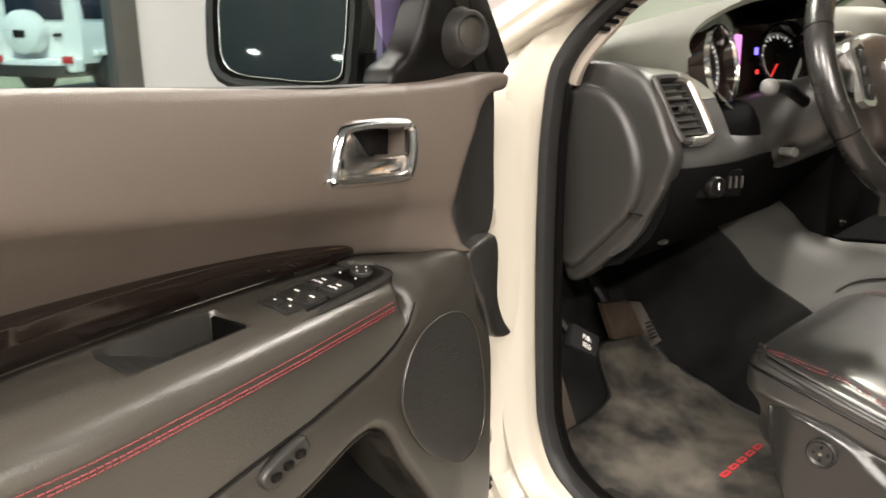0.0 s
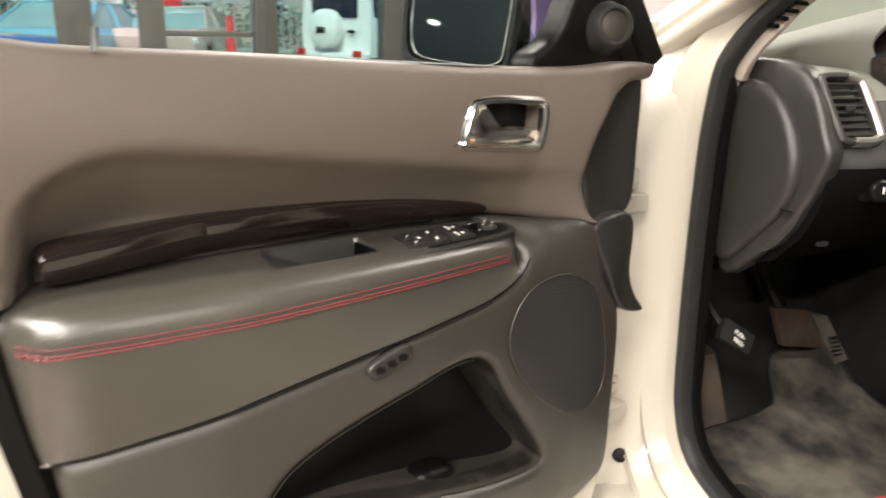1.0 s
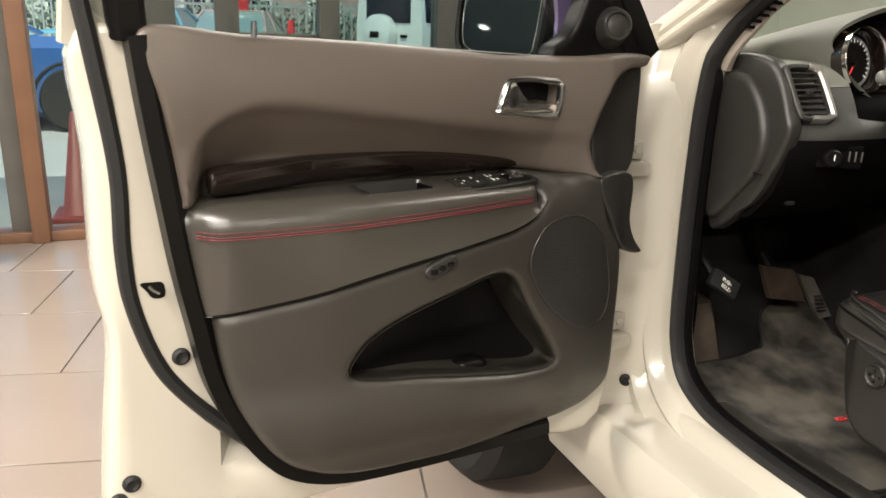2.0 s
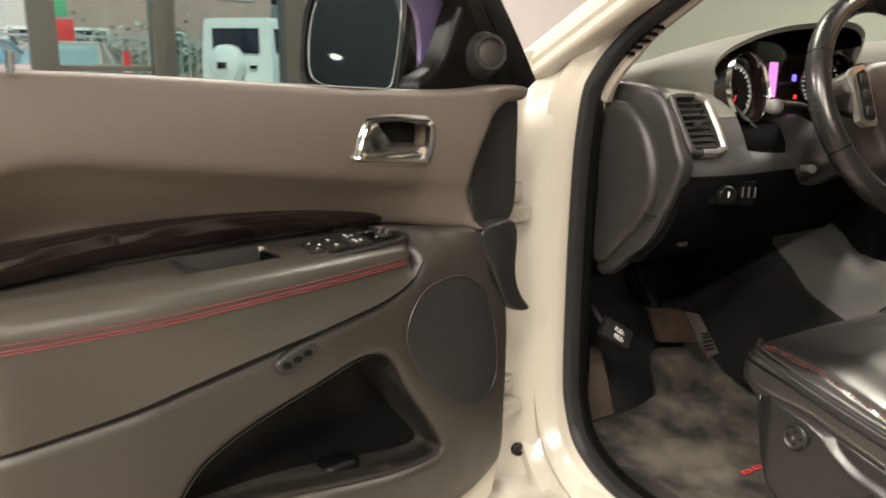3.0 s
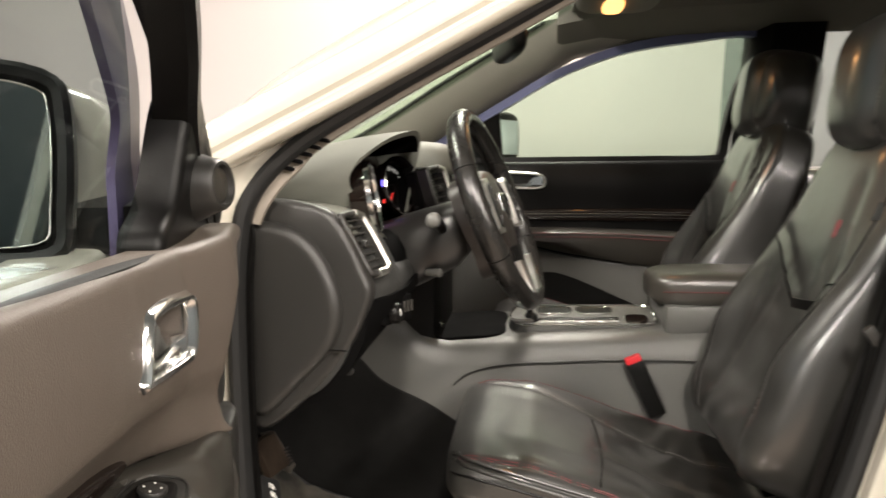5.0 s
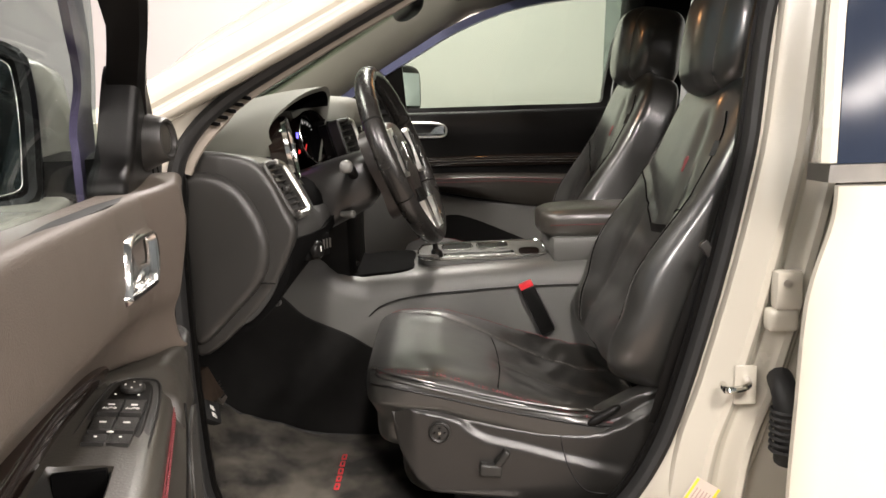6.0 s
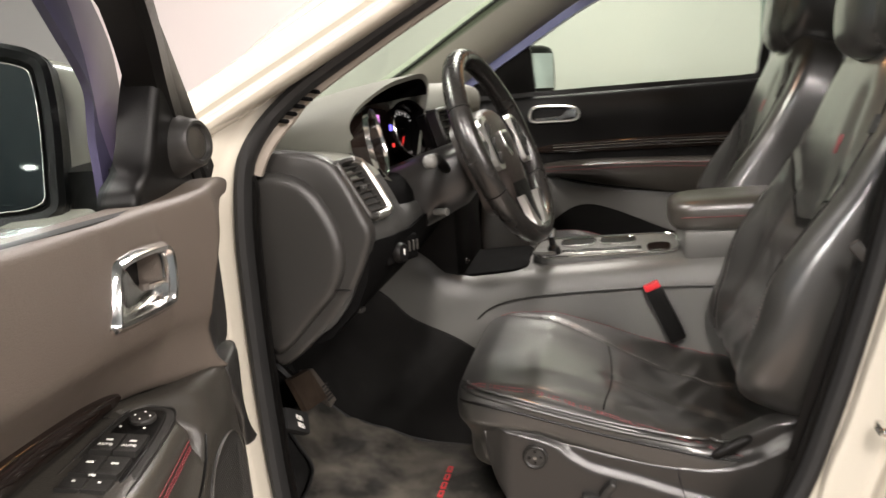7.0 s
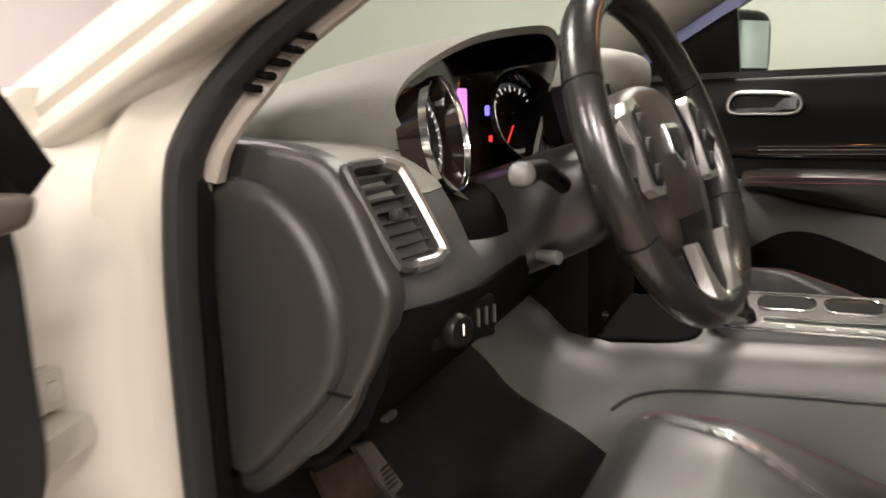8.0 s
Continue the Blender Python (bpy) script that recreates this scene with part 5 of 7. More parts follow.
for s in (-1, 1):
    part("spoke_arm", loft([[WP(s * (a0 + da), b, c) for da, c in ((-h, 0.004), (-h * 0.8, 0.015), (0, 0.018), (h * 0.8, 0.015), (h, 0.004))] for a0, b, h in ((0.056, -0.096, 0.005), (0.050, -0.112, 0.009), (0.044, -0.128, 0.012), (0.037, -0.145, 0.016), (0.030, -0.158, 0.026))]), SATIN, ls, "bright satin spoke arm")

# centre stack, console, lever, armrest
stack = [[P3(x, y, z) for x, y in ((-0.13, 0.20), (-0.12, 0.155), (-0.10, 0.142), (0.12, 0.142), (0.14, 0.16), (0.15, 0.20), (0.15, 0.45), (-0.13, 0.45))] for z in (0.86, 1.0, 1.15, 1.24)]
sk = part("centre_panel", loft(stack), DARK, dash)
part("top_screen_hood", blob(P3(0.06, 0.24, 1.245), (0.15, 0.12, 0.045), 3.5, 7), DASH, dash)
part("screen", box(P3(0.10, 0.132, 1.205), (0.13, 0.008, 0.065), 0.004, 2, Matrix.Rotation(radians(-12), 4, "X")), GLOSS, sk)
part("screen_surround", relief([(0.02, 1.16), (0.18, 1.16), (0.18, 1.25), (0.02, 1.25)], lambda a, b, w: P3(a, 0.136 - w + 0.1 * (b - 1.2), b), None, 0.01, 0.05, [[(0.035, 1.172), (0.165, 1.172), (0.165, 1.238), (0.035, 1.238)]], edge=0.003), SATIN, sk)
cons = []
for y in np.linspace(0.36, -0.50, 30):
    zt = float(np.interp(y, [-0.5, -0.3, 0.09, 0.135, 0.18, 0.225, 0.30, 0.36], [0.905, 0.895, 0.872, 0.868, 0.885, 0.935, 0.97, 0.98]))
    cons.append([P3(x, y, z) for x, z in ((-0.155, 0.50), (-0.155, 0.70), (-0.150, zt - 0.05), (-0.140, zt - 0.016), (-0.122, zt - 0.002), (-0.095, zt), (0.095, zt), (0.122, zt - 0.002), (0.140, zt - 0.016), (0.150, zt - 0.05), (0.155, 0.70), (0.155, 0.50))])
console = part("centre_console", loft(cons), GREY, suv, "grey plastic centre console")
sc = relief(spline([(0.320, 0.845), (0.26, 0.79), (0.165, 0.745), (0.10, 0.705), (0.02, 0.66), (-0.10, 0.63), (-0.5, 0.61), (-0.5, 0.50), (0.30, 0.50), (0.55, 0.60), (0.62, 0.75), (0.60, 0.92), (0.42, 0.90)], 5, True), lambda a, b, w: P3(-0.158 - w, a, b), lambda a, b: 0.002, 0.01, 0.05, edge=0.004)
part("tunnel_side", sc, CARPET, console, "black carpeted tunnel side")
part("console_gap", tube([P3(-0.1585, y, z) for y, z in spline([(0.108, 0.786), (0.07, 0.814), (-0.02, 0.834), (-0.25, 0.848), (-0.45, 0.848)], 5)], 0.002, 6), PLASTIC, console)
PLZ = 0.897
tp = spline([(-0.075, -0.085), (-0.070, -0.030), (-0.02, -0.008), (0.06, -0.010), (0.095, -0.04), (0.095, -0.20), (0.085, -0.315), (0.02, -0.325), (-0.065, -0.312), (-0.075, -0.20)], 5, True)
TP = lambda a, b, w: P3(a, b, PLZ - 0.02 * (b + 0.15) * 1.0 + w)
plate = part("shift_plate", relief(tp, TP, lambda a, b: 0.0, 0.012, 0.05, edge=0.003), GREY, console)
part("plate_rim", tube([TP(a, b, 0.001) for a, b in tp], 0.003, 6, True), CHROME, plate, "chrome plate rim")
part("shift_gate", relief([(-0.045, -0.245), (-0.015, -0.245), (-0.015, -0.20), (-0.022, -0.16), (-0.015, -0.12), (-0.02, -0.07), (-0.045, -0.07)], TP, lambda a, b: 0.002, 0.004, 0.06, [[(-0.040, -0.238), (-0.022, -0.238), (-0.022, -0.20), (-0.028, -0.16), (-0.022, -0.12), (-0.026, -0.078), (-0.040, -0.078)]]), CHROME, plate)
part("shift_slot", relief([(-0.040, -0.238), (-0.022, -0.238), (-0.022, -0.20), (-0.028, -0.16), (-0.022, -0.12), (-0.026, -0.078), (-0.040, -0.078)], TP, lambda a, b: 0.0015, 0.003, 0.06), DARK, plate)
for b in (-0.115, -0.165, -0.205):
    part("gear_letter", box(TP(-0.056, b, 0.0015), (0.006, 0.010, 0.001), 0.0003, 1), WHITEP, plate)
for b in (-0.07, -0.16):
    part("cup_slot", relief(spline([(0.02, b), (0.075, b), (0.080, b - 0.035), (0.075, b - 0.07), (0.02, b - 0.07), (0.015, b - 0.035)], 4, True), TP, lambda a, bb: 0.0015, 0.003, 0.04), DARK, plate)
    part("cup_rim", tube([TP(a, q, 0.002) for a, q in spline([(0.02, b), (0.075, b), (0.080, b - 0.035), (0.075, b - 0.07), (0.02, b - 0.07), (0.015, b - 0.035)], 4, True)], 0.0018, 5, True), CHROME, plate)
part("button_pad", relief(spline([(-0.06, -0.262), (0.0, -0.262), (0.0, -0.305), (-0.06, -0.302)], 4, True), TP, lambda a, b: 0.003, 0.004, 0.04, edge=0.002), GLOSS, plate)
LV = P3(-0.035, -0.055, PLZ)
lever = part("gear_lever", loft([[LV + Vector((r * math.cos(k) + dx, r * 0.8 * math.sin(k) + dy, h)) for k in np.linspace(0, 2 * math.pi, 12, endpoint=False)] for r, h, dx, dy in ((0.022, -0.01, 0, 0), (0.017, 0.012, 0, 0.002), (0.009, 0.018, 0, 0.004), (0.0085, 0.055, 0, 0.01), (0.016, 0.062, 0, 0.012), (0.024, 0.085, 0, 0.016), (0.025, 0.112, 0, 0.02), (0.017, 0.128, 0, 0.024), (0.004, 0.133, 0, 0.024))]), DARK, console)
part("lever_collar", lathe([(0.0105, 0.0), (0.0105, 0.018), (0.009, 0.020)], Matrix.Translation(LV + Vector((0, 0.006, 0.036))), 14), CHROME, lever)
part("selector_disc", lathe([(0.030, 0.0), (0.030, 0.004), (0.026, 0.008), (0.002, 0.008)], Matrix.Translation(TP(-0.035, -0.035, 0.0)), 24), GREY, plate)
con_z = lambda y: float(np.interp(y, [-0.5, -0.3, 0.09, 0.135, 0.18, 0.225, 0.30, 0.36], [0.905, 0.895, 0.872, 0.868, 0.885, 0.935, 0.97, 0.98]))
tray = relief(spline([(-0.112, 0.27), (0.11, 0.27), (0.112, 0.14), (0.10, 0.015), (0.0, 0.005), (-0.095, 0.015), (-0.112, 0.14)], 5, True), lambda a, b, w: P3(a, b, con_z(b) + w), lambda a, b: 0.005, 0.008, 0.02, edge=0.004)
part("console_tray", tray, BLACKM, console)
part("power_socket", lathe([(0.012, 0), (0.012, 0.010), (0.009, 0.012), (0.007, 0.004), (0.001, 0.004)], Matrix.Translation(P3(-0.077, 0.150, 0.893)) @ Matrix.Rotation(radians(30), 4, "X"), 16), CHROME, console)
ar = part("console_armrest", blob(P3(-0.005, -0.47, 0.972), (0.115, 0.165, 0.040), 4.5, 8), LEATHER2, console, "black leather console armrest with red stitching")
bm = bmesh.new()
for i in range(40):
    y = -0.325 - i * 0.007
    tube([P3(-0.1205, y, 0.981), P3(-0.1205, y - 0.0055, 0.981)], 0.0011, 5, bm=bm)
thread("stitching", bm, RED, ar)
part("console_bin", box(P3(-0.005, -0.5, 0.915), (0.24, 0.34, 0.06), 0.012), GREY, console)

# pedals and foot rest
part("foot_rest", loft([[Vector((x, y + dy, z)) for x, dy in ((-0.615, 0.02), (-0.605, 0.0), (-0.525, 0.006), (-0.512, 0.02), (-0.512, 0.12), (-0.615, 0.12))] for y, z in ((0.395, 0.520), (0.405, 0.550), (0.445, 0.640), (0.460, 0.665), (0.49, 0.672))]), mat("worn_foot_rest", (0.050, 0.037, 0.027), 0.8, var=0.6, scale=12, bump=0.6, bscale=300, patch=0.3), suv, "worn brown foot rest")
part("brake_pedal", loft([[Vector((x, 0.425 + 0.012 * k + dy, z)) for x, z, dy in ((-0.425 + 0.012, 0.755, 0.02), (-0.318, 0.742, 0.02), (-0.285, 0.668, 0), (-0.395, 0.682, 0))] for k in (0, 1)]), PEDAL, suv, "worn steel brake pedal")
part("brake_arm", tube([Vector((-0.36, 0.45, 0.72)), Vector((-0.37, 0.52, 0.80)), Vector((-0.38, 0.56, 0.95))], 0.012, 8), DARK, suv)
gp = part("accelerator_pedal", loft([[Vector((x, 0.455 + 0.012 * k + dy, z)) for x, z, dy in ((-0.262, 0.720, 0.03), (-0.212, 0.708, 0.03), (-0.168, 0.618, 0), (-0.205, 0.612, 0))] for k in (0, 1)]), PEDAL_GREY, suv, "ribbed grey accelerator pedal")
for i in range(5):
    t = 0.1 + 0.1 * i
    part("pedal_rib", box(Vector((-0.20 - 0.03 * t, 0.452 + 0.015 * t, 0.625 + 0.09 * t)), (0.028, 0.004, 0.003), 0.001, 1), RUBBER, gp)
pb = part("parking_pedal", box((-0.585, 0.362, 0.742), (0.072, 0.018, 0.040), 0.006, 2, Matrix.Rotation(radians(-18), 4, "X") @ Matrix.Rotation(radians(32), 4, "Y")), RUBBER, suv, "black parking brake pedal with white lettering")
pm = Matrix.Translation((-0.578, 0.3505, 0.737)) @ Matrix.Rotation(radians(32), 4, "Y") @ Matrix.Rotation(radians(72), 4, "X")
bm = text_mesh("PUSH TO", 0.012, pm @ Matrix.Translation((0.0, 0.007, 0)), 0.0004)
part("lettering", bm, WHITEP, pb)
part("lettering", text_mesh("RELEASE", 0.012, pm @ Matrix.Translation((0.0, -0.006, 0)), 0.0004), WHITEP, pb)
part("pedal_arm", tube([Vector((-0.60, 0.375, 0.755)), Vector((-0.63, 0.43, 0.83)), Vector((-0.63, 0.50, 0.92))], 0.010, 8), DARK, suv)

# ---- seats ----
def seat(name, label):
    """The driver's seat; the passenger's is a copy of it."""
    s = part(name, blob((-0.415, -0.20, 0.615), (0.195, 0.220, 0.07), 5, 8), PLASTIC, suv, label)
    sx = -0.415
    rise = lambda y: float(np.interp(y, [-0.46, -0.36, -0.26, -0.17, -0.06, 0.03, 0.09], [-0.100, -0.088, -0.060, -0.028, 0.006, 0.018, 0.016]))
    outer_line = [(-0.178, 0.052), (-0.196, -0.02), (-0.204, -0.10), (-0.206, -0.20), (-0.204, -0.44)]
    inner_line = [(0.178, 0.045), (0.145, -0.08), (0.100, -0.20), (0.062, -0.36), (0.055, -0.44)]
    near_line = [(-0.050, -0.175), (-0.064, -0.26), (-0.085, -0.36), (-0.09, -0.44)]
    cross_line = [(-0.200, -0.165), (-0.08, -0.176), (0.02, -0.176), (0.105, -0.170)]
    lines = [np.array([p[:2] for p in spline(q, 8)]) for q in (outer_line, inner_line, near_line, cross_line)]
    widths = ((0.006, 0.0040), (0.008, 0.0065), (0.011, 0.0045), (0.005, 0.0026))

    def cush(a, b, c):
        x, y, top = 0.225 * a, -0.19 + 0.268 * b, step(-0.1, 0.6, c)
        z = 0.068 * c + rise(y) * step(-0.7, 0.1, c)
        bol = step(0.085, 0.185, abs(x)) * step(0.06, -0.10, y)
        z += 0.05 * x + top * (0.012 * bol + 0.004 * math.cos(x * 9) - 0.006 * math.exp(-((y + 0.30) / 0.10) ** 2) * (1 - bol))
        if top > 0.2:
            for q, (w, d) in zip(lines, widths):
                r = float(np.hypot(q[:, 0] - x, q[:, 1] - y).min())
                if r < 3 * w:
                    z -= top * d * math.exp(-(r / w) ** 2)
            z += top * 0.0016 * math.sin(60 * x + 25 * y + 3 * math.sin(40 * y)) * step(-0.15, -0.30, y)
        low = step(0.30, -0.35, c)
        return (a * (1.0 + 0.04 * b * (a < 0)) * (1 - 0.11 * low), b * (1 - 0.06 * low * (b > 0)), z / 0.068)
    bm = blob((sx, -0.19, 0.735), (0.225, 0.268, 0.068), 8.0, 60, cush)
    down = lambda q, lift=0.0004: drape(bm, [(sx + x, y, 0.95) for x, y in q], (0, 0, -1), lift)
    red1, red2 = down([p[:2] for p in spline(outer_line, 10)]), down([(p[0] - 0.005, p[1]) for p in spline(outer_line, 10)])
    red3 = down([(0.196 - 0.010 * step(0.0, 0.06, y), y) for y in np.linspace(0.05, -0.40, 40)])
    pale = [down([(p[0] + k, p[1]) for p in spline(inner_line, 10)]) for k in (0.007,)]
    cross = down([p[:2] for p in spline(cross_line, 8)])
    low_edge = spline([(0.062, 0.801), (0.03, 0.801), (-0.02, 0.792), (-0.066, 0.780), (-0.165, 0.753), (-0.264, 0.730), (-0.333, 0.716), (-0.42, 0.706)], 8)
    pip = drape(bm, [(-0.70, y, z) for y, z in low_edge], (1, 0, 0), 0.001)
    pip2 = drape(bm, [(-0.70, y, z - 0.012) for y, z in low_edge], (1, 0, 0), 0.0006)
    part("cushion", bm, LEATHER, s, "creased black leather cushion")
    for q in (red1, red2, red3):
        thread("stitching", stitches(q), RED, s, "red cushion stitching")
    part("seam", tube(cross, 0.0013, 5), BLACKM, s)
    for q in pale:
        thread("seam", stitches(q, 0.0007), THREAD, s)
    if len(pip) > 3:
        part("piping", tube(pip, 0.0042, 8), LEATHER, s)
        part("piping", tube([p + Vector((0.0025, 0, 0.010)) for p in pip], 0.0028, 7), LEATHER, s)
        part("skirt_seam", tube(pip2, 0.0022, 6), DARK, s)
    # backrest, leaning back
    lean = Matrix.Rotation(radians(22), 4, "X")
    v_line = [(0.215, 1.135), (0.12, 1.110), (0.03, 1.066), (-0.05, 1.036)]
    tail = [(0.03, 1.066), (0.060, 1.0), (0.090, 0.93), (0.12, 0.83)]
    short = [(-0.130, 1.066), (-0.165, 1.080), (-0.190, 1.083)]
    valley = [(-0.10, 1.20), (-0.115, 1.12), (-0.128, 1.05), (-0.128, 0.95), (-0.115, 0.82)]
    blines = [np.array([p[:2] for p in spline(q, 8)]) for q in (v_line, tail, short, valley)]
    bw = ((0.008, 0.0045), (0.009, 0.0050), (0.006, 0.0030), (0.020, 0.0075))
    up_c = lambda z: (z - 1.025) / 0.278

    def back(a, b, c):
        f = max(b, 0.0)
        bol = step(0.50, 0.82, abs(a)) * (step(0.35, -0.45, c) - 0.30 * step(0.2, 0.7, c))
        w = 1.0 - 0.10 * step(0.2, 1.0, c) + 0.03 * step(0.2, -0.6, c)
        y = b + f * (0.75 * bol - 0.15 * math.exp(-((c + 0.55) / 0.25) ** 2) + 0.20 * step(-0.2, -0.7, c) * (1 - bol))
        if b > 0.4:
            x, z = 0.232 * a * w, 1.025 + 0.278 * c
            for q, (wd, d) in zip(blines, bw):
                r = float(np.hypot(q[:, 0] - x, q[:, 1] - z).min())
                if r < 3 * wd:
                    y -= d / 0.066 * math.exp(-(r / wd) ** 2)
            y += 0.016 * math.sin(50 * x + 30 * z + 2 * math.sin(30 * z)) * step(0.3, -0.3, c)
        return (a * w, y, c)
    bm = blob((sx, -0.545, 1.025), (0.232, 0.066, 0.300), 5.5, 52, back, lean)
    fwd = lambda q, lift=0.0005: drape(bm, [(sx + x, -0.45, z) for x, z in q], (0, -1, 0), lift)
    edge = spline([(0.150, 1.250), (0.172, 1.205), (0.182, 1.14), (0.186, 1.05), (0.180, 0.95), (0.165, 0.86), (0.15, 0.80)], 8)
    runs = [fwd([(sd * p[0] + k, p[1]) for p in edge]) for sd in (-1, 1) for k in (-0.004, 0.004)]
    mids = [fwd([(sd * p[0], p[1]) for p in edge], 0.0002) for sd in (-1, 1)]
    vs, ts, sh = fwd([p[:2] for p in spline(v_line, 8)]), fwd([(p[0] + 0.004, p[1]) for p in spline(tail, 8)]), fwd([p[:2] for p in spline(short, 8)])
    at = lambda x, z, lift=0.001: (fwd([(x, z)], lift) or [Vector((sx + x, -0.47, z))])[0]
    slot = [at(-0.052, 1.036), at(-0.075, 1.037), at(-0.10, 1.039), at(-0.128, 1.042)]
    rm = [[at(x * 1.0 - 0.085 + 0.5 * h * 0.2, 1.157 + h, lift) for x in (-0.0046 * k, 0.0046 * k)] for h, k in ((-0.014, 0.4), (-0.009, 0.9), (-0.003, 0.6), (0.003, 1.1), (0.009, 1.2), (0.014, 0.5)) for lift in (0.0016,)]
    tag = [at(-0.172, 1.20, 0.002), at(-0.180, 1.175, 0.002)]
    bk = part("backrest", bm, LEATHER, s, "black leather backrest with a small red mark")
    mk = bmesh.new()
    vv = [[mk.verts.new(p) for p in r] for r in rm]
    for p, q in zip(vv, vv[1:]):
        mk.faces.new((p[0], p[1], q[1], q[0]))
    ret = bmesh.ops.extrude_face_region(mk, geom=mk.faces[:])
    bmesh.ops.translate(mk, verts=[v for v in ret["geom"] if isinstance(v, bmesh.types.BMVert)], vec=(0, -0.002, 0))
    part("red_mark", mk, RED, bk, "red embroidered mark")
    for q in runs:
        thread("stitching", stitches(q, 0.0007), THREAD, bk)
    for q in mids:
        part("seam", tube(q, 0.0020, 5, up=(1, 0, 0)), BLACKM, bk)
    for q in (vs, sh):
        part("seam", tube(q, 0.0018, 5, up=(0, 1, 0)), BLACKM, bk)
    thread("stitching", stitches(ts, 0.0007), THREAD, bk)
    part("slot_bar", sweep(slot, [(-0.008, -0.003), (-0.008, 0.002), (0.008, 0.002), (0.008, -0.003)], up=(0, 1, 0)), DARK, bk)
    part("side_tag", sweep(tag, [(-0.006, -0.002), (-0.006, 0.001), (0.006, 0.001), (0.006, -0.002)], up=(-0.6, 0.8, 0)), DARK, bk, "small black tag with pale marks")
    # headrest on two posts
    bm = blob((sx - 0.01, -0.645, 1.380), (0.136, 0.092, 0.110), 3.6, 24, lambda a, b, c: (a * (1 - 0.12 * step(0, 1, -c)), b * (1 - 0.25 * step(0.2, 1, abs(a))) - 0.12 * math.exp(-((abs(a) - 0.62) / 0.06) ** 2) * (b > 0), c), Matrix.Rotation(radians(10), 4, "X"))
    hs_ = [drape(bm, [(sx - 0.01 + sd * (0.083 + 0.006 * math.sin(3 * t)), -0.5, 1.284 + 0.19 * t) for t in np.linspace(0, 1, 24)], (0, -1, 0), 0.0006) for sd in (-1, 1)]
    hd_ = part("headrest", bm, LEATHER, s, "black leather headrest")
    for side, q in zip((-1, 1), hs_):
        part("post", tube([Vector((sx - 0.01 + side * 0.062, -0.648, 1.25)), Vector((sx - 0.01 + side * 0.062, -0.630, 1.33))], 0.006, 10), CHROME, s)
        if len(q) > 2:
            thread("seam", stitches(q, 0.0008), THREAD, hd_)
    return s


driver = seat("driver_seat", "black leather driver's seat with red stitching")
# side shield with its switches
lip_z = lambda y: float(np.interp(y, [-0.48, -0.46, -0.411, -0.362, -0.327, -0.263, -0.164, -0.066, -0.007, 0.03], [0.775, 0.767, 0.756, 0.732, 0.712, 0.728, 0.742, 0.765, 0.782, 0.772]))
rim_z = lambda y: float(np.interp(y, [-0.48, -0.43, -0.391, -0.351, -0.312, -0.267, -0.222, -0.163, -0.114, -0.064, -0.005, 0.03], [0.750, 0.729, 0.705, 0.690, 0.687, 0.691, 0.698, 0.710, 0.724, 0.736, 0.751, 0.758]))
ridge_z = lambda y: float(np.interp(y, [-0.5, -0.39, -0.311, -0.261, -0.212, -0.142, -0.113, -0.094, -0.064, -0.005, 0.03], [0.585, 0.614, 0.637, 0.651, 0.667, 0.685, 0.703, 0.722, 0.736, 0.751, 0.758]))
shield_low = lambda y: float(np.interp(y, [-0.478, -0.43, -0.38, -0.34, -0.259, -0.158, -0.047, -0.017, 0.011, 0.026, 0.03], [0.68, 0.60, 0.552, 0.545, 0.556, 0.571, 0.588, 0.611, 0.656, 0.71, 0.755]))


def shield_w(a, b):
    two = step(-0.085, -0.14, a)
    lower = step(ridge_z(a) - 0.005, ridge_z(a) + 0.013, b)
    upper = step(rim_z(a) - 0.005, rim_z(a) + 0.013, b)
    return 0.028 - 0.013 * lower - 0.014 * upper + 0.004 * two * lower * (1 - upper) - 0.016 * step(0.60, 0.54, b) - 0.020 * step(-0.02, 0.03, a)


rings = []
for y in np.linspace(0.029, -0.476, 70):
    lo, hi = shield_low(y), lip_z(y)
    ring = []
    for k in np.linspace(0, 1, 46):
        z = lo + (hi - lo) * k
        d = min(z - lo, hi - z, 0.009) / 0.009
        ring.append(Vector((-0.620 - shield_w(y, z) + 0.009 * (1 - math.sqrt(max(0.0, 1 - (1 - d) ** 2))), y, z)))
    rings.append(ring + [Vector((-0.585, y, hi)), Vector((-0.585, y, lo))])
part("side_shield", loft(rings), SHIELD, driver, "black plastic seat side shield")
kb = Matrix.Translation((-0.647, -0.058, 0.707)) @ Matrix.Rotation(radians(-90), 4, "Y")
kn = part("lumbar_knob", lathe([(0.019, -0.004), (0.0195, 0.006), (0.017, 0.009), (0.014, 0.006), (0.001, 0.007)], kb, 24), PLASTIC, driver)
for k in range(4):
    part("knob_mark", box(kb @ Vector((0.009 * math.cos(k * math.pi / 2), 0.009 * math.sin(k * math.pi / 2), 0.0078)), (0.003, 0.004, 0.004), 0.001, 1), DARK, kn)
part("knob_mark", box(kb @ Vector((0.0, 0.0, 0.0085)), (0.004, 0.005, 0.005), 0.0015, 2), STEEL, kn)
part("seat_switch", box((-0.654, -0.147, 0.636), (0.020, 0.040, 0.022), 0.005, 3, Matrix.Rotation(radians(6), 4, "X")), PLASTIC, driver, "black seat adjuster switch")
part("recline_switch", box((-0.654, -0.168, 0.657), (0.020, 0.013, 0.034), 0.005, 3, Matrix.Rotation(radians(38), 4, "X")), PLASTIC, driver)
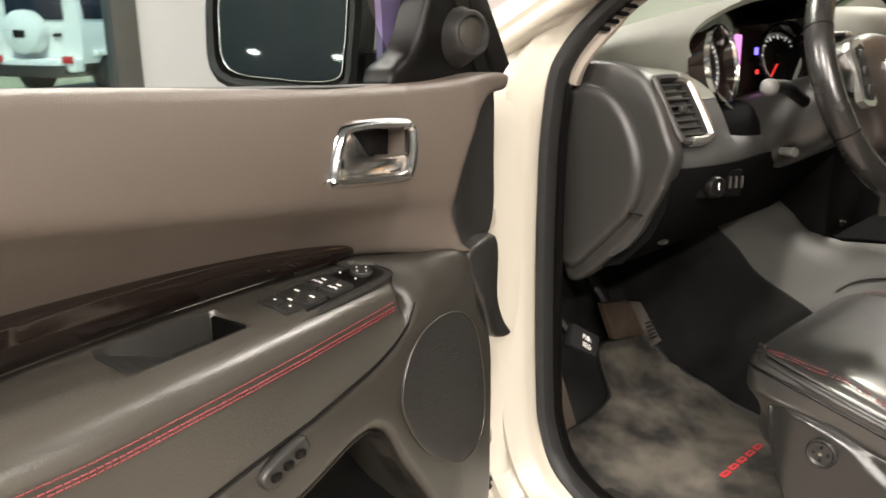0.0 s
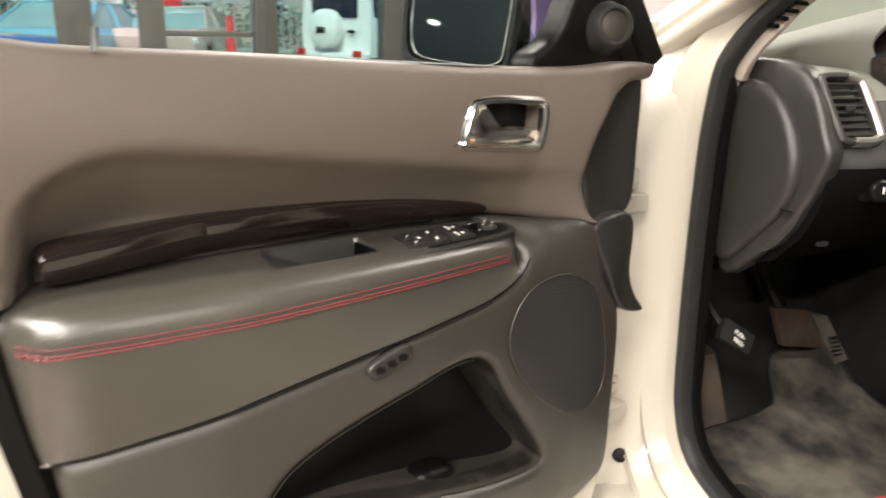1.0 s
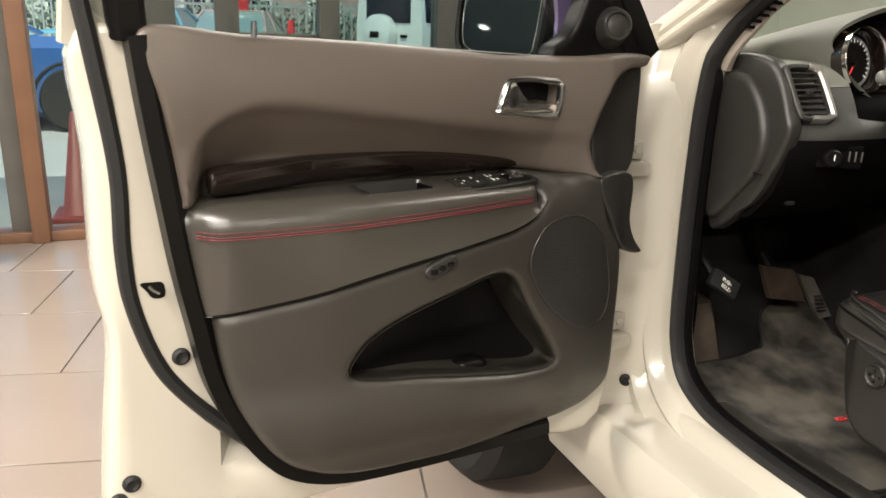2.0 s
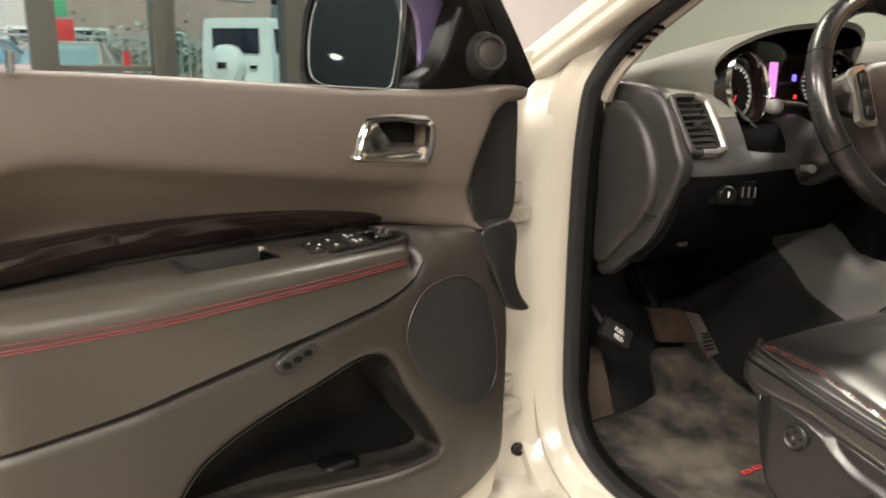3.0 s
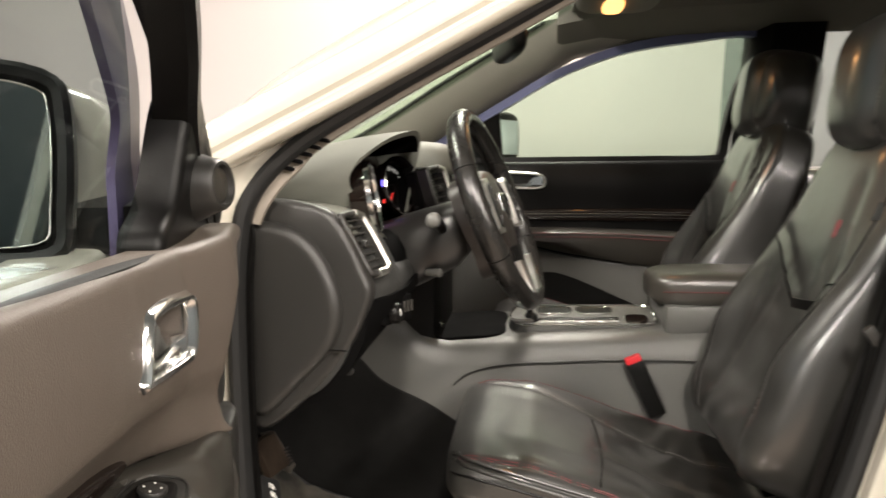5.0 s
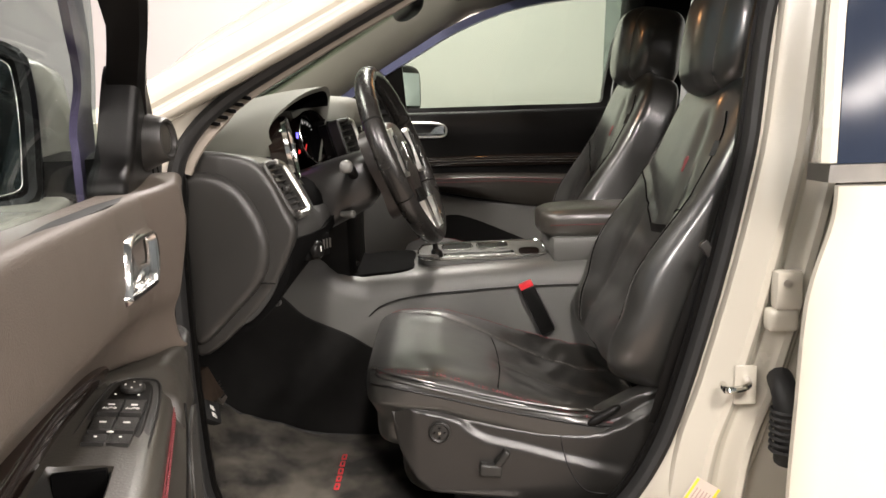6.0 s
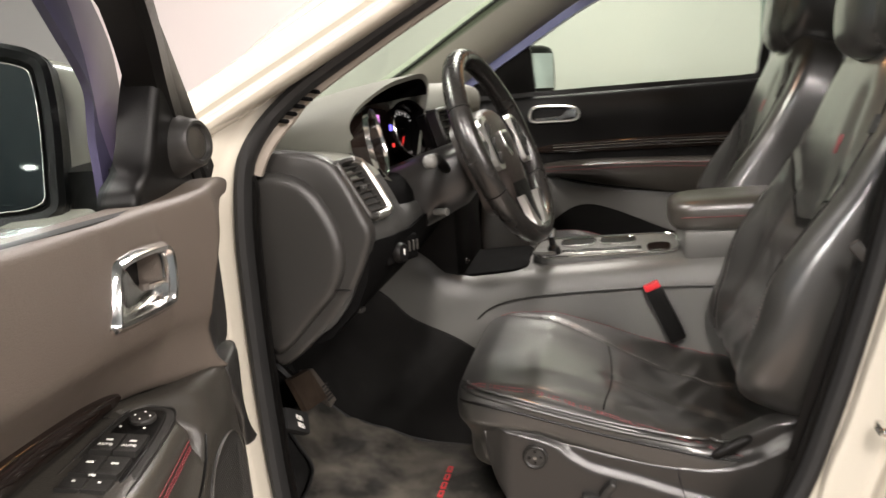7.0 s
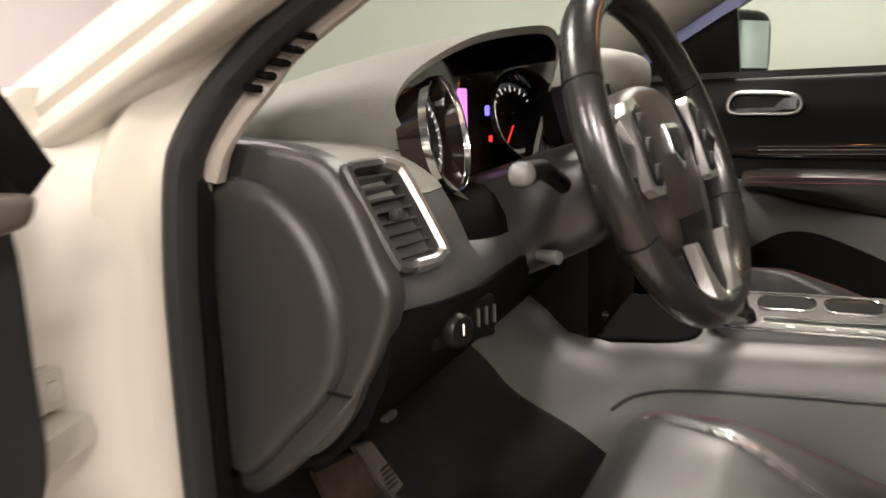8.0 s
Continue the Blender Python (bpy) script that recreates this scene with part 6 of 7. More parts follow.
part("shield_gap", tube([Vector((-0.620 - shield_w(y, z) - 0.0004, y, z)) for y, z in spline([(-0.272, 0.712), (-0.277, 0.667), (-0.291, 0.623), (-0.320, 0.586), (-0.370, 0.577)], 5)], 0.0014, 5), RUBBER, driver)
part("seat_rail", box((-0.560, -0.27, 0.540), (0.05, 0.38, 0.05), 0.008), DARK, driver)
part("belt_anchor", blob((-0.632, -0.352, 0.722), (0.009, 0.034, 0.008), 2.6, 6, None, Matrix.Rotation(radians(-30), 4, "X")), DARK, driver, "black lap belt anchor cover")
bkl = part("belt_buckle", box((-0.200, -0.286, 0.811), (0.022, 0.036, 0.120), 0.006, 2, Matrix.Rotation(radians(-24), 4, "X")), DARK, driver)
part("buckle_button", box((-0.200, -0.2600, 0.870), (0.018, 0.032, 0.016), 0.004, 2, Matrix.Rotation(radians(-24), 4, "X")), REDP, bkl, "red release button")

passenger = copy_thing(driver, Matrix.Translation(driver.location + Vector((0.76, -0.02, 0.055))))
passenger.name = "passenger_seat"
tagged(passenger, "black leather passenger seat with red stitching")
for o in list(passenger.children):
    if o.name.startswith(("side_shield", "lumbar_knob", "seat_switch", "recline_switch", "shield_gap", "belt_buckle", "belt_anchor")):
        for q in list(o.children_recursive) + [o]:
            bpy.data.objects.remove(q)

driver.location.x += 0.028

# driver's belt by the B pillar
beltp = [(-0.64, -0.60, 1.40), (-0.655, -0.575, 1.20), (-0.665, -0.535, 1.05), (-0.665, -0.48, 0.88), (-0.65, -0.44, 0.72)]
sb = part("seat_belt", sweep(spline(beltp, 6), [(-0.022, -0.001), (-0.022, 0.001), (0.022, 0.001), (0.022, -0.001)], up=(-1, 0.3, 0)), DARK, suv, "black seat belt webbing")
part("belt_tongue", box((-0.690, -0.505, 1.025), (0.010, 0.016, 0.050), 0.004, 2, Matrix.Rotation(radians(-38), 4, "X")), PLASTIC, sb)
part("lower_trim", loft([[Vector((x, yy + dy, z)) for x, dy in ((-0.685, -0.02), (-0.69, -0.06), (-0.66, -0.14), (-0.62, -0.16), (-0.62, -0.02))] for yy, z in ((-0.40, 0.60), (-0.468, 0.824), (-0.517, 1.008), (-0.554, 1.182), (-0.592, 1.387))]), DARK, suv)

# passenger door, A pillar, headliner, glass
XP = lambda a, b, w: Vector((0.765 - w, a, b + 0.0))
pdo = part("passenger_door", relief([(0.30, 0.62), (0.30, 1.288), (0.1, 1.288), (-0.3, 1.288), (-0.80, 1.288), (-0.80, 0.62)], XP, lambda a, b: 0.0 + 0.015 * math.sin(math.pi * min(max((b - 1.15) / 0.13, 0), 1)), 0.10, 0.04, edge=0.015), DARK, suv, "closed passenger door with black inner trim")
part("trim_strip", relief(spline([(0.06, 1.105), (0.0, 1.130), (-0.25, 1.135), (-0.62, 1.130), (-0.66, 1.095), (-0.3, 1.095)], 5, True), XP, lambda a, b: 0.016 - 10 * (b - 1.114) ** 2, 0.014, 0.008, edge=0.004), GLOSS, pdo, "gloss black wood-effect trim strip")
for z, r, q in ((1.119, 0.0011, STEEL), (1.109, 0.0007, GREY), (1.127, 0.0007, GREY)):
    part("strip_line", tube([Vector((0.765 - 0.0160, y, z - 0.006 * step(-0.25, -0.6, y))) for y in np.linspace(0.0, -0.62, 14)], r, 5), q, pdo, "thin bright line in the strip")
part("armrest", loft([[Vector((0.765 - w, y, z)) for w, z in ((0.0, 1.075 + d), (0.045, 1.072 + d), (0.062, 1.060 + d), (0.062, 1.058 + d - 0.4 * h), (0.034, 1.070 + d - h), (0.0, 1.068 + d - h))] for y, d, h in ((0.030, -0.006, 0.030), (-0.02, 0.0, 0.046), (-0.15, 0.0, 0.076), (-0.35, -0.006, 0.102), (-0.66, -0.02, 0.118))]), LEATHER2, pdo)
for dz in (0.0, 0.012):
    part("stitching", tube([Vector((0.700, y, 1.048 + dz - 0.012 * step(-0.25, -0.5, y))) for y in np.linspace(0.02, -0.6, 12)], 0.0010, 5), RED, pdo)
part("lower_panel", relief(spline([(0.22, 1.078), (0.10, 1.076), (0.03, 1.045), (-0.08, 1.002), (-0.30, 0.966), (-0.62, 0.940), (-0.62, 0.70), (-0.2, 0.68), (0.22, 0.70)], 5, True), XP, lambda a, b: 0.016, 0.018, 0.04, edge=0.008), GREY, pdo, "grey plastic lower trim")
part("map_pocket", relief(spline([(0.02, 0.84), (-0.02, 0.905), (-0.12, 0.930), (-0.3, 0.86), (-0.45, 0.78), (-0.4, 0.70), (-0.1, 0.70)], 5, True), XP, lambda a, b: 0.020, 0.006, 0.06), DARK, pdo)
ph = lambda k: spline([(0.068 + k, 1.205 - k), (-0.0, 1.200 - k), (-0.075 - k, 1.200 - k), (-0.090 - k, 1.225), (-0.070 - k, 1.248 + k), (0.0, 1.255 + k), (0.062 + k, 1.252 + k)], 5, True)
hnd = part("handle_bezel", sweep([XP(a, b, 0.022) for a, b in ph(-0.004)], [(-0.005, -0.008), (-0.005, 0.004), (-0.002, 0.008), (0.002, 0.008), (0.005, 0.004), (0.005, -0.008)], up=(-1, 0, 0), closed=True), SATIN, pdo, "chrome handle surround")
part("handle_cup", relief(ph(-0.006), XP, lambda a, b: 0.0175, 0.006, 0.03), DARK, hnd)
part("handle_lever", loft([[XP(a, b + db, 0.026 + dw) for db, dw in ((-h, 0), (-h, 0.010), (h, 0.010), (h, 0))] for a, b, h in ((0.05, 1.212, 0.004), (-0.03, 1.212, 0.005), (-0.05, 1.224, 0.012), (-0.078, 1.226, 0.014))]), CHROME, hnd)
wf = spline([(0.36, 1.287), (0.20, 1.38), (0.03, 1.475), (-0.13, 1.560), (-0.31, 1.622), (-0.50, 1.650), (-0.72, 1.655), (-0.67, 1.50), (-0.645, 1.36), (-0.637, 1.305), (-0.60, 1.290), (-0.40, 1.290), (-0.10, 1.290), (0.20, 1.289), (0.32, 1.288)], 6, True)
XW = lambda z: 0.80 - 0.22 * max(0.0, z - 1.28)
XF = [(-0.012, -0.02), (-0.012, 0.02), (0.014, 0.02), (0.014, -0.02)]
part("window_frame", sweep([Vector((XW(z), y, z)) for y, z in wf[:38]], XF, up=(1, 0, 0)), BLUEV, pdo, "blue-violet window channel")
part("window_seal", sweep([Vector((XW(z), y, z)) for y, z in [*wf[37:], wf[0]]], XF, up=(1, 0, 0)), RUBBER, pdo)
wpn = part("window_pane", relief(wf, lambda a, b, w: Vector((XW(b) + 0.012 - w, a, b)), None, 0.004, 0.08), SCREEN, pdo, "green-tinted side window")
wpn.visible_shadow = False
part("sail_panel", relief([(0.33, 1.285), (0.05, 1.285), (0.06, 1.455), (0.20, 1.375)], lambda a, b, w: Vector((XW(b) - 0.004 - w, a, b)), None, 0.02, 0.05, edge=0.006), DARK, pdo)
pmh = part("wing_mirror", blob((1.025, 0.10, 1.378), (0.112, 0.055, 0.092), 5, 8, None, Matrix.Rotation(radians(-32), 4, "Z")), DARK, pdo, "black wing mirror beyond the passenger window")
part("mirror_glass", box((1.025 - 0.053 * math.sin(radians(32)), 0.10 - 0.053 * math.cos(radians(32)), 1.378), (0.158, 0.008, 0.122), 0.003, 2, Matrix.Rotation(radians(-32), 4, "Z")), MIRROR, pmh)
apr = [[Vector((x, y + dy, z + dz)) for x, dy, dz in ((0.60, 0.035, 0.03), (0.625, 0.0, -0.005), (0.70, -0.05, -0.045), (0.775, -0.07, -0.055), (0.79, 0.0, 0.02), (0.70, 0.06, 0.055))] for y, z in ((0.72, 1.195), (0.55, 1.29), (0.375, 1.385), (0.15, 1.52), (-0.11, 1.665), (-0.3, 1.70))]
part("pillar_trim", loft(apr), PALE, suv, "pale cloth-covered windscreen pillar")
aline = [np.array(p) for p in spline([(0.325, 1.176), (0.307, 1.218), (0.272, 1.257), (0.233, 1.294), (0.10, 1.372), (-0.03, 1.442), (-0.20, 1.535), (-0.36, 1.612)], 5)]
apl = []
for k, (y, z) in enumerate(aline):
    t = aline[min(k + 1, len(aline) - 1)] - aline[max(k - 1, 0)]
    ny, nz = t[1] / np.hypot(*t), -t[0] / np.hypot(*t)
    if nz > 0:
        ny, nz = -ny, -nz
    g = min(1.0, 0.35 + 0.13 * k)
    apl.append([Vector((side_x(z) + dx, y + ny * d, z + nz * d)) for dx, d in ((0.012, -0.010), (0.018, 0.006 * g), (0.024, 0.007 * g), (0.032, 0.001 * g), (0.044, -0.022), (0.040, -0.05), (0.012, -0.04))])
pl = part("pillar_trim", loft(apl), TAUPE, suv, "taupe windscreen pillar trim")
for i in range(5):
    y, z = 0.283 - 0.0122 * i, 1.256 + 0.0098 * i
    part("demist_slot", box((-0.676 + 0.003 * i, y, z), (0.016, 0.022, 0.0060), 0.0015, 1, Matrix.Rotation(radians(12), 4, "X")), BLACKM, pl)
roof = [[Vector((x, y, z)) for x, z in ((-0.60, 1.650 + dz), (-0.55, 1.675 + dz), (-0.2, 1.705 + dz), (0.3, 1.735 + dz), (0.62, 1.735 + dz), (0.70, 1.70 + dz), (0.74, 1.79 + dz), (0.0, 1.80 + dz), (-0.62, 1.75 + dz))] for y, dz in ((-0.16, -0.02), (-0.30, 0.0), (-0.6, 0.01), (-1.2, 0.01), (-2.0, 0.0))]
part("headliner", loft(roof), LINER, suv, "pale cloth headliner, its dimness put into the colour")
part("roof_side_trim", loft([[Vector((x, y, z + dz)) for x, z in ((0.58, 1.715), (0.66, 1.672), (0.715, 1.652), (0.75, 1.668), (0.77, 1.72), (0.74, 1.80), (0.58, 1.80))] for y, dz in ((-0.12, -0.035), (-0.25, -0.012), (-0.45, 0.004), (-0.8, 0.010), (-2.0, 0.0))]), LINER, suv, "cloth roof side trim")
vis = part("overhead_console", blob((0.12, -0.25, 1.672), (0.12, 0.10, 0.045), 4, 6), LINER, suv)
part("map_lamp", blob((0.10, -0.235, 1.626), (0.062, 0.024, 0.010), 3, 5), glow("map_lamp_glow", (1.0, 0.46, 0.14), 1.8), vis, "warm map lamp, lit")
ML = new("map_lamp_light", bpy.data.lights.new("map_lamp_light", "AREA"))
ML.data.shape, ML.data.size, ML.data.size_y, ML.data.energy, ML.data.color = "RECTANGLE", 0.09, 0.04, 0.25, (1.0, 0.46, 0.16)
ML.matrix_world = CAR @ Matrix.Translation((0.10, -0.235, 1.612))
part("pillar_b_right", loft([[Vector((x, y + dy, z)) for x, dy in ((0.66, 0.05), (0.70, 0.09), (0.78, 0.10), (0.78, -0.12), (0.66, -0.10))] for y, z in ((-0.76, 0.7), (-0.76, 1.3), (-0.80, 1.7))]), DARK, suv)
rv = part("rear_view_mirror", blob((0.085, 0.002, 1.556), (0.130, 0.024, 0.046), 3.5, 6, None, Matrix.Rotation(radians(14), 4, "Z")), DARK, suv, "black rear-view mirror")
part("mirror_stem", tube([Vector((0.10, 0.022, 1.571)), Vector((0.10, 0.07, 1.605))], 0.012, 8), DARK, rv)
# windscreen
WSZ = lambda y: 1.40 - 0.577 * (y - 0.375) + 0.02
ws = part("windscreen", relief([(-0.64, 0.80), (0.70, 0.80), (0.66, -0.14), (-0.58, -0.14)], lambda a, b, w: Vector((a, b - 0.10 * (a / 0.7) ** 2, WSZ(b) + tilt(a) * 1.0 - 0.03 + w)), None, 0.005, 0.08), SCREEN, suv, "green-tinted windscreen")
ws.visible_shadow = False
part("screen_edge", tube(spline([Vector((a, -0.14 - 0.10 * (a / 0.7) ** 2, WSZ(-0.14) + tilt(a) - 0.032)) for a in np.linspace(-0.58, 0.66, 9)], 3), 0.006, 6), RUBBER, ws)
part("screen_edge", tube(spline([Vector((0.598, 0.752, 1.222)), Vector((0.598, 0.58, 1.317)), Vector((0.598, 0.405, 1.412)), Vector((0.598, 0.18, 1.548)), Vector((0.598, -0.08, 1.692))], 4), 0.006, 6), RUBBER, ws)
part("wiper", tube([Vector((-0.50, 0.74, 1.205)), Vector((-0.1, 0.70, 1.26)), Vector((0.25, 0.68, 1.29))], 0.006, 6), RUBBER, suv)
# sheet body behind the doors closes the cabin
part("roof_skin", loft([[Vector((x, y, z)) for x, z in ((-0.64, 1.70), (-0.5, 1.79), (0.0, 1.84), (0.5, 1.85), (0.76, 1.80), (0.76, 1.78), (0.0, 1.815), (-0.62, 1.77))] for y in (-0.2, -1.0, -2.36)]), PAINT, body)
part("body_side", box((0.90, -0.75, 0.78), (0.10, 3.2, 0.96), 0.03), PAINT, body)
part("quarter_panel", box((-0.90, -1.93, 0.76), (0.09, 0.80, 0.90), 0.03), PAINT, body)
part("tailgate", box((0.0, -2.34, 1.12), (1.86, 0.10, 1.36), 0.05), PAINT, body)
part("quarter_window", box((-0.80, -1.95, 1.46), (0.02, 0.80, 0.52), 0.01, 2, Matrix.Rotation(radians(16), 4, "Y")), TINT, body)
rw = part("rear_window", box((0.86, -1.45, 1.48), (0.012, 1.6, 0.44), 0.004, 1, Matrix.Rotation(radians(-12), 4, "Y")), PANE, body)
rw.visible_shadow = False
part("rear_bench", blob((0.03, -1.35, 0.95), (0.62, 0.30, 0.42), 5, 8), LEATHER, suv, "black leather rear bench")

# floor mat, a loose thing
MO = [(-0.645, -0.02), (-0.645, 0.20), (-0.640, 0.34), (-0.60, 0.395), (-0.47, 0.405), (-0.40, 0.425), (-0.365, 0.475), (-0.33, 0.500), (-0.23, 0.495), (-0.195, 0.455), (-0.185, 0.33), (-0.180, 0.05), (-0.20, -0.03), (-0.56, -0.05)]
mat_z = lambda a, b: 0.012 * step(-0.5, -0.64, a) + float(np.interp(b, [-0.1, 0.0, 0.25, 0.42, 0.5], [0.49, 0.492, 0.507, 0.558, 0.63])) + 0.0030 * math.sin(a * 21 + b * 13) + 0.0045 * math.exp(-((b - 0.30 - 0.5 * (a + 0.40)) / 0.014) ** 2) + 0.0035 * math.exp(-((b - 0.40 + 0.35 * (a + 0.40)) / 0.016) ** 2)
fm = thing("floor_mat", (-0.41, 0.24, 0.5), "dark grey pile floor mat with red lettering, lying in the footwell", "floor mat", m=CAR)
part("carpet_pad", relief(spline(MO, 5, True), lambda a, b, w: P3(a, b, mat_z(a, b) + w), lambda a, b: 0.006, 0.008, 0.012, edge=0.003), MATTE, fm)
part("binding", tube([P3(a, b, mat_z(a, b) + 0.003) for a, b in spline(MO, 5, True)], 0.004, 6, True), RUBBER, fm)
part("eyelet", lathe([(0.010, 0), (0.010, 0.003), (0.006, 0.004), (0.004, 0.001), (0.001, 0.001)], Matrix.Translation(P3(-0.33, 0.305, 0.522)), 16), STEEL, fm)
bm = bmesh.new()
for i in range(5):
    t = i / 4
    c = P3(-0.420 + 0.120 * t, 0.163, 0.5098 + 0.0012 * t)
    for a, b, sx_, sy_ in ((-0.010, 0, 0.0035, 0.010), (0.010, 0, 0.0035, 0.010), (0, 0.004, 0.020, 0.003), (0, -0.004, 0.020, 0.003)):
        r = Matrix.Rotation(radians(0), 4, "Z")
        box(c + r @ Vector((a, b, 0)), (sx_, sy_, 0.003), 0, m=r, bm=bm)
part("logo_bars", bm, MATRED, fm, "red embroidered logo")

# ---- yard outside ----
wall_box("ground", (-400, Y1 + 0.1, -0.12), (400, 600, -0.02), ASPH, "pale concrete yard outside the shop window")
GRASS = mat("dry_grass", (0.30, 0.31, 0.22), 0.9, var=0.4, scale=3, bump=0.6, bscale=120, patch=0.25)
wall_box("lawn", (-40, 12.4, -0.10), (40, 60, -0.016), GRASS, "dry yellow-green grass strip in the yard")
# Leaf green is greyed: the haze over the yard is put into it.
LEAF = mat("hazy_hedge_leaf", (0.30, 0.345, 0.30), 0.6, var=0.3, scale=3)
WHITECAR = mat("white_paint", (0.80, 0.80, 0.79), 0.25, coat=0.7, var=0.03)
BLUECAR = mat("blue_paint", (0.03, 0.10, 0.30), 0.2, coat=1.0, var=0.1)
LAMPR = mat("red_lens", (0.55, 0.02, 0.02), 0.2, coat=0.8)
ORANGE = mat("cone_plastic", (0.20, 0.030, 0.026), 0.5)


def road_wheel(parent, c, r, w, spokes=10, axis="Y"):
    m = Matrix.Translation(c) @ Matrix.Rotation(radians(90), 4, axis)
    ob = part("wheel", lathe([(r * 0.6, -w / 2), (r * 0.92, -w / 2), (r, -w * 0.35), (r, w * 0.35), (r * 0.92, w / 2), (r * 0.6, w / 2)], m, 32), RUBBER, parent)
    part("rim", lathe([(r * 0.62, -w * 0.45), (r * 0.66, w * 0.48), (r * 0.60, w * 0.50), (r * 0.56, w * 0.2), (0.02, w * 0.1), (0.02, -w * 0.4)], m, 28), DARK, ob)
    for i in range(spokes):
        k = 2 * math.pi * i / spokes
        part("spoke", box(m @ Vector((r * 0.33 * math.cos(k), r * 0.33 * math.sin(k), w * 0.35)), (0.06, 0.045, 0.03), 0.006, 1, m.to_3x3().to_4x4() @ Matrix.Rotation(k, 4, "Z") @ Matrix.Diagonal((r * 0.56 / 0.06, 1, 1, 1))), SATIN, ob)
    return ob


# boxy white off-roader seen from behind
GM = Matrix.Translation((2.40, 14.3, -0.02)) @ Matrix.Rotation(radians(-57), 4, "Z")
gw = thing("off_roader", (0, 0, 0), "boxy white off-road car with a covered spare wheel", "car", m=GM)
gb = [[Vector((x, y, z)) for x, z in ((-0.86, 0.55), (-0.88, 0.8), (-0.88, 1.12), (-0.80, 1.85), (-0.74, 1.92), (0.74, 1.92), (0.80, 1.85), (0.88, 1.12), (0.88, 0.8), (0.86, 0.55))] for y in (0.0, 3.0)]
part("body", loft(gb), WHITECAR, gw)
part("bonnet", box((0, 3.7, 0.85), (1.7, 1.4, 0.6), 0.05), WHITECAR, gw)
part("bumper", box((0, -0.08, 0.52), (1.72, 0.22, 0.22), 0.04), WHITECAR, gw)
part("rear_window", box((0, -0.012, 1.50), (1.16, 0.03, 0.46), 0.03), TINT, gw)
for s in (-1, 1):
    for y0 in (0.55, 1.6, 2.5):
        part("side_window", box((s * 0.842, y0, 1.50), (0.03, 0.85, 0.44), 0.02, 2, Matrix.Rotation(radians(-6.3 * s), 4, "Y")), TINT, gw)
    part("tail_lamp", box((s * 0.72, -0.20, 0.62), (0.22, 0.03, 0.12), 0.01), LAMPR, gw)
    part("flare", box((s * 0.92, 0.75, 0.72), (0.10, 1.0, 0.10), 0.03), WHITECAR, gw)
    road_wheel(gw, (s * 0.80, 0.78, 0.40), 0.40, 0.28, axis="Y")
    road_wheel(gw, (s * 0.80, 3.6, 0.40), 0.40, 0.28, axis="Y")
sp_ = part("spare_wheel_cover", lathe([(0.37, 0.0), (0.38, 0.10), (0.36, 0.22), (0.30, 0.25), (0.01, 0.26)], Matrix.Translation((-0.12, -0.02, 1.06)) @ Matrix.Rotation(radians(90), 4, "X"), 32), WHITECAR, gw)
part("badge", box((-0.12, -0.285, 1.04), (0.24, 0.01, 0.12), 0.01), DARK, sp_)
part("door_handle", box((0.42, -0.02, 1.02), (0.16, 0.04, 0.06), 0.01), DARK, gw)
part("chassis", box((0, 1.8, 0.42), (1.4, 4.2, 0.2), 0.04), RUBBER, gw)

# Car glass: pale teal reflections are put into the base colour.
TEAL = mat("teal_reflection_pane", (0.22, 0.34, 0.35), 0.08, var=0.25, scale=1.5, spec=0.6)
SKYCAR = mat("pale_blue_paint", (0.16, 0.42, 0.55), 0.2, coat=1.0, var=0.1)
ROSECAR = mat("rose_silver_paint", (0.55, 0.40, 0.36), 0.25, coat=1.0, var=0.08)


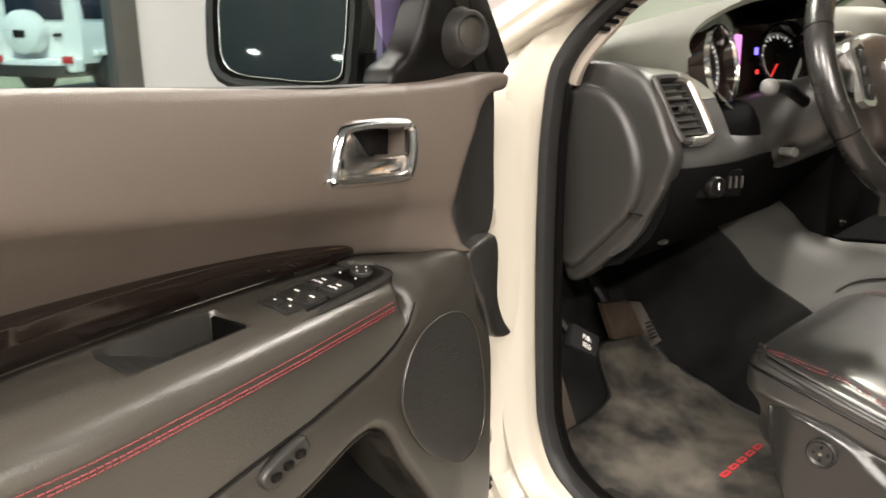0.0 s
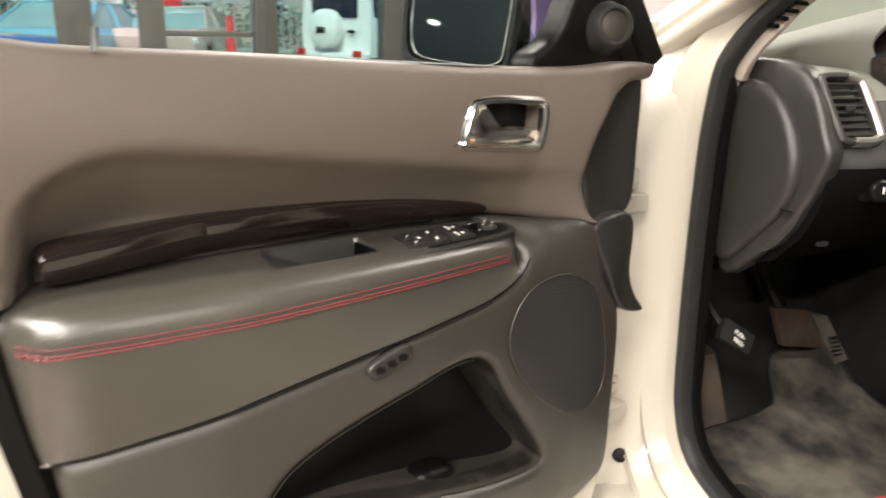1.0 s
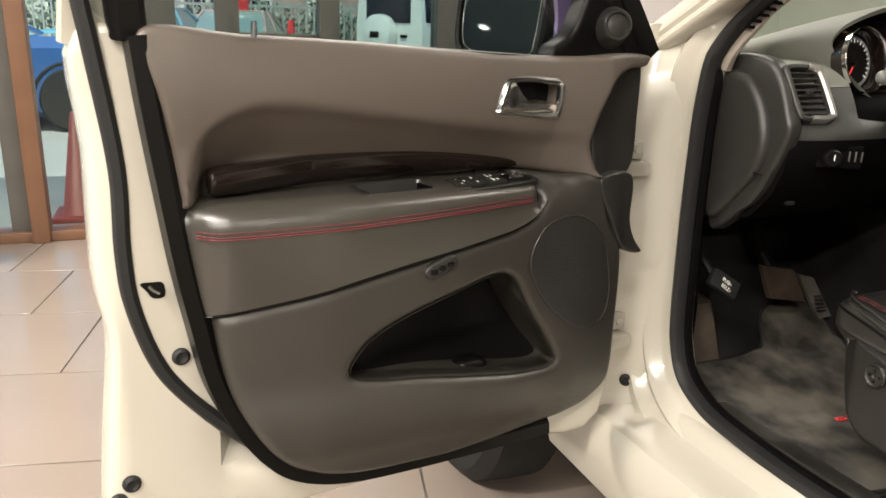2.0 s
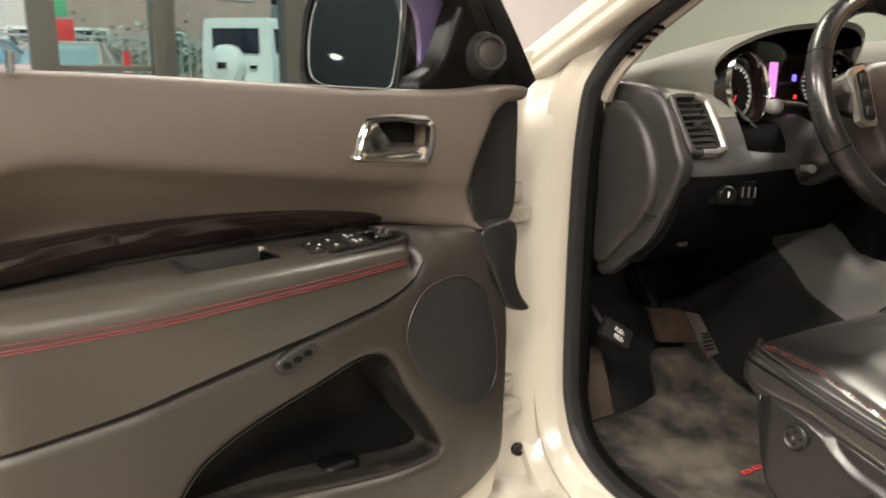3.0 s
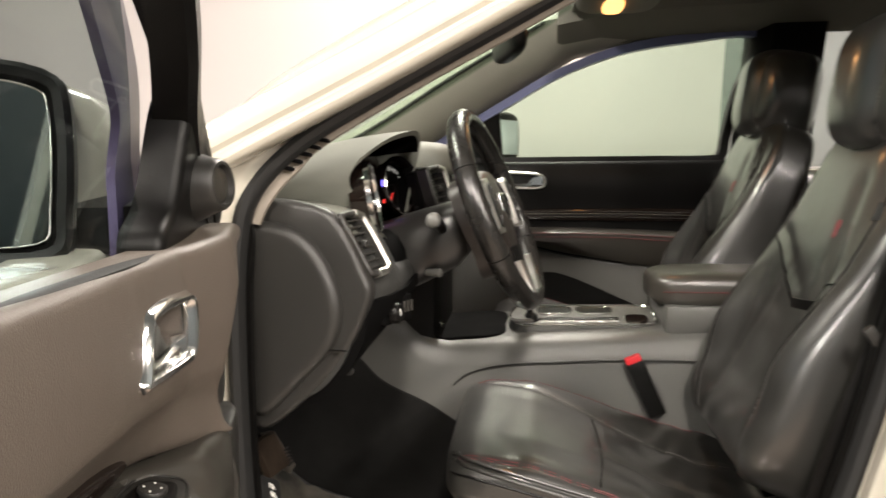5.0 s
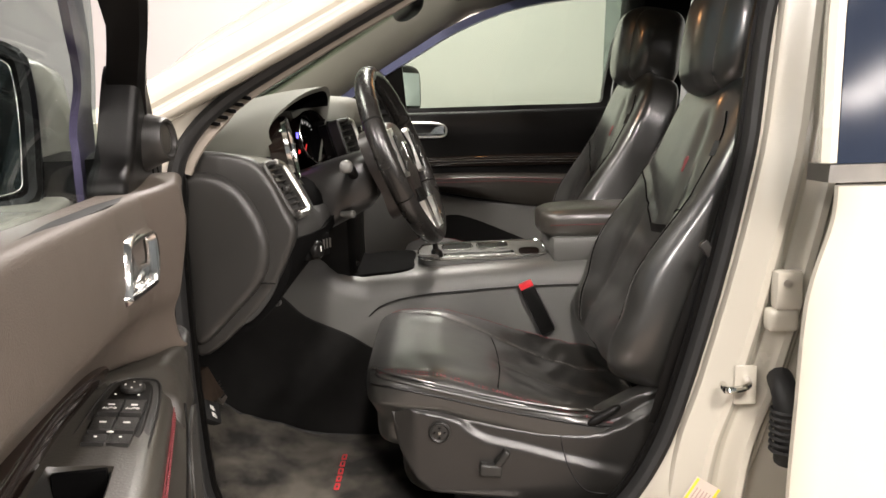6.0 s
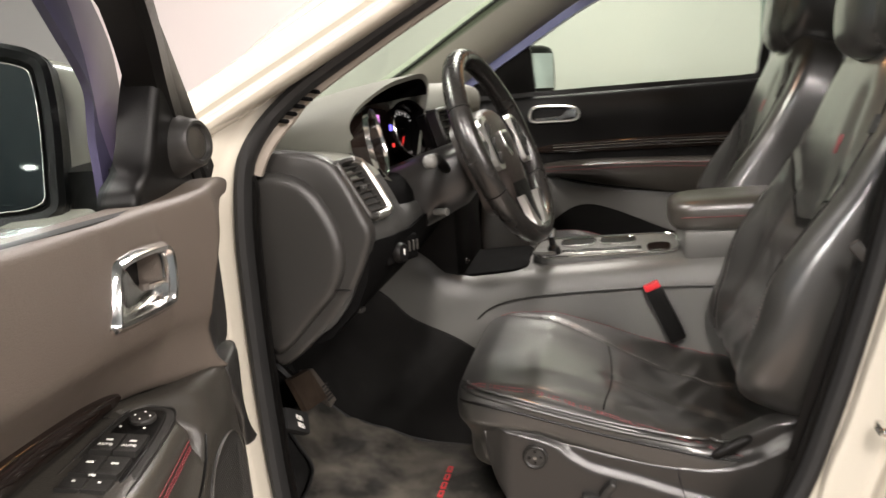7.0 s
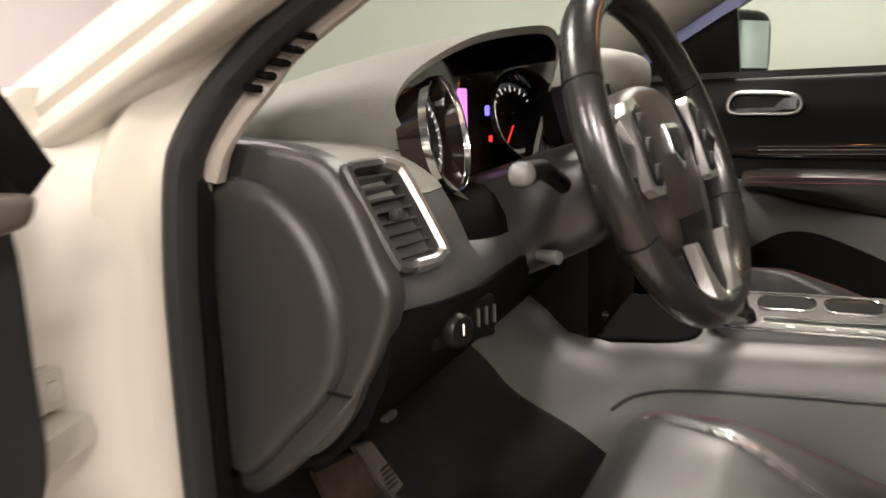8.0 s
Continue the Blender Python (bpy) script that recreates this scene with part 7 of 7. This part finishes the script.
def saloon(m, paint, label):
    """A parked saloon with body, glasshouse, lamps, handles and four wheels."""
    bc = thing("saloon_car", (0, 0, 0), label, "car", "parked saloon cars", m=m)
    secs = []
    for y, hw, z0, z1 in ((-2.3, 0.70, 0.45, 0.70), (-2.15, 0.84, 0.30, 0.86), (-1.4, 0.90, 0.22, 0.95), (0.0, 0.92, 0.22, 1.00), (1.4, 0.92, 0.22, 1.02), (2.2, 0.86, 0.30, 0.98), (2.35, 0.74, 0.5, 0.86)):
        secs.append([Vector((x, y, z)) for x, z in ((-hw + 0.05, z0), (-hw, z0 + 0.15), (-hw, z1 - 0.12), (-hw + 0.10, z1), (hw - 0.10, z1), (hw, z1 - 0.12), (hw, z0 + 0.15), (hw - 0.05, z0))])
    bo = part("body", loft(secs), paint, bc)
    part("glasshouse", loft([[Vector((-0.80, -1.9, 0.98)), Vector((0.80, -1.9, 0.98)), Vector((0.80, 1.0, 1.0)), Vector((-0.80, 1.0, 1.0))], [Vector((-0.62, -1.15, 1.40)), Vector((0.62, -1.15, 1.40)), Vector((0.62, 0.15, 1.42)), Vector((-0.62, 0.15, 1.42))]]), TEAL, bc, "glasshouse, pale teal reflections put into its colour")
    part("roof", box((0, -0.5, 1.425), (1.26, 1.36, 0.045), 0.02), paint, bc)
    for sd in (-1, 1):
        for a, b in (((sd * 0.80, -1.9, 0.99), (sd * 0.62, -1.15, 1.41)), ((sd * 0.82, -0.35, 1.0), (sd * 0.63, -0.42, 1.41)), ((sd * 0.80, 1.0, 1.0), (sd * 0.62, 0.15, 1.43))):
            part("roof_pillar", tube([Vector(a), (Vector(a) + Vector(b)) / 2 + Vector((sd * 0.012, 0, 0.01)), Vector(b)], 0.03, 8, up=(1, 0, 0)), paint, bc)
        part("chrome_line", tube([Vector((sd * 0.815, y, 1.0)) for y in (-1.8, -0.6, 0.9)], 0.010, 6), CHROME, bo)
        part("headlamp", box((sd * 0.66, 2.22, 0.80), (0.34, 0.16, 0.12), 0.04), WHITEP, bo)
        part("tail_lamp", box((sd * 0.66, -2.22, 0.74), (0.30, 0.10, 0.13), 0.03), LAMPR, bo)
        for y0 in (-0.75, 0.35):
            part("door_handle", box((sd * 0.925, y0, 0.86), (0.03, 0.16, 0.03), 0.01), paint, bo)
        for y0 in (-1.4, 1.42):
            part("wheel_arch", tube([Vector((sd * 0.915, y0 + 0.40 * math.cos(k), 0.35 + 0.40 * math.sin(k))) for k in np.linspace(0.0, math.pi, 14)], 0.022, 6, up=(1, 0, 0)), RUBBER, bo)
            road_wheel(bc, (sd * 0.83, y0, 0.35), 0.35, 0.24, 12, axis="Y")
    return bc


saloon(Matrix.Translation((-4.17, 9.25, -0.02)) @ Matrix.Rotation(radians(-88), 4, "Z"), BLUECAR, "dark blue saloon car with pale multi-spoke wheels")
saloon(Matrix.Translation((-2.35, 15.4, -0.02)) @ Matrix.Rotation(radians(160), 4, "Z"), SKYCAR, "pale blue saloon car parked farther off in the yard")
saloon(Matrix.Translation((-0.35, 17.0, -0.02)) @ Matrix.Rotation(radians(165), 4, "Z"), ROSECAR, "rose-silver saloon car parked beside a pale blue one")

# cones, marker post, bin
cone = thing("traffic_cone", (-2.25, 4.35, -0.02), "faded dark red traffic cone standing outside the glass", "traffic cone")
part("cone_body", lathe([(0.15, 0.03), (0.13, 0.05), (0.035, 0.66), (0.025, 0.67)], Matrix.Translation((-2.25, 4.35, -0.02)), 24), ORANGE, cone)
part("base", box((-2.25, 4.35, 0.0), (0.36, 0.36, 0.035), 0.01), ORANGE, cone)
mp = thing("marker_post", (-0.40, 8.0, -0.02), "red and white flexible marker post", "bollard")
for z0, z1, band in ((0.04, 0.22, REDP), (0.22, 0.27, WHITEP), (0.27, 0.62, REDP), (0.62, 0.67, WHITEP), (0.67, 1.02, REDP), (1.02, 1.07, WHITEP), (1.07, 1.24, REDP)):
    part("band", lathe([(0.088 - 0.042 * z0, z0), (0.088 - 0.042 * z1, z1 - 0.003), (0.001, z1 - 0.001)], Matrix.Translation((-0.40, 8.0, 0.0)), 16), band, mp)
part("base", lathe([(0.16, 0), (0.15, 0.06)], Matrix.Translation((-0.40, 8.0, -0.02)), 20), RUBBER, mp)
ys = thing("yard_sign", (-1.11, 6.0, -0.02), "small red and green sign on a thin pole", "sign")
part("pole", tube([Vector((-1.11, 6.03, -0.02)), Vector((-1.11, 6.03, 1.62))], 0.018, 10), RUBBER, ys)
part("sign_plate", box((-1.11, 6.0, 1.38), (0.16, 0.02, 0.16), 0.006), REDP, ys, "red sign plate")
part("sign_plate", box((-1.13, 6.0, 1.54), (0.13, 0.02, 0.12), 0.006), mat("sign_green", (0.06, 0.42, 0.22), 0.5), ys, "green sign plate")
bn = thing("waste_bin", (-2.95, 3.35, 0.0), "dark blue round waste bin beside the shop door", "bin")
part("drum", lathe([(0.17, 0.0), (0.19, 0.55), (0.195, 0.56)], Matrix.Translation((-2.95, 3.35, 0.0)), 28), mat("bin_blue", (0.02, 0.03, 0.06), 0.4), bn)
part("lid", lathe([(0.20, 0.56), (0.20, 0.60), (0.15, 0.68), (0.02, 0.72)], Matrix.Translation((-2.95, 3.35, 0.0)), 28), mat("bin_lid", (0.10, 0.16, 0.20), 0.4), bn)

# yard fence, building fronts and hedge beyond
fence = thing("fence", (0, 24, -0.02), "pale railing fence along the yard", "fence")
RAILING = mat("grey_railing", (0.36, 0.38, 0.38), 0.5)
bar_me = mesh_of("rail_bar", box((0, 0, 0.9), (0.05, 0.05, 1.8), 0), RAILING)
for i in range(120):
    o = new("bar", bar_me)
    o.parent, o.location = fence, (-14 + i * 0.24, 0, 0)
for z in (0.25, 1.65):
    part("rail", box((0.4, 24, z), (29, 0.06, 0.08), 0), RAILING, fence)
hed = bmesh.new()
for i in range(11000):
    c = Vector((random.uniform(-16, 16), 26 + random.uniform(-0.8, 0.8), abs(random.gauss(0.8, 0.6))))
    a = Matrix.Rotation(random.uniform(0, 6.28), 4, (random.random(), random.random(), random.random() + 0.1))
    q = [hed.verts.new(c + a @ Vector((x, y, 0))) for x, y in ((-0.06, -0.04), (0.06, -0.04), (0.08, 0.05), (0.0, 0.10), (-0.08, 0.05))]
    hed.faces.new(q)
solid("hedge", hed, LEAF, "green hedge and trees behind the fence, haze put into their colour", "hedge", "stuff")
for x0, w, h, d, colr in ((-12, 9, 7, 32, (0.50, 0.53, 0.53)), (-3, 7, 5, 31, (0.62, 0.60, 0.56)), (4, 8, 6.5, 30, (0.50, 0.34, 0.31)), (12, 8, 8, 33, (0.6, 0.6, 0.58))):
    hs = thing("building", (x0, d, -0.02), "plain rendered building across the yard", "building")
    part("wall", box((x0, d + 2, h / 2), (w, 4, h), 0), mat("render", colr, 0.8, scale=0.6), hs)
    part("roof", box((x0, d + 2, h + 0.1), (w + 0.5, 4.5, 0.2), 0), GREY, hs)
    for i in range(3):
        for k in range(int(h / 2.6)):
            wi = part("window", box((x0 - w / 3 + i * w / 3, d - 0.01, 1.4 + 2.5 * k), (1.3, 0.06, 1.3), 0.01), WHITEP, hs)
            part("pane", box((x0 - w / 3 + i * w / 3, d - 0.04, 1.4 + 2.5 * k), (1.1, 0.03, 1.1), 0), TINT, wi)
